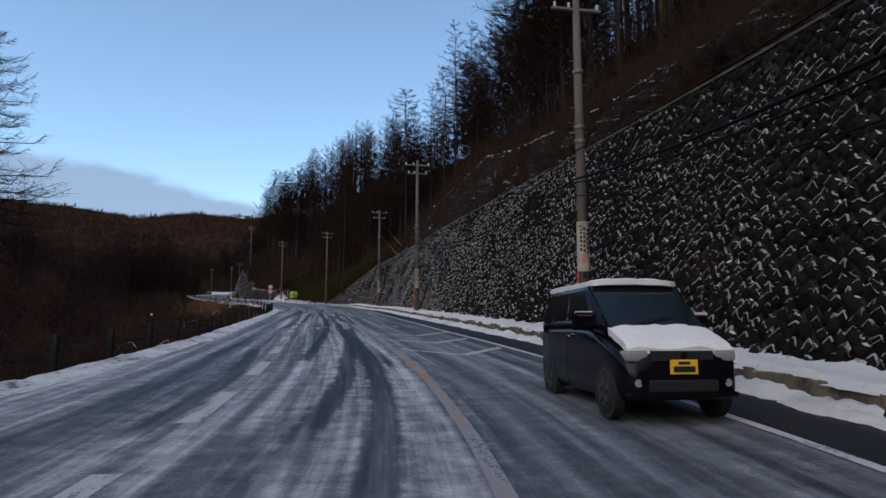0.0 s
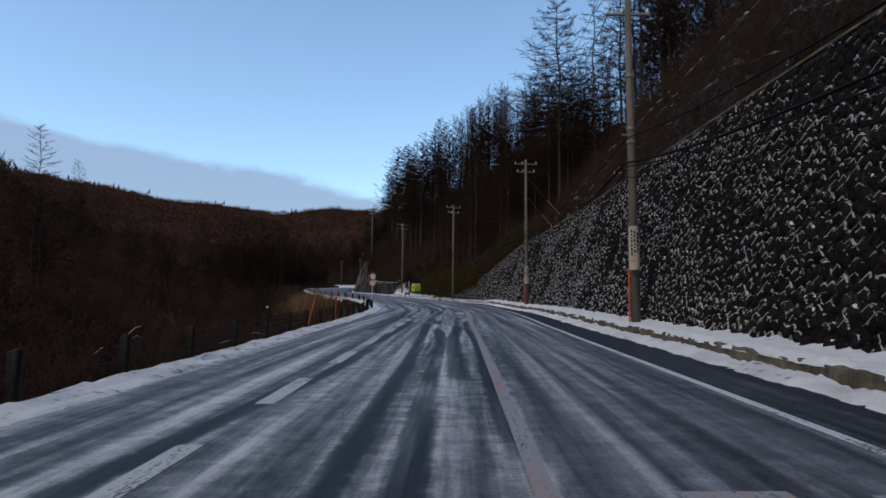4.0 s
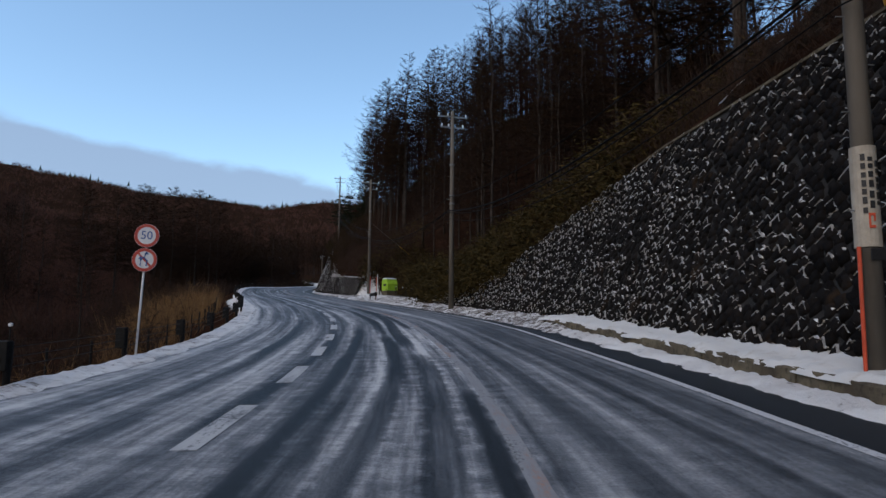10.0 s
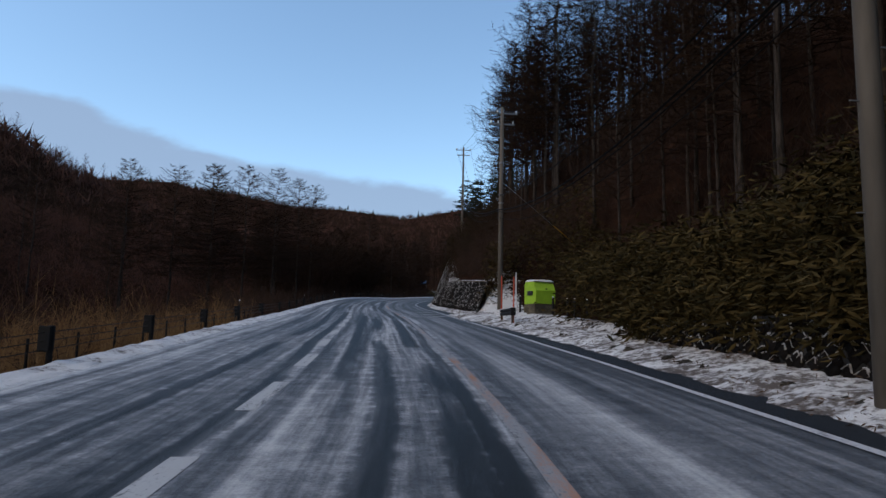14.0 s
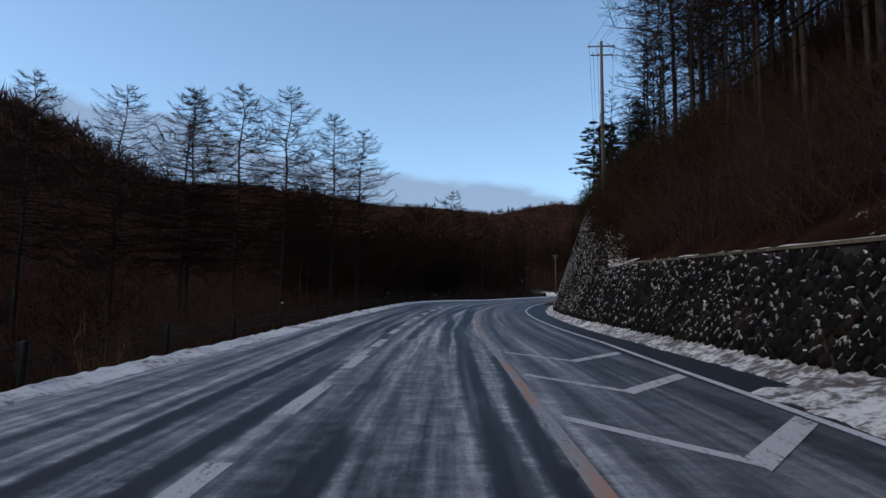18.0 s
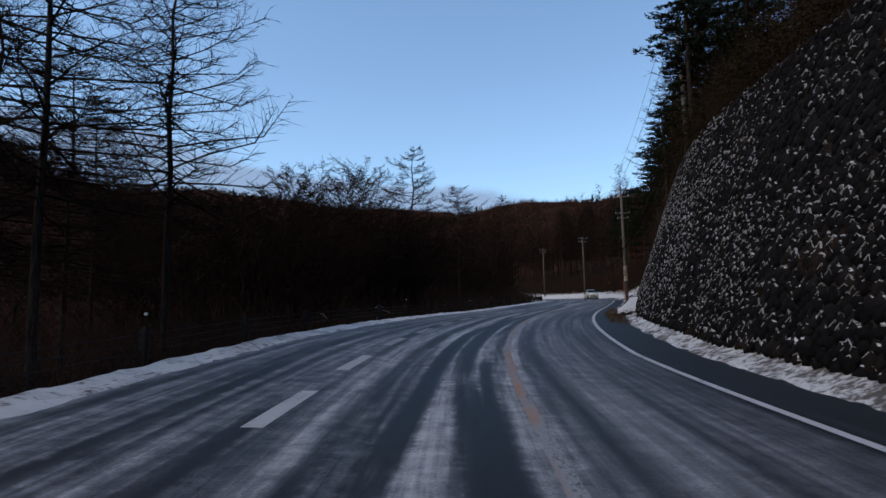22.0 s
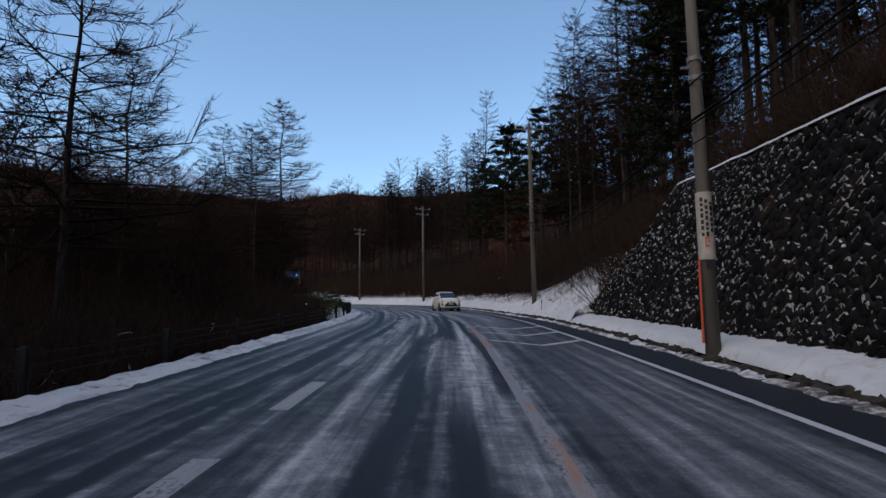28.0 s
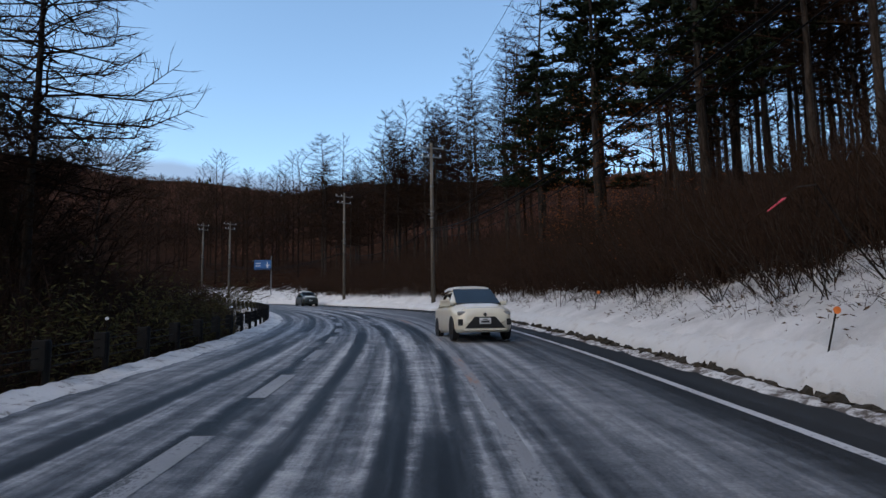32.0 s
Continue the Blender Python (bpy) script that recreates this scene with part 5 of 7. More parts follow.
def spike_woods(name, s, lat, tall, per, spread, material, label, radius):
    """Distant bare crowns: many slim twigs fanning up from each place."""
    n = len(s)
    r = np.random.default_rng(n)
    p = np.repeat(spot(s, lat, ground_h(s, lat) - .2), per, 0)
    t = np.repeat(tall, per)
    up = r.uniform(0, .45, n * per) * (np.arange(n * per) % per > 1)
    p = p + np.stack([r.normal(0, .5, n * per), r.normal(0, .5, n * per), up * t], 1)
    d = np.stack([r.normal(0, spread * 1.7, n * per), r.normal(0, spread * 1.7, n * per), np.ones(n * per)], 1)
    v, f = fine_twigs(p, d, t * (1 - up) * .85 * r.uniform(.6, 1.0, n * per), radius)
    return tagged(new(name, quick_mesh(name, v, f, material)), label, "woods", kind="stuff")


def scatter(n, s0, s1, l0, l1):
    return rr.uniform(s0, s1, n), rr.uniform(l0, l1, n)


def leaf_mass(name, centres, radius, per, size, material, label, category):
    """Long drooping leaves, each a folded blade, about each centre."""
    r = np.random.default_rng(per * 7 + len(centres))
    n = len(centres) * per
    c = np.repeat(centres, per, 0) + r.normal(0, 1, (n, 3)) * np.repeat(radius, per)[:, None] * .5
    d = r.normal(0, 1, (n, 3)); d[:, 2] = r.uniform(-.9, .25, n)
    d /= np.linalg.norm(d, axis=1, keepdims=True)
    w = np.cross(d, r.normal(0, 1, (n, 3))); w /= np.linalg.norm(w, axis=1, keepdims=True)
    up = np.cross(w, d)
    ln = size * r.uniform(.6, 1.3, n)
    v = np.stack([c, c + d * (ln * .45)[:, None] + w * (ln * .11)[:, None] + up * (ln * .03)[:, None], c + d * ln[:, None] - up * (ln * .12)[:, None], c + d * (ln * .45)[:, None] - w * (ln * .11)[:, None] + up * (ln * .03)[:, None]], 1)
    q = np.arange(n) * 4
    f = np.concatenate([np.stack([q, q + 1, q + 2], 1), np.stack([q, q + 2, q + 3], 1)])
    return tagged(new(name, quick_mesh(name, v.reshape(-1, 3), f, material)), label, category, kind="stuff")


s, l = scatter(1500, -20, 300, -34, -8.5)
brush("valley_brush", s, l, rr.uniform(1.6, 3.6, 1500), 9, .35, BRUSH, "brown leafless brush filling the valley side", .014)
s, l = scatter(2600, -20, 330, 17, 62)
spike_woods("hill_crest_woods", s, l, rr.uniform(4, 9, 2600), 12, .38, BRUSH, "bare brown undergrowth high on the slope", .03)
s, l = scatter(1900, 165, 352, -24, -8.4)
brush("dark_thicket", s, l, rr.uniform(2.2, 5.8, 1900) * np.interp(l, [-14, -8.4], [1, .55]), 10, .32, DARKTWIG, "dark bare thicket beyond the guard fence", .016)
# far side of the valley: grey-brown woods
s, l = scatter(9000, -60, 330, -88, -22)
l = np.where(s > 255, -30 + (l + 30) * np.interp(s, [255, 290, 330], [1, .55, .42]), l)
spike_woods("far_valley_woods", s, l, rr.uniform(2.6, 5.5, 9000), 14, .50, REDBRUSH, "reddish bare woods on the far valley side", .032)
# slope above the walls
n = 7000
s = np.where(rr.uniform(0, 1, n) < .7, rr.uniform(60, 270, n), rr.uniform(-10, 400, n))
edge = keyed(FOOT, s) + BATTER * np.maximum(keyed(TOPS, s) - .4, 0) + 1.0 + np.where(s < 95, np.maximum(keyed(LEDGE, s) - keyed(TOPS, s), 0) / 1.7, 0)
l = edge + rr.uniform(0, 1, n) ** 1.6 * 30 + np.where(s > 262, 3.5, 0) + np.where((s > 112) & (s < 147.5), 3.4, 0)
brush("slope_brush", s, l, rr.uniform(1.2, 3.2, n), 9, .4, BRUSH, "brown leafless brush on the slope above the road", .014)
n = 1500
s = rr.uniform(-10, 92, n)
t0 = rr.uniform(0.05, 1.0, n)
rise = np.maximum(keyed(LEDGE, s) - keyed(TOPS, s), 0)
f0 = keyed(FOOT, s) + BATTER * (keyed(TOPS, s) - .4) + .5
brush("rock_scrub", s, f0 + rise * t0 / 1.75 + .2, rr.uniform(.5, 1.9, n), 9, .6, BRUSH, "dry scrub rooted in the rock cutting", .011)
n = 700
s = rr.uniform(165, 262, n)
edge = keyed(FOOT, s) + BATTER * np.maximum(keyed(TOPS, s) - .4, 0) + .5
brush("wall_top_brush", s, edge + rr.uniform(0, 3.5, n), rr.uniform(1.0, 2.6, n), 10, .5, BRUSH, "brown brush hanging over the wall's top", .012, .8)
def sapling(s, lat, tall, stems, seed):
    """A clump of thin stems leaning out over the road, with side twigs and a dark foot."""
    r = random.Random(seed)
    e = thing("sapling", "clump of bare brown saplings leaning out of the snowy slope", "sapling", at(s, lat, float(ground_h(s, lat)[0]) - .08), "saplings on the snowy slope")
    wood, twig = Geo(), Geo()
    for i in range(stems):
        wood = Geo()
        d = Vector((r.uniform(-.9, .25), r.uniform(-.6, .5), 1.0)).normalized()
        h = tall * r.uniform(.55, 1.1)
        b = Vector((r.uniform(-.18, .18), r.uniform(-.18, .18), -.05))
        m = b + d * h * .5 + Vector((r.uniform(-.14, .10) * h, r.uniform(-.12, .12) * h, -.03 * h))
        q = m + (d + Vector((r.uniform(-.15, .15), r.uniform(-.15, .15), .35))).normalized() * h * .5
        w = r.uniform(.008, .015) * (.6 + tall * .12)
        wood.tube([b, m, q], [w, w * .75, w * .25], 5, False)
        part("stem", wood, BARK, e, smooth=True)
        for _ in range(13):
            t = r.uniform(.25, .95)
            a = b.lerp(m, t * 2) if t < .5 else m.lerp(q, t * 2 - 1)
            spike(twig, a, a + (d + Vector((r.uniform(-.8, .8), r.uniform(-.8, .8), r.uniform(-.1, .6)))).normalized() * h * r.uniform(.12, .3), .007)
    tagged(part("twig_mass", twig, TWIG, e), kind="stuff")
    return e


for k in range(225):
    s = tr.uniform(257, 292) if k < 80 else tr.uniform(259, 277) if k < 115 else tr.uniform(266, 296) if k < 165 else tr.uniform(258, 274)
    sapling(s, (tr.uniform(7.4, 9.0) + tr.uniform(0, 1) * (7 if s > 263 else 4)) if k < 80 else tr.uniform(7.0, 10.5) if k < 115 else tr.uniform(7.2, 9.6) if k < 165 else tr.uniform(8.0, 13.0), tr.uniform(1.6, 4.4), tr.randint(3, 8), 500 + k)
n = 1500
s = np.where(rr.uniform(0, 1, n) < .6, rr.uniform(256, 285, n), rr.uniform(285, 330, n))
l = np.interp(s, [256, 275, 284], [11.5, 11.0, 8.2]) + rr.uniform(0, 1, n) ** .8 * 12
brush("upper_slope_brush", s, l, rr.uniform(1.6, 4.2, n), 9, .4, BRUSH, "brown brush and saplings above the snowy slope", .013)
n = 3000
s = rr.uniform(196, 305, n)
l = -9.5 - rr.uniform(0, 1, n) * np.interp(s, [196, 285, 305], [17, 17, 9])
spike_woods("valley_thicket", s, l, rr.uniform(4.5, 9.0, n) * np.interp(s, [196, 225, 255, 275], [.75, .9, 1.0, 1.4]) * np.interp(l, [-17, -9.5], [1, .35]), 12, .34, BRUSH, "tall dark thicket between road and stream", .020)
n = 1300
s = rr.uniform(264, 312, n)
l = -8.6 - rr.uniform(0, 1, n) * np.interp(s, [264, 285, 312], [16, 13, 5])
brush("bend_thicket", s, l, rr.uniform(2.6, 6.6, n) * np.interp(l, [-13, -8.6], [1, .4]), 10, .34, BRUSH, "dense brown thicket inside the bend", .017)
c = spot(s, l, ground_h(s, l) + rr.uniform(.2, 4.2, n) * np.interp(l, [-13, -8.6], [1, .4]))
leaf_mass("bend_thicket_leaves", c, np.full(n, 1.1), 26, .14, make_twig("dark_thicket_leaf", (0.016, 0.011, 0.007), (0.075, 0.043, 0.024), 0.8), "withered leaves in the thicket", "thicket")
n = 1500
s = rr.uniform(264, 345, n)
l = np.interp(s, [264, 272, 280, 300], [11.5, 10.6, 8.3, 7.5]) + 1.3 * rough_noise(s, s * 0, .3, 9.0) + rr.normal(0, .5, n) + rr.uniform(0, 1, n) ** 1.2 * 9
brush("bank_brush", s, l, rr.uniform(1.4, 4.0, n), 10, .38, BRUSH, "dense brown saplings and brush over the snowy bank", .013)
# dry tall grass on the left verge
n = 170
s, l = rr.normal(131, 10, n), rr.normal(-11.5, 1.6, n)
brush("dry_grass_stand", s, np.minimum(l, -8.6), rr.uniform(1.6, 3.0, n), 16, .16, DRYGRASS, "stand of tall dry grass beyond the guard posts", .010)
n = 60
s, l = rr.uniform(76, 112, n), rr.uniform(-12.5, -8.2, n)
brush("verge_grass", s, l, rr.uniform(.7, 1.5, n), 10, .35, DRYGRASS, "thin dry grass on the valley edge", .007)


n = 1250
s = rr.uniform(97, 149, n)
lo = keyed(FOOT, s) + BATTER * np.maximum(keyed(TOPS, s) - .4, 0) + .5
l = lo + np.interp(s, [105, 118, 124], [-.45, -.2, .1]) + rr.uniform(0, 1, n) ** 1.3 * 7.0
ok = ~((s > 132) & (s < 147) & (l < 9.3 + rr.uniform(-.3, .6, n)))
s, l, lo = s[ok], l[ok], lo[ok]
n = len(s)
c = spot(s, l, ground_h(s, l) + rr.uniform(.1, 2.6, n))
leaf_mass("bamboo_grass", c, np.full(n, .8), 58, .33, SASA, "yellow-green bamboo grass covering the slope", "bamboo grass")
so = rr.uniform(108, 125, 200)
co = keyed(FOOT, so) + BATTER * np.maximum(keyed(TOPS, so) - .4, 0)
leaf_mass("bamboo_overhang", spot(so, co + rr.uniform(-.3, .5, 200), keyed(TOPS, so) + rr.uniform(-.4, .7, 200)), np.full(200, .6), 52, .33, SASA, "bamboo grass hanging over the low end of the wall", "bamboo grass")
back_rows = l > lo + 1.9
s, l = s[back_rows], l[back_rows]
n = len(s)
brush("bamboo_grass_stems", s, l, rr.uniform(1.4, 3.0, n), 5, .3, BRUSH, "stems of the bamboo grass", .008)
n = 800
s = rr.uniform(170, 214, n)
lo = keyed(FOOT, s) + BATTER * np.maximum(keyed(TOPS, s) - .4, 0)
l = lo - .35 + rr.uniform(0, 1, n) ** 1.5 * 6
c = spot(s, l, np.maximum(ground_h(s, l), keyed(TOPS, s)) + rr.uniform(.1, 2.6, n) * np.interp(l - lo, [-.3, 1, 4], [.3, 1, 1]))
leaf_mass("hanging_scrub", c, np.full(n, .8), 60, .17, make_twig("dark_scrub_leaf", (0.010, 0.010, 0.005), (0.038, 0.024, 0.012), 0.8), "dark scrub hanging over the wall's top", "scrub")
n = 220
s = rr.uniform(168, 181, n)
lo = keyed(FOOT, s) + BATTER * np.maximum(keyed(TOPS, s) - .4, 0)
l = lo + rr.uniform(-.15, 1.4, n)
leaf_mass("ledge_scrub", spot(s, l, keyed(TOPS, s) + rr.uniform(.05, 1.3, n)), np.full(n, .6), 60, .15, make_twig("brown_scrub_leaf", (0.010, 0.007, 0.004), (0.040, 0.022, 0.011), 0.8), "brown scrub on the stepped wall's top", "scrub")
n = 150
s = rr.uniform(275, 318, n)
l = keyed(LEFT_EDGE, s) - rr.uniform(.9, 4.5, n)
c = spot(s, l, ground_h(s, l) + rr.uniform(.3, 2.2, n))
leaf_mass("verge_bush", c, np.full(n, .9), 110, .17, make_twig("evergreen_bush_leaf", (0.014, 0.015, 0.007), (0.10, 0.085, 0.035), 0.7), "low green-brown bush beside the bend", "bush")
n = 1500
s = rr.uniform(277, 345, n)
l = 8.6 + rr.uniform(0, 1, n) ** 1.3 * 16 - np.interp(s, [279, 300], [0, 1.6])
brush("slope_shrubs", s, l, rr.uniform(1.2, 3.4, n), 12, .45, BRUSH, "dense low brown shrubs above the snowy verge", .015)
c = spot(s, l, ground_h(s, l) + rr.uniform(.1, 2.2, n))
leaf_mass("shrub_leaves", c, np.full(n, .9), 24, .11, make_twig("withered_shrub_leaf", (0.012, 0.009, 0.005), (0.05, 0.026, 0.012), 0.8), "withered leaves of the slope shrubs", "shrubs")
n = 110
s, l = rr.normal(292, 3.5, n), rr.normal(10.5, 1.6, n)
c = spot(s, l, ground_h(s, l) + rr.uniform(2.5, 9, n))
leaf_mass("withered_oak", c, np.full(n, 1.2), 46, .14, RUSTLEAF, "young oak with withered rusty leaves", "tree")
n = 40
s = rr.uniform(218, 236, n); l = rr.uniform(9.5, 13, n)
c = spot(s, l, ground_h(s, l) + rr.uniform(1.5, 7, n))
leaf_mass("withered_beech", c, np.full(n, 1.1), 55, .13, RUSTLEAF, "withered rusty-leaved tree above the wall", "tree")


# the land beyond: one sheet out to the skyline
def far_land():
    ang = np.radians(np.linspace(0, 360, 181))
    dist = np.concatenate([np.linspace(20, 420, 41), np.linspace(450, 1500, 14)])
    a, d = np.meshgrid(ang, dist, indexing="ij")
    c = P(190, -10)
    x, y = c.x - np.sin(a) * d, c.y + np.cos(a) * d
    road_xy = TP[::4]
    k1 = (TS[::4] < 460)
    rx, ry, rs, rz, rh = road_xy[k1, 0], road_xy[k1, 1], TS[::4][k1], road_xy[k1, 2], TH[::4][k1]
    dd = (x.ravel()[:, None] - rx[None]) ** 2 + (y.ravel()[:, None] - ry[None]) ** 2
    i = np.argmin(dd, 1)
    dx, dy = x.ravel() - rx[i], y.ravel() - ry[i]
    side = np.sign(dx * np.cos(rh[i]) + dy * np.sin(rh[i]))
    gap = np.sqrt(dd[np.arange(len(i)), i])
    lat = side * gap
    edge_lat = np.clip(lat, -80, 112)
    own = rz[i] + relief(rs[i], edge_lat)
    hills = hill_height((np.degrees(a.ravel()) + 180) % 360 - 180, d.ravel())
    t = np.clip((gap - np.where(lat > 0, 100, 60)) / 60, 0, 1)
    inside = np.where(lat > 0, gap < 112, gap < 80)
    z = np.where(lat > 0, np.maximum(own * (1 - t) + np.minimum(own, hills) * t, hills), own * (1 - t) + hills * t) - np.where(inside, 9.0 + np.maximum(14 - gap, 0) * .5, 0)
    xs, ys = x.ravel(), y.ravel()
    z = z + (rough_noise(xs, ys, .012, 2.0) * 7 + rough_noise(xs, ys, .04, 7.0) * 2.5) * np.clip((gap - 110) / 80, 0, 1)
    n, k = a.shape
    i, j = np.meshgrid(np.arange(n - 1), np.arange(k - 1), indexing="ij")
    q = (i * k + j).ravel()
    v = np.stack([xs, ys, z], -1)
    me = quick_mesh("far_land", v, np.stack([q, q + 1, q + k + 1, q + k], 1), FLOOR, True)
    col = me.color_attributes.new("snow", "FLOAT_COLOR", "POINT")
    col.data.foreach_set("color", np.full(len(v) * 4, .02, np.float32))
    tagged(new("far_land", me), "wooded brown hills closing the valley", "hills", kind="structure")
    grid = v.reshape(n, k, 3)
    keep = ((np.where(lat > 0, gap > 108, gap > 80)).reshape(n, k) & (d < 800))
    bear = (np.degrees(a) + 180) % 360 - 180
    keep &= (bear > -75) & (bear < 120)
    ii, jj = np.nonzero(keep[:-1, :-1])
    area = d[ii, jj] * np.where(d[ii, jj] > 430, 75 * .4, 10)
    m = 22000
    pickd = rr.choice(len(ii), m, p=area / area.sum())
    u, w = rr.uniform(0, 1, m)[:, None], rr.uniform(0, 1, m)[:, None]
    i0, j0 = ii[pickd], jj[pickd]
    base = grid[i0, j0] + (grid[i0 + 1, j0] - grid[i0, j0]) * u + (grid[i0, j0 + 1] - grid[i0, j0]) * w
    near_left = np.nonzero((lat.reshape(n, k)[i0, j0] < 0) & (gap.reshape(n, k)[i0, j0] < 270))[0][:520]
    joined_trees("ridge_trees", base[near_left] - np.array([0, 0, .4]), [rr.uniform(.38, .62) for _ in near_left], "bare reddish trees along the valley ridge", 20, 6, .05, REDBRUSH)
    ii2, jj2 = np.nonzero((keep & (lat.reshape(n, k) < 0) & (gap.reshape(n, k) < 280))[:-1, :-1])
    area2 = d[ii2, jj2]
    pk = rr.choice(len(ii2), 8000, p=area2 / area2.sum())
    u2, w2 = rr.uniform(0, 1, 8000)[:, None], rr.uniform(0, 1, 8000)[:, None]
    b2 = grid[ii2[pk], jj2[pk]] + (grid[ii2[pk] + 1, jj2[pk]] - grid[ii2[pk], jj2[pk]]) * u2 + (grid[ii2[pk], jj2[pk] + 1] - grid[ii2[pk], jj2[pk]]) * w2
    tall2 = np.repeat(rr.uniform(2.5, 6.5, 8000), 14)
    up2 = rr.uniform(0, .45, 8000 * 14)
    p2 = np.repeat(b2, 14, 0) + np.stack([rr.normal(0, .8, 8000 * 14), rr.normal(0, .8, 8000 * 14), up2 * tall2 - .3], 1)
    d2 = np.stack([rr.normal(0, .8, 8000 * 14), rr.normal(0, .8, 8000 * 14), np.ones(8000 * 14)], 1)
    v2, f2 = fine_twigs(p2, d2, tall2 * (1 - up2), .06)
    tagged(new("ridge_woods", quick_mesh("ridge_woods", v2, f2, REDBRUSH)), "reddish bare woods along the valley ridge", "woods", kind="stuff")
    per = 3
    m2 = m * per
    p = np.repeat(base, per, 0) + rr.normal(0, 3.5, (m2, 3)) * np.array([1, 1, .05])
    tall = rr.uniform(3, 6.5, m2)
    crown = []
    for k in range(3):
        lean = np.stack([rr.normal(0, .6, m2), rr.normal(0, .6, m2), np.ones(m2)], 1)
        crown.append(fine_twigs(p + rr.normal(0, .6, (m2, 3)) * np.array([1, 1, 0]), lean, tall * rr.uniform(.6, 1, m2), .26))
    v = np.vstack([q[0] for q in crown])
    f = np.vstack([q[1] + i * len(crown[0][0]) for i, q in enumerate(crown)])
    # dark conifers along the skyline
    on_crest = np.nonzero(keep & (np.abs(d - RIDGE_FAR) < 60) & (bear > -30) & (bear < 60))
    pk = rr.choice(len(on_crest[0]), 120)
    c0 = grid[on_crest[0][pk], on_crest[1][pk]] + rr.normal(0, 9, (120, 3)) * np.array([1, 1, 0])
    cv, cf = fine_twigs(c0 - np.array([0, 0, 1.0]), np.tile([0., 0, 1], (120, 1)), rr.uniform(4, 8, 120), 1.5)
    tagged(new("crest_conifers", quick_mesh("crest_conifers", cv, cf, NEEDLE)), "small dark conifers along the far skyline", "woods", kind="stuff")
    tagged(new("far_hill_woods", quick_mesh("far_hill_woods", v, f, REDBRUSH)), "bare woods on the far hills", "woods", kind="stuff")


far_land()

# ---- utility poles and cables ----
def sagging(a, b, sag, n=14):
    return [a.lerp(b, i / n) + Vector((0, 0, -4 * sag * (i / n) * (1 - i / n))) for i in range(n + 1)]


def utility_pole(s, lat, foot, top, arms=True, notice=True, lean=0.0, marker=False, label=""):
    base = P(s, lat, foot)
    ob = thing("utility_pole", label or "tall grey concrete utility pole beside the road", "utility pole", pose(base.x, base.y, base.z, 0, lean, yaw_at(s)), "utility poles")
    tall = top - foot
    g = Geo().tube([(0, 0, -.6), (0, 0, tall * .5), (0, 0, tall)], [.165, .138, .10], 16)
    part("shaft", g, POLE, ob, smooth=True)
    part("cap", Geo().tube([(0, 0, tall), (0, 0, tall + .05)], [.115, .07], 12), POLE, ob)
    if arms:
        for z, w in ((tall - .35, 1.0), (tall - 1.05, .8)):
            part("crossarm", Geo().box(-w, w, -.05, .05, z - .04, z + .04, .008), STEEL, ob)
            for x in (-w + .1, -w * .3, w - .1):
                part("insulator", Geo().tube([(x, 0, z + .04), (x, 0, z + .10), (x, 0, z + .12), (x, 0, z + .2)], [.02, .05, .03, .045], 8), SIGNWHITE, ob)
    for z in (tall * .52, tall * .56, tall * .72):
        part("band", Geo().tube([(0, 0, z - .05), (0, 0, z + .05)], [.165, .165], 16), STEEL, ob)
    part("hook", Geo().box(-.32, -.1, -.03, .03, tall * .54, tall * .54 + .06, .01), STEEL, ob)
    for i in range(9):
        z = 2.3 + i * .75
        if z < tall - 1.5:
            x = .14 if i % 2 else -.14
            part("step_bolt", Geo().tube([(x, 0, z), (x * 2.0, 0, z)], [.012, .012], 5), STEEL, ob)
    if notice:
        wrap = part("notice_wrap", Geo().tube([(0, 0, 1.75), (0, 0, 3.25)], [.182, .176], 20), WRAP, ob, "pale notice wrap with rows of writing")
        rb = random.Random(int(s * 10))
        for col, ang in ((0, -38), (1, -8), (2, 26)):
            z = 3.12 - .05 * col
            while z > 2.32:
                h = rb.uniform(.05, .11)
                part("bar", Geo().box(-.03, .03, -.190, -.172, z - h, z, 0, Matrix.Rotation(radians(ang), 4, "Z")), BLACKPLASTIC, wrap)
                z -= h + rb.uniform(.03, .06)
        for ang, z0, z1 in ((-14, 2.02, 2.06), (-14, 2.20, 2.24), (-24, 2.02, 2.24), (-4, 2.12, 2.24)):
            part("bar", Geo().box(-.04 if z1 - z0 < .1 else -.012, .04 if z1 - z0 < .1 else .012, -.190, -.172, z0, z1, 0, Matrix.Rotation(radians(ang), 4, "Z")), REDPOLE, wrap)
        part("plate", Geo().box(-.1, .1, -.196, -.172, 1.55, 1.72, .004), BLACKPLASTIC, ob, "small black number plate left blank")
    if marker:
        part("snow_pole", Geo().tube([(-.24, -.1, -.05), (-.22, -.1, 1.75)], [.028, .028], 8), REDPOLE, ob, "red snow pole tied to the shaft")
    return ob, ob.matrix_basis


POLES = [(18.3, 6.3, .45, 11.5, True), (50.6, 6.25, .42, 12.4, True), (83.2, 6.45, .42, 12.9, True), (113.9, 5.75, .3, 12.9, True), (144.8, 6.9, .5, 13.2, True), (187.9, 9.6, 6.2, 20.5, True), (219.0, 10.2, 6.4, 18.6, True),
         (243.3, 5.6, .45, 11.8, True), (270.1, 6.02, .85, 12.6, True), (-14, 6.6, .45, 11.5, True)]
tops = []
for k, (s, lat, foot, top, arms) in enumerate(POLES):
    ob, m = utility_pole(s, lat, foot, top, arms, k in (0, 1, 2, 7), marker=k in (0, 1, 2, 7))
    tops.append((s, lat, foot, top))
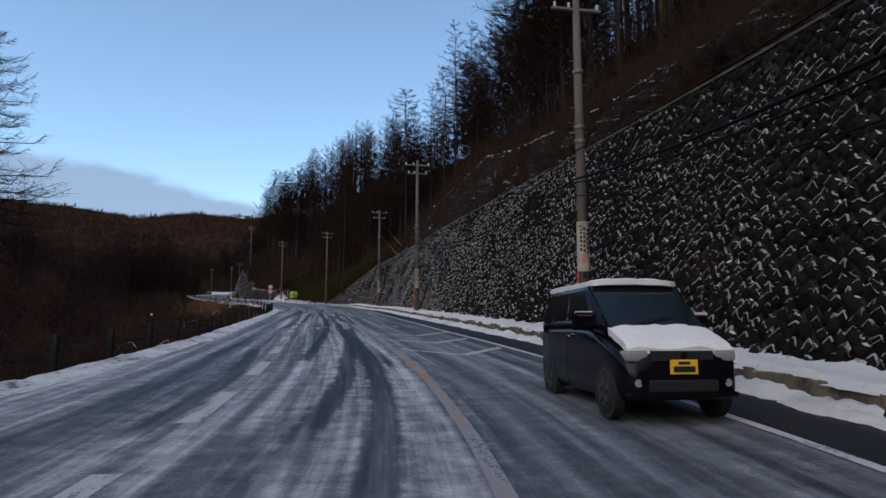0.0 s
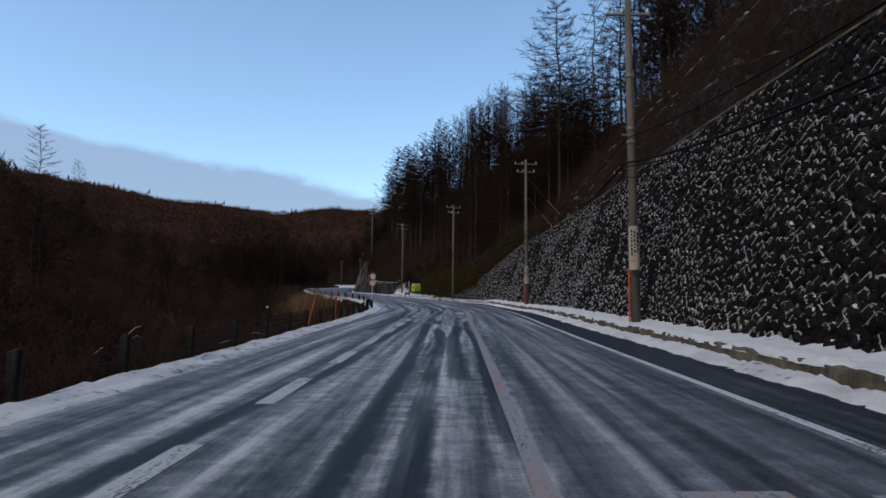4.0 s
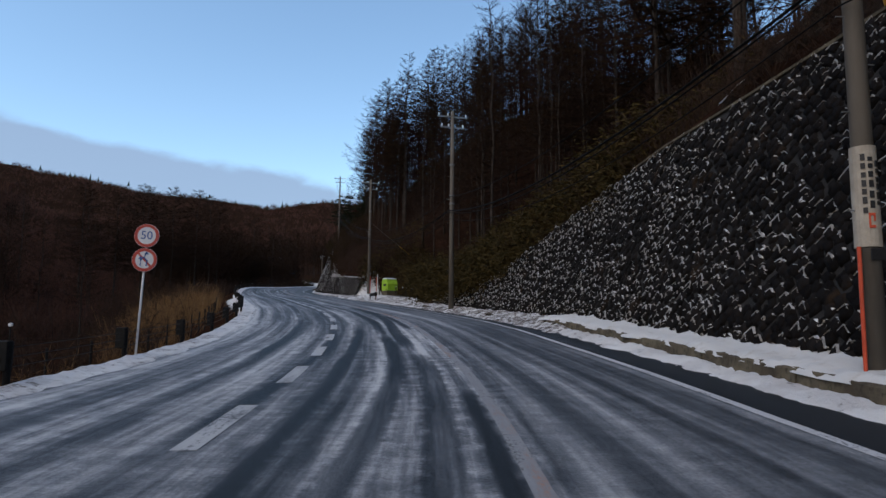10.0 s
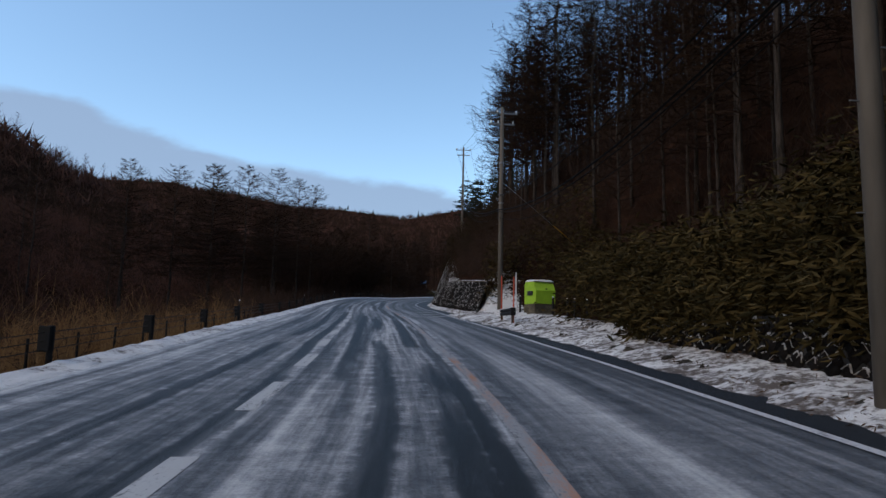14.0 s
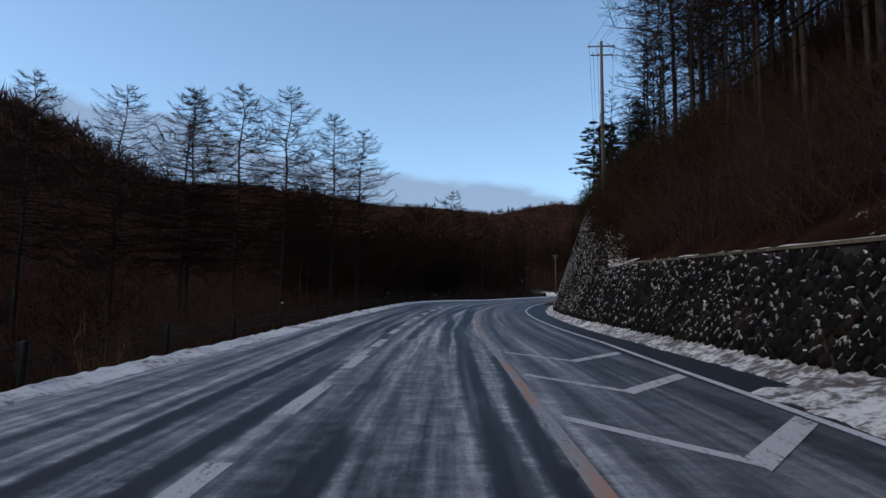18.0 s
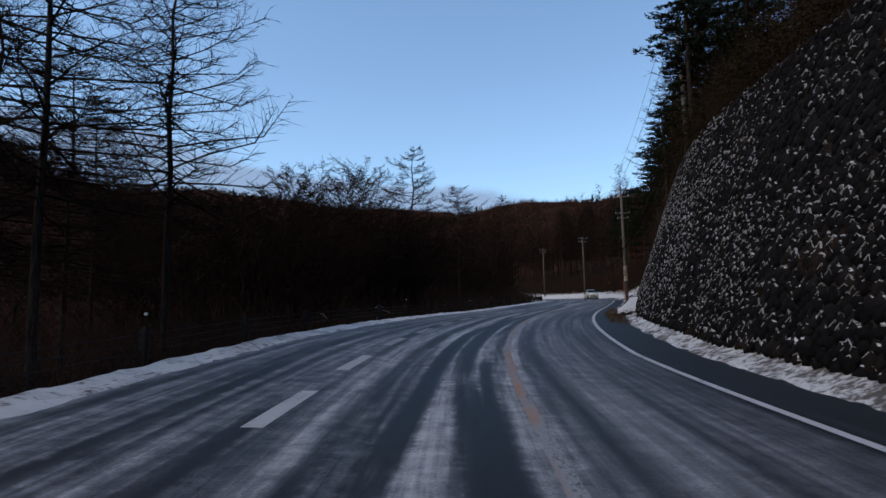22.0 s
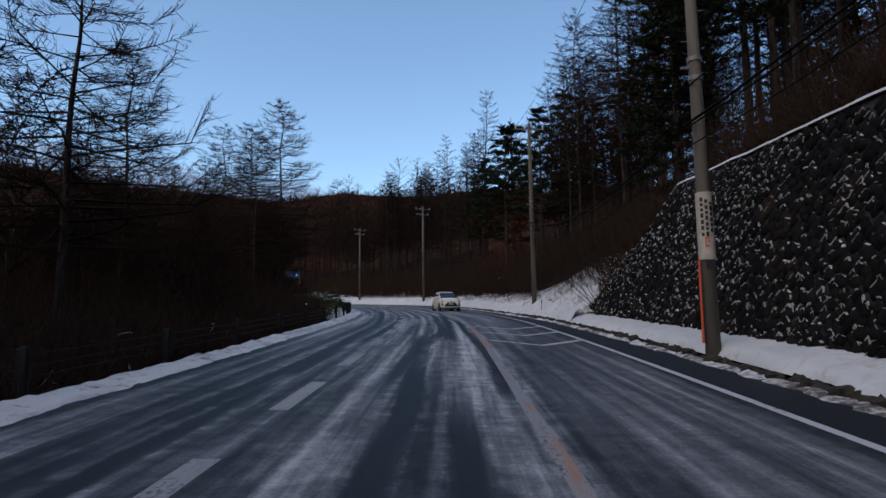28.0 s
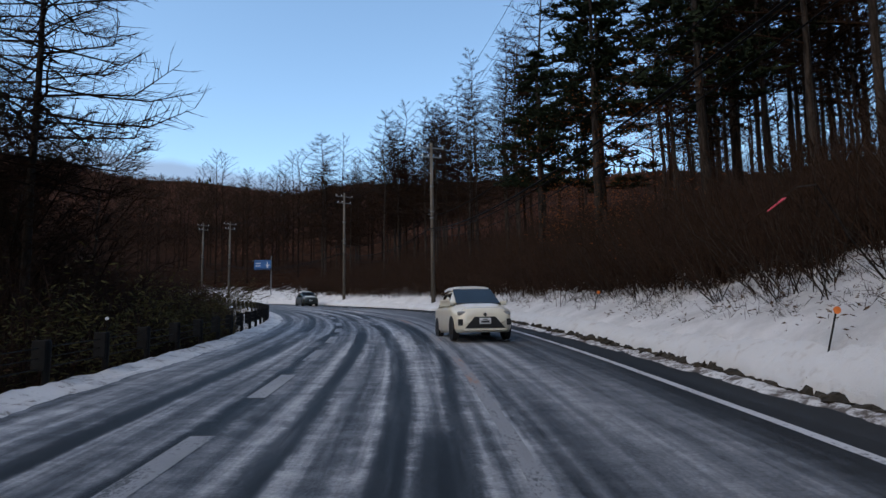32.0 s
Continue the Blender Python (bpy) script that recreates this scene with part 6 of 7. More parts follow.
for s, lat, foot, top in ((309.5, 5.9, .7, 12.6), (332, 6.2, .8, 12.2), (364, 6.5, .9, 12), (373, 7, 1, 12.5)):
    utility_pole(s, lat, foot, top, True, False)
    tops.append((s, lat, foot, top))
tops.sort()
for (s0, l0, f0, t0), (s1, l1, f1, t1) in zip(tops, tops[1:]):
    for i, (dx, z, r, sag) in enumerate(((-.9, -.15, .010, .7), (-.3, -.15, .010, .8), (.9, -.15, .010, .75), (-.6, -.85, .009, .8), (-.15, -5.6, .022, .9), (-.24, -6.5, .036, 1.0), (-.30, -6.62, .022, 1.12), (-.2, -7.0, .016, 1.2))):
        a, b = P(s0, l0 + dx, t0 + z), P(s1, l1 + dx, t1 + z)
        solo("overhead_cable", Geo().tube(sagging(a, b, sag), [r] * 15, 4, False), CABLE, "black overhead cable slung between poles" if z < -5 else "thin overhead wire between poles", "cable", "overhead lines")
# stay wires with yellow guards on the bank
for a, b in ((P(83.2, 6.45, 9.8), P(86.0, 9.45, 7.35)), (P(83.2, 6.45, 11.5), P(85.2, 9.95, 8.4)), (P(144.8, 6.9, 8.5), P(147.8, 12.4, float(ground_h(147.8, 12.4)[0])))):
    st = solo("stay_wire", Geo().tube([a, b], [.012, .012], 5), STEEL, "steel stay wire of a utility pole", "stay wire")
    q = b + (a - b).normalized() * 1.9
    part("guard", Geo().tube([b, q], [.035, .035], 8), plain("yellow_guard", (.55, .30, .03), (.45, .24, .03), 4.0, .5), st, "yellow plastic guard")


# ---- guard fence on the valley side ----
def guard_post(m, reflector, wide):
    ob = thing("guard_post", "black-brown steel guard post in the snow", "guard post", m, "guard fence posts")
    part("tube", Geo().tube([(0, 0, -.5), (0, 0, .74), (0, 0, .77)], [.06, .06, .045], 10), BLACKPAINT, ob, smooth=True)
    if wide:
        part("bracket", Geo().box(-.03, .19, -.1, .1, .28, .76, .02), BLACKPAINT, ob)
    else:
        part("bracket", Geo().box(-.03, .11, -.05, .05, .3, .74, .015), BLACKPAINT, ob)
    if reflector:
        part("stick", Geo().tube([(0, 0, .75), (0, 0, .98)], [.014, .014], 6), BLACKPAINT, ob)
        part("reflector", Geo().tube([(0, -.02, 1.02), (0, .02, 1.02)], [.03, .03], 12), SIGNWHITE, ob, "round white reflector")
    return ob


post_s = list(np.arange(-24, 76, 2.9)) + [85.2, 90.3, 95.5, 100.1, 104.1, 108.5, 113.1, 118.8, 124.5, 130.6, 136.7, 143.4, 150.2, 155.1, 159.4, 164.2] + list(np.arange(169, 272, 4.6)) + list(np.arange(273.5, 330, 2.1))
for i, s in enumerate(post_s):
    guard_post(at(s, float(keyed(LEFT_EDGE, s)) + (.1 if s < 75 else .05), -.02, 180), i % 5 == 0, 76 < s < 150 or s > 272)
for z in (.32, .48, .64):
    pts = [P(s, float(keyed(LEFT_EDGE, s)) - .02, z - .02) for s in post_s]
    solo("guard_cable", Geo().tube(pts, [.009] * len(pts), 5, False), BLACKPAINT, "dark steel guard cable between posts", "guard cable", "guard cables")
# lower back fence
for i, s in enumerate(np.arange(80, 152, 2.6)):
    l = float(keyed(LEFT_EDGE, s)) - 1.7
    e = thing("back_fence_post", "thin dark post of the lower fence", "fence post", at(s, l, float(ground_h(s, l)[0]) - .05), "lower fence posts")
    part("stake", Geo().tube([(0, 0, -.3), (0, 0, 1.15), (0, 0, 1.17)], [.035, .035, .02], 8), BLACKPAINT, e)
# arched pipe guard
e = thing("arch_guard", "black bent pipe guard at the road edge", "guard", at(79.1, -6.68, -.02))
arc = [Vector((0, -.62, -.4)), Vector((0, -.62, .35))] + [Vector((0, -.62 * math.cos(a), .45 + .42 * math.sin(a))) for a in np.linspace(0, math.pi, 11)] + [Vector((0, .62, .35)), Vector((0, .62, -.4))]
part("pipe", Geo().tube(arc, [.085] * len(arc), 12), BLACKPAINT, e, smooth=True)
part("snow_line", Geo().tube([p + Vector((0, 0, .075)) for p in arc[6:9]], [.03, .045, .03], 8), SNOW, e)

# red snow poles on the valley side
for s, lat in ((57.5, -6.6), (81.5, -9.4)):
    e = thing("snow_pole", "leaning red snow pole at the road edge", "snow pole", at(s, lat, -.5) @ pose(0, 0, 0, 4, 14 if s < 60 else 2, 0), "snow poles")
    part("rod", Geo().tube([(0, 0, -.3), (0, 0, 1.9)], [.03, .03], 8), REDPOLE, e)


# ---- road signs ----
def disc(r, y0, y1, z, seg=32):
    return Geo().tube([(0, y0, z), (0, y1, z)], [r, r], seg)


def ring(r0, r1, y, z, seg=40, thick=.006):
    g = Geo()
    rings = []
    for i in range(seg):
        a = 2 * math.pi * i / seg
        c, s_ = math.cos(a), math.sin(a)
        rings.append([(r0 * c, y, z + r0 * s_), (r1 * c, y, z + r1 * s_), (r1 * c, y - thick, z + r1 * s_), (r0 * c, y - thick, z + r0 * s_)])
    rings.append(rings[0])
    return g.loft(rings, False)


def lettering(words, size, m, parent, material):
    cu = bpy.data.curves.new("digits", "FONT")
    cu.body, cu.size, cu.align_x, cu.align_y, cu.extrude = words, size, "CENTER", "CENTER", .002
    cu.materials.append(material)
    ob = new("digits", cu)
    me = bpy.data.meshes.new_from_object(ob.evaluated_get(bpy.context.evaluated_depsgraph_get()))
    bpy.data.objects.remove(ob)
    me.materials.clear()
    me.materials.append(material)
    ob = new("digits", me)
    ob.parent = parent
    ob.matrix_basis = m
    return ob


e = thing("traffic_sign", "white post with a speed limit and a no-overtaking disc", "traffic sign", at(91.4, -6.78, .04, 4) @ pose(0, 0, 0, 0, 2.0, 0))
part("post", Geo().tube([(0, 0, -.4), (0, 0, 3.28)], [.027, .027], 12), SIGNWHITE, e, "white painted post", True)
for z, name in ((2.98, "speed_disc"), (2.36, "overtaking_disc")):
    d = part(name, disc(.30, -.035, -.05, z), SIGNWHITE, e)
    part("rim", ring(.22, .295, -.05, z), SIGNRED, d, "red ring")
    part("back_plate", disc(.302, -.033, -.020, z), STEEL, d)
    part("bracket", Geo().box(-.06, .06, -.035, .04, z - .03, z + .03, .004), STEEL, d)
    if name == "speed_disc":
        lettering("50", .30, pose(0, -.053, z, 90, 0, 0), d, SIGNBLUE)
    else:
        part("slash", Geo().box(-.24, .24, -.058, -.052, -.022, .022, 0, pose(0, 0, z, 0, 45, 0)), SIGNRED, d)
        for pts in (((-.09, -.15), (-.09, .0), (-.03, .06)), ((.05, -.15), (.07, -.02), (-.02, .06), (.03, .16))):
            part("arrow_shaft", Geo().tube([(x, -.056, z + y) for x, y in pts], [.02] * len(pts), 6), SIGNBLUE, d)
        for x, y in ((-.09, .05), (.04, .17)):
            part("arrow_head", Geo().add([(x - .055, -.054, z + y - .03), (x + .055, -.054, z + y - .03), (x, -.054, z + y + .05), (x - .055, -.06, z + y - .03), (x + .055, -.06, z + y - .03), (x, -.06, z + y + .05)], [(0, 2, 1), (3, 4, 5), (0, 1, 4, 3), (1, 2, 5, 4), (2, 0, 3, 5)]), SIGNBLUE, d)

e = thing("direction_board", "blue direction board with small white bars over the bend", "road sign", at(354, 7.6, 0.3, -42))
part("post", Geo().tube([(0, 0, -.5), (0, 0, 6.2)], [.08, .07], 12), STEEL, e)
part("arm", Geo().tube([(0, 0, 5.6), (-2.6, 0, 5.6)], [.05, .05], 8), STEEL, e)
b = part("board", Geo().box(-2.3, .0, -.14, -.10, 4.4, 5.7, .02), BOARDBLUE, e)
for x0, x1, z0, z1 in ((-.55, -.45, 4.6, 5.4), (-.8, -.2, 4.95, 5.03), (-2.1, -1.4, 5.2, 5.28), (-2.1, -1.5, 4.85, 4.93)):
    part("bar", Geo().box(x0, x1, -.152, -.142, z0, z1), SIGNWHITE, b)

# delineators on the snowy slope
for s, lat, hgt in ((260.4, 7.9, .75), (272.0, 5.68, .62), (284.5, 6.3, .62), (266.3, 5.62, .72)):
    e = thing("delineator", "thin stake with an orange reflector in the snow" if s > 270 else "thin dark stake in the snow", "delineator", at(s, lat, float(ground_h(s, lat)[0]) - .05) @ pose(0, 0, 0, 0, 16 if s > 270 else 2, 0), "delineators")
    part("stake", Geo().tube([(0, 0, -.2), (0, 0, hgt)], [.014, .014], 6), BLACKPAINT, e)
    if s > 270:
        part("reflector", disc(.055, -.03, -.012, hgt + .05, 16), ORANGEPLATE, e, "round orange reflector")
e = thing("marker_tape", "pink marker tape tied to saplings", "tape", at(269.6, 3.7, 2.4, 20))
part("twig", Geo().tube([(-.6, 0, -.3), (0, .1, .0), (.5, 0, .35)], [.006, .008, .006], 5), TWIG, e)
bent = Geo().tube([P(273.2, 7.6, float(ground_h(273.2, 7.6)[0]) - .1), P(272.6, 6.6, 2.3), P(271.2, 5.2, 2.9), P(269.9, 4.1, 2.65), P(269.6, 3.7, 2.42)], [.022, .018, .013, .009, .006], 6)
solo("leaning_sapling", bent, BARK, "thin bare sapling bent out over the road", "sapling", smooth=True)
part("strip", Geo().tube([(-.13, 0, -.07), (0, .02, .0), (.10, 0, .07), (.15, 0, .09)], [.006, .010, .014, .008], 5), PINKTAPE, e)

# ---- grit box, barrier and markers on the verge ----
e = thing("grit_box", "lime green grit box under snow on a concrete base", "grit box", at(139.0, 7.75, .72, 14))
part("base", Geo().box(-.60, .60, -.60, .55, -.7, .28, .02), KERB, e, "grey concrete base")
part("base_lip", Geo().box(-1.0, .70, -.80, -.5, -.7, -.18, .03), KERB, e)
prof = [(-.62, .30), (-.66, .95), (-.40, 1.42), (.42, 1.46), (.58, 1.30), (.58, .30)]
body = Geo().loft([[(x, y, z) for y, z in prof] for x in (-.56, -.53, .53, .56)])
b = part("bin", body, LIME, e, "lime green plastic bin")
part("lid_seam", Geo().box(-.57, .57, -.67, .59, .93, .965, .005), LIME, b)
part("lock", Geo().tube([(.05, -.655, 1.05), (.05, -.60, 1.05)], [.035, .035], 10), BLACKPLASTIC, b)
part("side_handle", Geo().box(-.64, -.55, -.35, .15, .74, .95, .02), BLACKPLASTIC, b)
lid = Geo().loft([[(x, -.50 + (.0), 1.44), (x, -.42, 1.50 + dz), (x, .40, 1.54 + dz), (x, .5, 1.44)] for x, dz in ((-.57, -.03), (-.45, .03), (0, .05), (.45, .03), (.57, -.03))])
part("snow_lid", lid, SNOW, e, "slab of snow")
for x in (-1.25, 1.15, 2.1, 2.55, 3.3):
    q = thing("verge_stake", "short dark stake beside the grit box", "stake", at(138.6 - x * 1.1, 7.5 + x * .42, float(ground_h(138.6 - x * 1.1, 7.5 + x * .42)[0])), "verge stakes")
    part("stake", Geo().tube([(0, 0, -.3), (0, 0, .85)], [.06, .055], 8), BLACKPAINT, q)
    part("snow_hat", Geo().tube([(0, 0, .85), (0, 0, .90)], [.05, .02], 8), SNOW, q)
for s, lat, hgt, m, lb in ((137.6, 5.45, 2.25, REDPOLE, "red snow pole beside the barrier"), (135.2, 5.5, 2.15, REDPOLE, "red snow pole beside the barrier"), (139.4, 6.6, 2.5, SIGNWHITE, "white snow pole on the verge")):
    q = thing("snow_pole", lb, "snow pole", at(s, lat, .1), "verge snow poles")
    part("rod", Geo().tube([(0, 0, -.3), (0, 0, hgt)], [.035, .03], 8), m, q)
    part("tip", Geo().tube([(0, 0, hgt), (0, 0, hgt + .05)], [.03, .01], 8), m, q)
e = thing("road_barrier", "short dark steel barrier on two rusty posts", "barrier", at(136.4, 5.45, .0))
part("beam", Geo().loft([[(-.03, y, .50), (-.09, y, .58), (-.03, y, .66), (-.09, y, .74), (-.03, y, .80), (.03, y, .80), (.03, y, .50)] for y in (-1.25, -.6, .6, 1.25)]), BLACKPAINT, e, "dark corrugated beam")
part("end_box", Geo().box(-.12, .10, -1.45, -1.2, .46, .82, .03), BLACKPAINT, e)
part("snow_line", Geo().box(-.05, .05, -1.3, 1.2, .80, .84, .015), SNOW, e)
for y in (-1.2, 1.1):
    part("leg", Geo().box(-.05, .05, y - .05, y + .05, -.4, .5, .01), plain("rusty_steel", (.06, .03, .02), (.10, .045, .025), 8.0, .8), e)

# fallen branches with snow lying along them, in the thicket below the road
br = random.Random(64)
for k in range(64):
    s = br.uniform(196, 285) if k < 44 else br.uniform(14, 60)
    lat = float(keyed(LEFT_EDGE, s)) - br.uniform(2.0, 6.5)
    base = P(s, lat, float(ground_h(s, lat)[0]) + br.uniform(.1, 1.5))
    way = Vector((br.uniform(-1, 1), br.uniform(-1, 1), br.uniform(-.1, .9))).normalized() * br.uniform(.3, .9)
    bow = Vector((br.uniform(-.12, .12), br.uniform(-.12, .12), br.uniform(.02, .16)))
    pts = [base, base + way * .35 + bow * .8, base + way * .7 + bow, base + way]
    e = solo("fallen_branch", Geo().tube(pts, [.012, .010, .008, .004], 6), BARK, "fallen bare branch with a line of snow", "branch", "snowy branches", smooth=True)
    part("snow_line", Geo().tube([q + Vector((0, 0, .010)) for q in pts], [.005, .010, .009, .003], 6), SNOW, e, smooth=True)

# leaf litter and twigs on the snow
DEADLEAF = plain("dead_leaf", (.05, .026, .014), (.10, .055, .028), 9.0, .8)
n = 900
rs = np.random.default_rng(77)
ss = np.concatenate([rs.uniform(98, 117, n // 4), rs.uniform(118, 150, n // 4), rs.uniform(209, 222, n // 4), rs.uniform(262, 300, n // 4)])
ll = np.concatenate([rs.uniform(4.9, 6.2, n // 4), rs.uniform(5.2, 7.2, n // 4), rs.uniform(5.0, 6.2, n // 4), rs.uniform(5.3, 7.0, n // 4)])
hh = np.interp(ll, [5, 5.6, 6.2, 7.2], [.05, .17, .35, .45]) + .03
so, lo = rs.uniform(257, 296, 900), 5.9 + rs.uniform(0, 1, 900) ** .8 * 7
st, lt = rs.uniform(257, 296, 900), 6.2 + rs.uniform(0, 1, 900) ** .8 * 4.5
sb, lb = rs.uniform(206, 224, 260), rs.uniform(4.75, 5.55, 260)
leaf_mass("wet_leaf_drift", spot(sb, lb, .03 + .04 * rs.uniform(0, 1, 260)), np.full(260, .16), 14, .11, DEADLEAF, "drift of wet brown leaves in the gutter", "leaves")
brush("snow_stubble", st, lt, rs.uniform(.12, .8, 900), 6, .6, TWIG, "dead stalks poking through the snow of the slope", .006)
leaf_mass("slope_litter", spot(so, lo, ground_h(so, lo) + .05), np.full(900, .2), 10, .12, DEADLEAF, "dead leaves and twigs on the snowy slope", "leaves")
leaf_mass("leaf_litter", spot(ss, ll, hh), np.full(len(ss), .12), 3, .10, DEADLEAF, "dead brown leaves on the snow", "leaves")


# ---- cars ----
def wheel(parent, x, y, r, w, side):
    t = part("wheel", Geo().tube([(x - w / 2, y, r), (x - w / 2 + .02, y, r), (x + w / 2 - .02, y, r), (x + w / 2, y, r)], [r - .03, r, r, r - .03], 24), RUBBER, parent, "black tyre", True)
    o = side * (w / 2 + .002)
    part("rim", Geo().tube([(x + o - side * .03, y, r), (x + o, y, r)], [r * .62, r * .60], 20), DARKRIM, t)
    for i in range(5):
        a = i * 2 * math.pi / 5
        part("spoke", Geo().box(-.012, .012, -.03, .03, .05, r * .58, .004, Matrix.Translation((x + o + side * .008, y, r)) @ Matrix.Rotation(a, 4, "X")), DARKRIM, t)
    return t


def loft_body(stations, seg=18):
    """Body from cross sections (y, half width low, half width high, bottom, shoulder, top): rounded hoops."""
    g = Geo()
    rings = []
    for y, wl, wh, z0, zs, z1 in stations:
        h = [(-wl * .92, z0), (-wl, z0 + .12), (-wl, zs - .12), (-wl * .985, zs), (-wh, z1 - .10), (-wh * .86, z1 - .02), (-wh * .45, z1), (0, z1 + .006)]
        h = h + [(-x, z) for x, z in h[-2::-1]]
        rings.append([(x, y, z) for x, z in h])
    return g.loft(rings)


def van(m):
    """A boxy small van, front towards -y, snow on roof and bonnet."""
    ob = thing("van", "black-purple small van with snow on roof and bonnet, driving lane", "van", m)
    w = .72
    lower = [(-1.70, .52, .44, .30, .52, .60), (-1.68, .62, .54, .23, .58, .70), (-1.60, .68, .60, .20, .68, .79), (-1.40, .715, .64, .20, .80, .87), (-1.10, w, .67, .20, .90, .97), (-.92, w, .69, .20, .95, 1.04), (-.70, w, .71, .20, .97, 1.08), (0, w, .71, .20, .96, 1.10), (1.2, w, .71, .20, .96, 1.10), (1.60, .71, .69, .24, .96, 1.10), (1.68, .68, .66, .34, .9, 1.06)]
    body = part("body", loft_body(lower), VANPAINT, ob, "black-purple body", True)
    cab = [(-1.06, .68, .65, .94, .99, 1.03), (-.74, .71, .655, 1.0, 1.12, 1.30), (-.34, .712, .645, 1.02, 1.2, 1.59), (-.1, .712, .635, 1.02, 1.2, 1.645), (.8, .712, .635, 1.02, 1.2, 1.645), (1.4, .705, .625, 1.02, 1.2, 1.62), (1.62, .69, .61, 1.02, 1.16, 1.52), (1.67, .67, .59, 1.02, 1.12, 1.40)]
    part("cabin", loft_body(cab), VANPAINT, ob, "black-purple cabin", True)
    part("windscreen", Geo().add([(-.62, -1.10, 1.02), (.62, -1.10, 1.02), (.60, -.375, 1.60), (-.60, -.375, 1.60), (-.62, -1.06, 1.0), (.62, -1.06, 1.0), (.60, -.33, 1.57), (-.60, -.33, 1.57)],
         [(0, 1, 2, 3), (4, 7, 6, 5), (0, 4, 5, 1), (1, 5, 6, 2), (2, 6, 7, 3), (3, 7, 4, 0)]), GLASS, ob, "dark windscreen")
    for sx in (-1, 1):
        for y0, y1, y2, y3 in ((-.62, -.30, .28, .28), (.36, .36, .98, .98), (1.06, 1.06, 1.46, 1.38)):
            a = [(sx * .712, y0, 1.13), (sx * .712, y2, 1.13), (sx * .650, y3, 1.54), (sx * .650, y1, 1.54)]
            part("side_window", Geo().add(a + [(x - sx * .03, y, z) for x, y, z in a], [(0, 1, 2, 3), (7, 6, 5, 4), (0, 4, 5, 1), (1, 5, 6, 2), (2, 6, 7, 3), (3, 7, 4, 0)]), GLASS, ob)
        mir = part("mirror", Geo().box(sx * .70, sx * .90, -.70, -.60, 1.04, 1.20, .035), VANPAINT, ob)
        part("snow_cap", Geo().box(sx * .71, sx * .89, -.70, -.60, 1.20, 1.235, .012), SNOW, mir)
        part("door_handle", Geo().box(sx * .715, sx * .745, .05, .22, .92, .95, .008), CHROME, ob)
        part("door_gap", Geo().box(sx * .716, sx * .7235, .31, .325, .28, 1.0), BLACKPLASTIC, ob)
        lampg = [[(sx * x, y, z) for x, y, z in r] for r in (((.40, -1.675, .70), (.42, -1.655, .84), (.44, -1.63, .86)), ((.56, -1.67, .69), (.58, -1.62, .87), (.59, -1.58, .89)), ((.69, -1.60, .71), (.695, -1.50, .90), (.68, -1.45, .91)))]
        part("headlamp", Geo().box(min(sx * .40, sx * .67), max(sx * .40, sx * .67), -1.675, -1.45, .64, .775, .045), LAMPGLASS, ob, "clear headlamp")
        part("fog_lamp", Geo().tube([(sx * .54, -1.70, .40), (sx * .54, -1.66, .40)], [.045, .05], 12), LAMPGLASS, ob)
        for y in (-1.13, 1.17):
            wheel(ob, sx * .66, y, .275, .16, sx)
            part("wheel_arch", Geo().tube([(sx * .60, y, .28), (sx * .726, y, .28)], [.33, .33], 24), BLACKPLASTIC, ob)
        part("wiper", Geo().tube([(sx * .05 - .2, -1.03, 1.10), (sx * .05 + .25, -.93, 1.20)], [.008, .006], 5), BLACKPLASTIC, ob)
    part("grille", Geo().box(-.37, .37, -1.705, -1.60, .66, .765, .012), BLACKPLASTIC, ob)
    part("grille_bar", Geo().box(-.36, .36, -1.714, -1.69, .655, .668, .003), CHROME, ob)
    part("badge", Geo().tube([(0, -1.72, .715), (0, -1.70, .715)], [.045, .05], 16), CHROME, ob)
    part("air_intake", Geo().box(-.42, .42, -1.705, -1.6, .30, .44, .02), BLACKPLASTIC, ob)
    part("bumper", Geo().box(-.66, .66, -1.71, -1.60, .24, .30, .02), VANPAINT, ob)
    p = part("number_plate", Geo().box(-.165, .165, -1.722, -1.70, .50, .665, .006), YELLOWPLATE, ob, "yellow plate with blank dark bars")
    part("bar", Geo().box(-.13, .13, -1.727, -1.7215, .525, .59), BLACKPLASTIC, p)
    part("bar", Geo().box(-.07, .07, -1.727, -1.7215, .612, .642), BLACKPLASTIC, p)
    r = random.Random(3)
    grid = [[(x, y, .845 + (y + 1.66) * .36 - .07 * max(0, abs(x) / .66 - .7) - (.05 if y < -1.6 else 0) + .02 * math.sin(x * 9) * (y < -1.6) + r.uniform(-.008, .008)) for x in np.linspace(-.64, .64, 11)] for y in np.linspace(-1.655, -1.02, 9)]
    top = [[(x, y, z - .17) for x, y, z in row] for row in grid]
    g = Geo().sheet(grid)
    rim = grid[0] + [q[-1] for q in grid[1:]] + grid[-1][::-1][1:] + [q[0] for q in grid[::-1]][1:-1]
    low = [(x * .99, y + .015, z - .09) for x, y, z in rim]
    g.loft([low, rim], False)
    part("bonnet_snow", g, CARSNOW, ob, "thick snow on the bonnet", True)
    grid = [[(x, y, 1.66 + .055 * (1 - (abs(x) / .6) ** 4) * (1 if -.40 < y < 1.5 else .4) + r.uniform(-.008, .008)) for x in np.linspace(-.57, .57, 11)] for y in np.linspace(-.46 , 1.56, 14)]
    g = Geo().sheet(grid)
    rim = grid[0] + [q[-1] for q in grid[1:]] + grid[-1][::-1][1:] + [q[0] for q in grid[::-1]][1:-1]
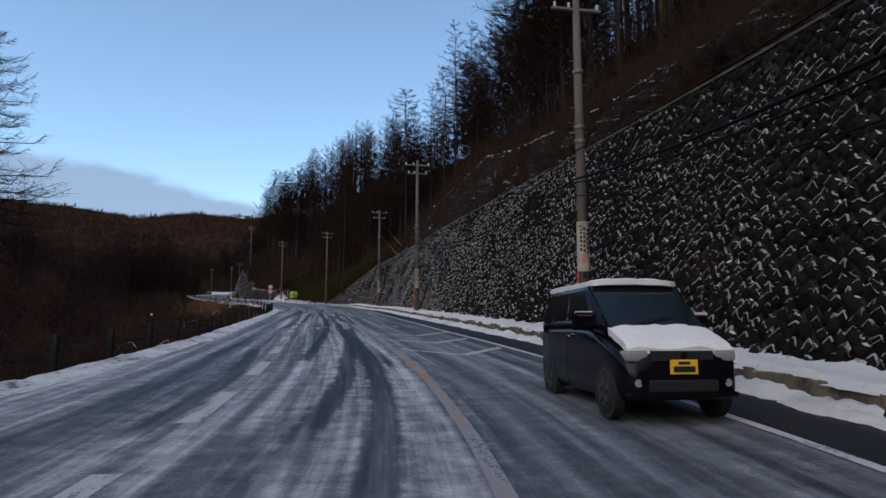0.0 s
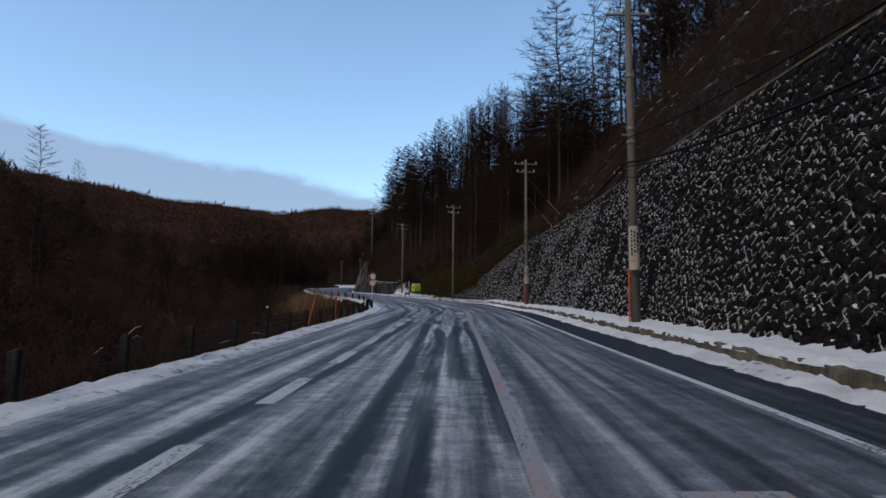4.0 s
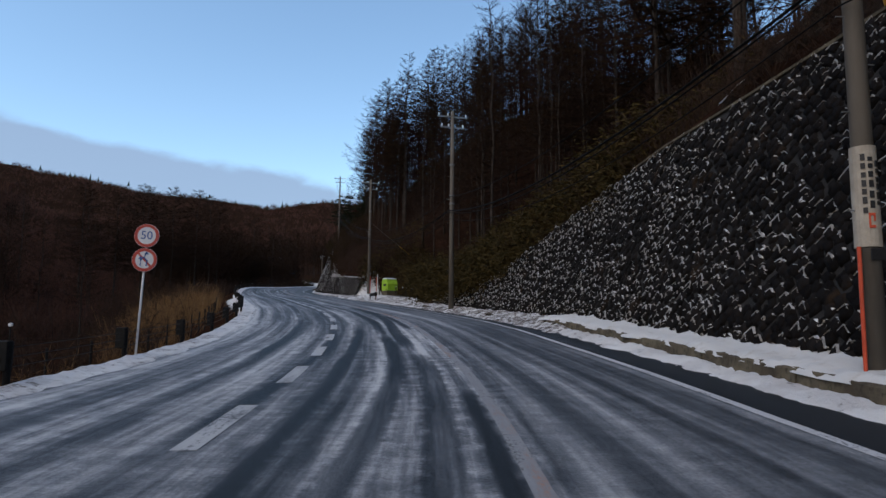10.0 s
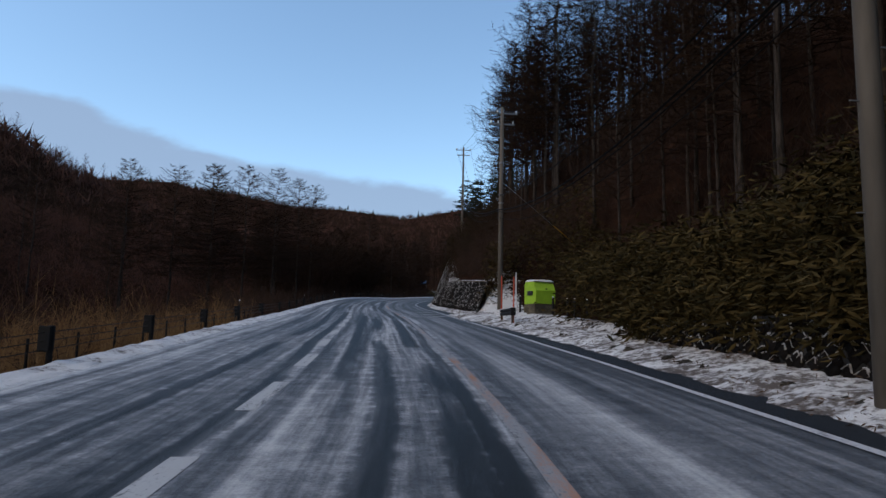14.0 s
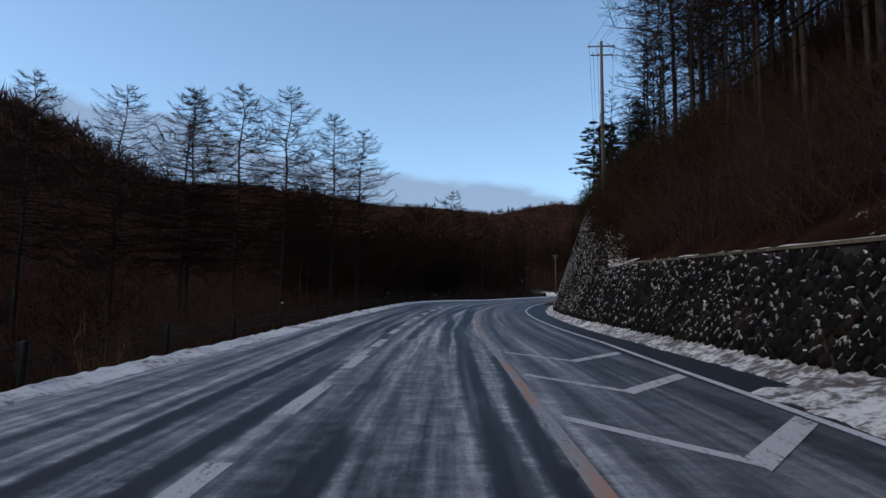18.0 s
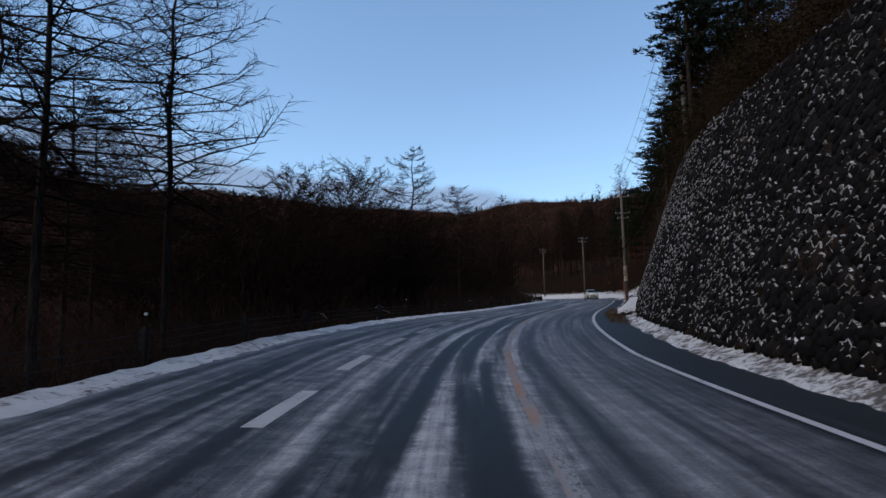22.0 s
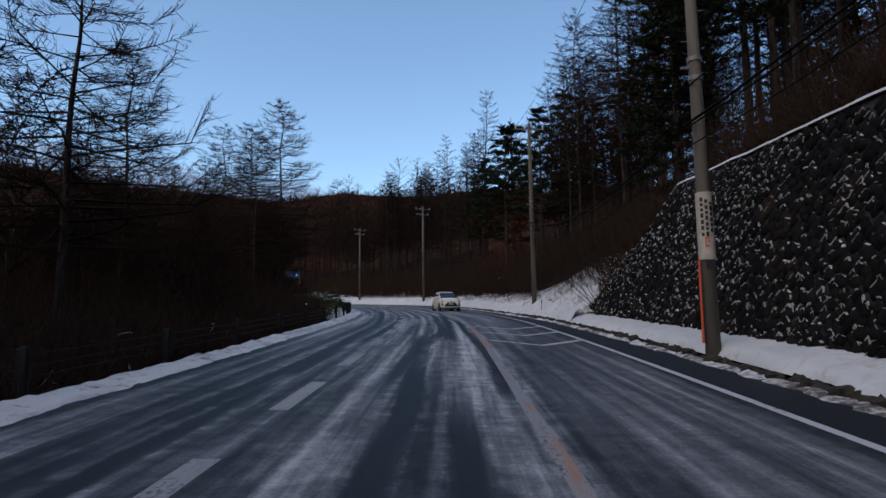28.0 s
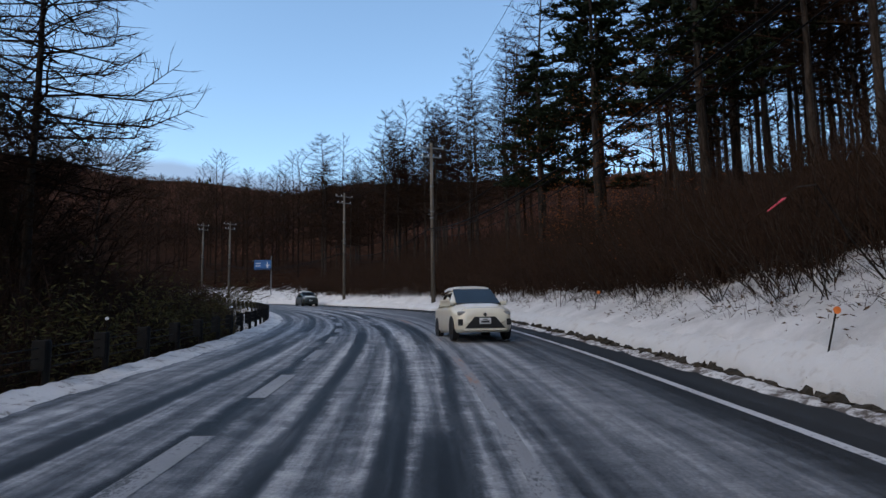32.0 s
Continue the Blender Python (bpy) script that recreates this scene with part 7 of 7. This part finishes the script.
    g.loft([[(x, y, z - .07) for x, y, z in rim], rim], False)
    part("roof_snow", g, CARSNOW, ob, "slab of snow on the roof", True)
    return ob


def hatchback(m, paint, label, name, plate):
    ob = thing(name, label, "car", m)
    lower = [(-1.97, .52, .50, .34, .55, .66), (-1.93, .70, .62, .22, .66, .80), (-1.75, .80, .70, .19, .78, .90), (-1.3, .845, .76, .18, .86, .98), (-.85, .845, .78, .18, .90, 1.02), (0, .845, .78, .18, .90, 1.02), (1.2, .845, .78, .18, .92, 1.04), (1.75, .82, .76, .24, .92, 1.05), (1.95, .74, .68, .36, .86, .98)]
    part("body", loft_body(lower), paint, ob, "", True)
    cab = [(-1.02, .72, .64, .94, .97, 1.02), (-.62, .76, .62, .96, 1.08, 1.28), (-.18, .765, .58, .96, 1.12, 1.485), (.3, .765, .58, .96, 1.12, 1.51), (1.1, .76, .57, .96, 1.12, 1.48), (1.6, .74, .56, .96, 1.1, 1.36), (1.88, .70, .58, .96, 1.04, 1.10)]
    part("cabin", loft_body(cab), paint, ob, "", True)
    part("windscreen", Geo().add([(-.66, -1.16, 1.03), (.66, -1.16, 1.03), (.58, -.26, 1.50), (-.58, -.26, 1.50), (-.66, -1.10, .99), (.66, -1.10, .99), (.58, -.20, 1.46), (-.58, -.20, 1.46)],
         [(0, 1, 2, 3), (4, 7, 6, 5), (0, 4, 5, 1), (1, 5, 6, 2), (2, 6, 7, 3), (3, 7, 4, 0)]), GLASS, ob, "dark windscreen")
    for sx in (-1, 1):
        for y0, y1, y2, y3 in ((-.60, -.12, .38, .38), (.46, .46, 1.25, 1.0)):
            a = [(sx * .772, y0, 1.04), (sx * .772, y2, 1.04), (sx * .605, y3, 1.39), (sx * .605, y1, 1.39)]
            part("side_window", Geo().add(a + [(x - sx * .03, y, z) for x, y, z in a], [(0, 1, 2, 3), (7, 6, 5, 4), (0, 4, 5, 1), (1, 5, 6, 2), (2, 6, 7, 3), (3, 7, 4, 0)]), GLASS, ob)
        part("mirror", Geo().box(sx * .80, sx * 1.0, -.66, -.54, .98, 1.12, .04), paint, ob)
        part("headlamp", Geo().box(min(sx * .48, sx * .76), max(sx * .48, sx * .76), -1.93, -1.62, .66, .78, .04, pose(0, 0, 0, 0, 0, 0)), LAMPGLASS, ob, "slanted headlamp")
        part("fog_recess", Geo().box(min(sx * .62, sx * .76), max(sx * .62, sx * .76), -1.95, -1.84, .38, .56, .02), BLACKPLASTIC, ob)
        for y in (-1.25, 1.28):
            wheel(ob, sx * .755, y, .30, .18, sx)
            part("wheel_arch", Geo().tube([(sx * .70, y, .31), (sx * .849, y, .31)], [.355, .355], 24), BLACKPLASTIC, ob)
    gr = [(-.30, .62), (.30, .62), (.58, .30), (-.58, .30)]
    part("grille", Geo().loft([[(x, -1.96, z) for x, z in gr], [(x, -1.985, z) for x, z in gr]]), BLACKPLASTIC, ob, "wide black lower grille")
    part("chrome_strip", Geo().box(-.60, .60, -2.0, -1.95, .24, .285, .01), paint, ob)
    part("badge", Geo().tube([(0, -1.985, .68), (0, -1.96, .68)], [.05, .055], 16), CHROME, ob)
    p = part("number_plate", Geo().box(-.165, .165, -2.0, -1.98, .42, .585, .006), SIGNWHITE, ob, "white plate with blank dark bars")
    part("bar", Geo().box(-.12, .12, -2.005, -1.9995, .45, .51), BLACKPLASTIC, p)
    part("bar", Geo().box(-.07, .07, -2.005, -1.9995, .53, .56), BLACKPLASTIC, p)
    r = random.Random(8)
    for nm, y0, y1, f, wd in (("bonnet_snow", -1.82, -1.10, lambda y: .83 + (y + 1.86) * .205, .64), ("roof_snow", -.12, 1.25, lambda y: 1.535 + .04 * math.sin((y + .16) * 2.0), .58)):
        grid = [[(x, y, f(y) + .05 * (1 - (abs(x) / wd) ** 4) + r.uniform(-.008, .008)) for x in np.linspace(-wd, wd, 9)] for y in np.linspace(y0, y1, 9)]
        g = Geo().sheet(grid)
        rim = grid[0] + [q[-1] for q in grid[1:]] + grid[-1][::-1][1:] + [q[0] for q in grid[::-1]][1:-1]
        g.loft([[(x, y, z - .07) for x, y, z in rim], rim], False)
        part(nm, g, CARSNOW, ob, "snow lying on the car", True)
    return ob


van(at(8.9, 3.10, .0, 0.5))
hatchback(at(283.0, 1.82, .0, 4.0), CREAM, "cream white hatchback with snow on bonnet and roof", "hatchback", True)
hatchback(at(335, 3.2, .0, -8.0), DARKCAR, "dark car far off on the bend", "distant_car", True)
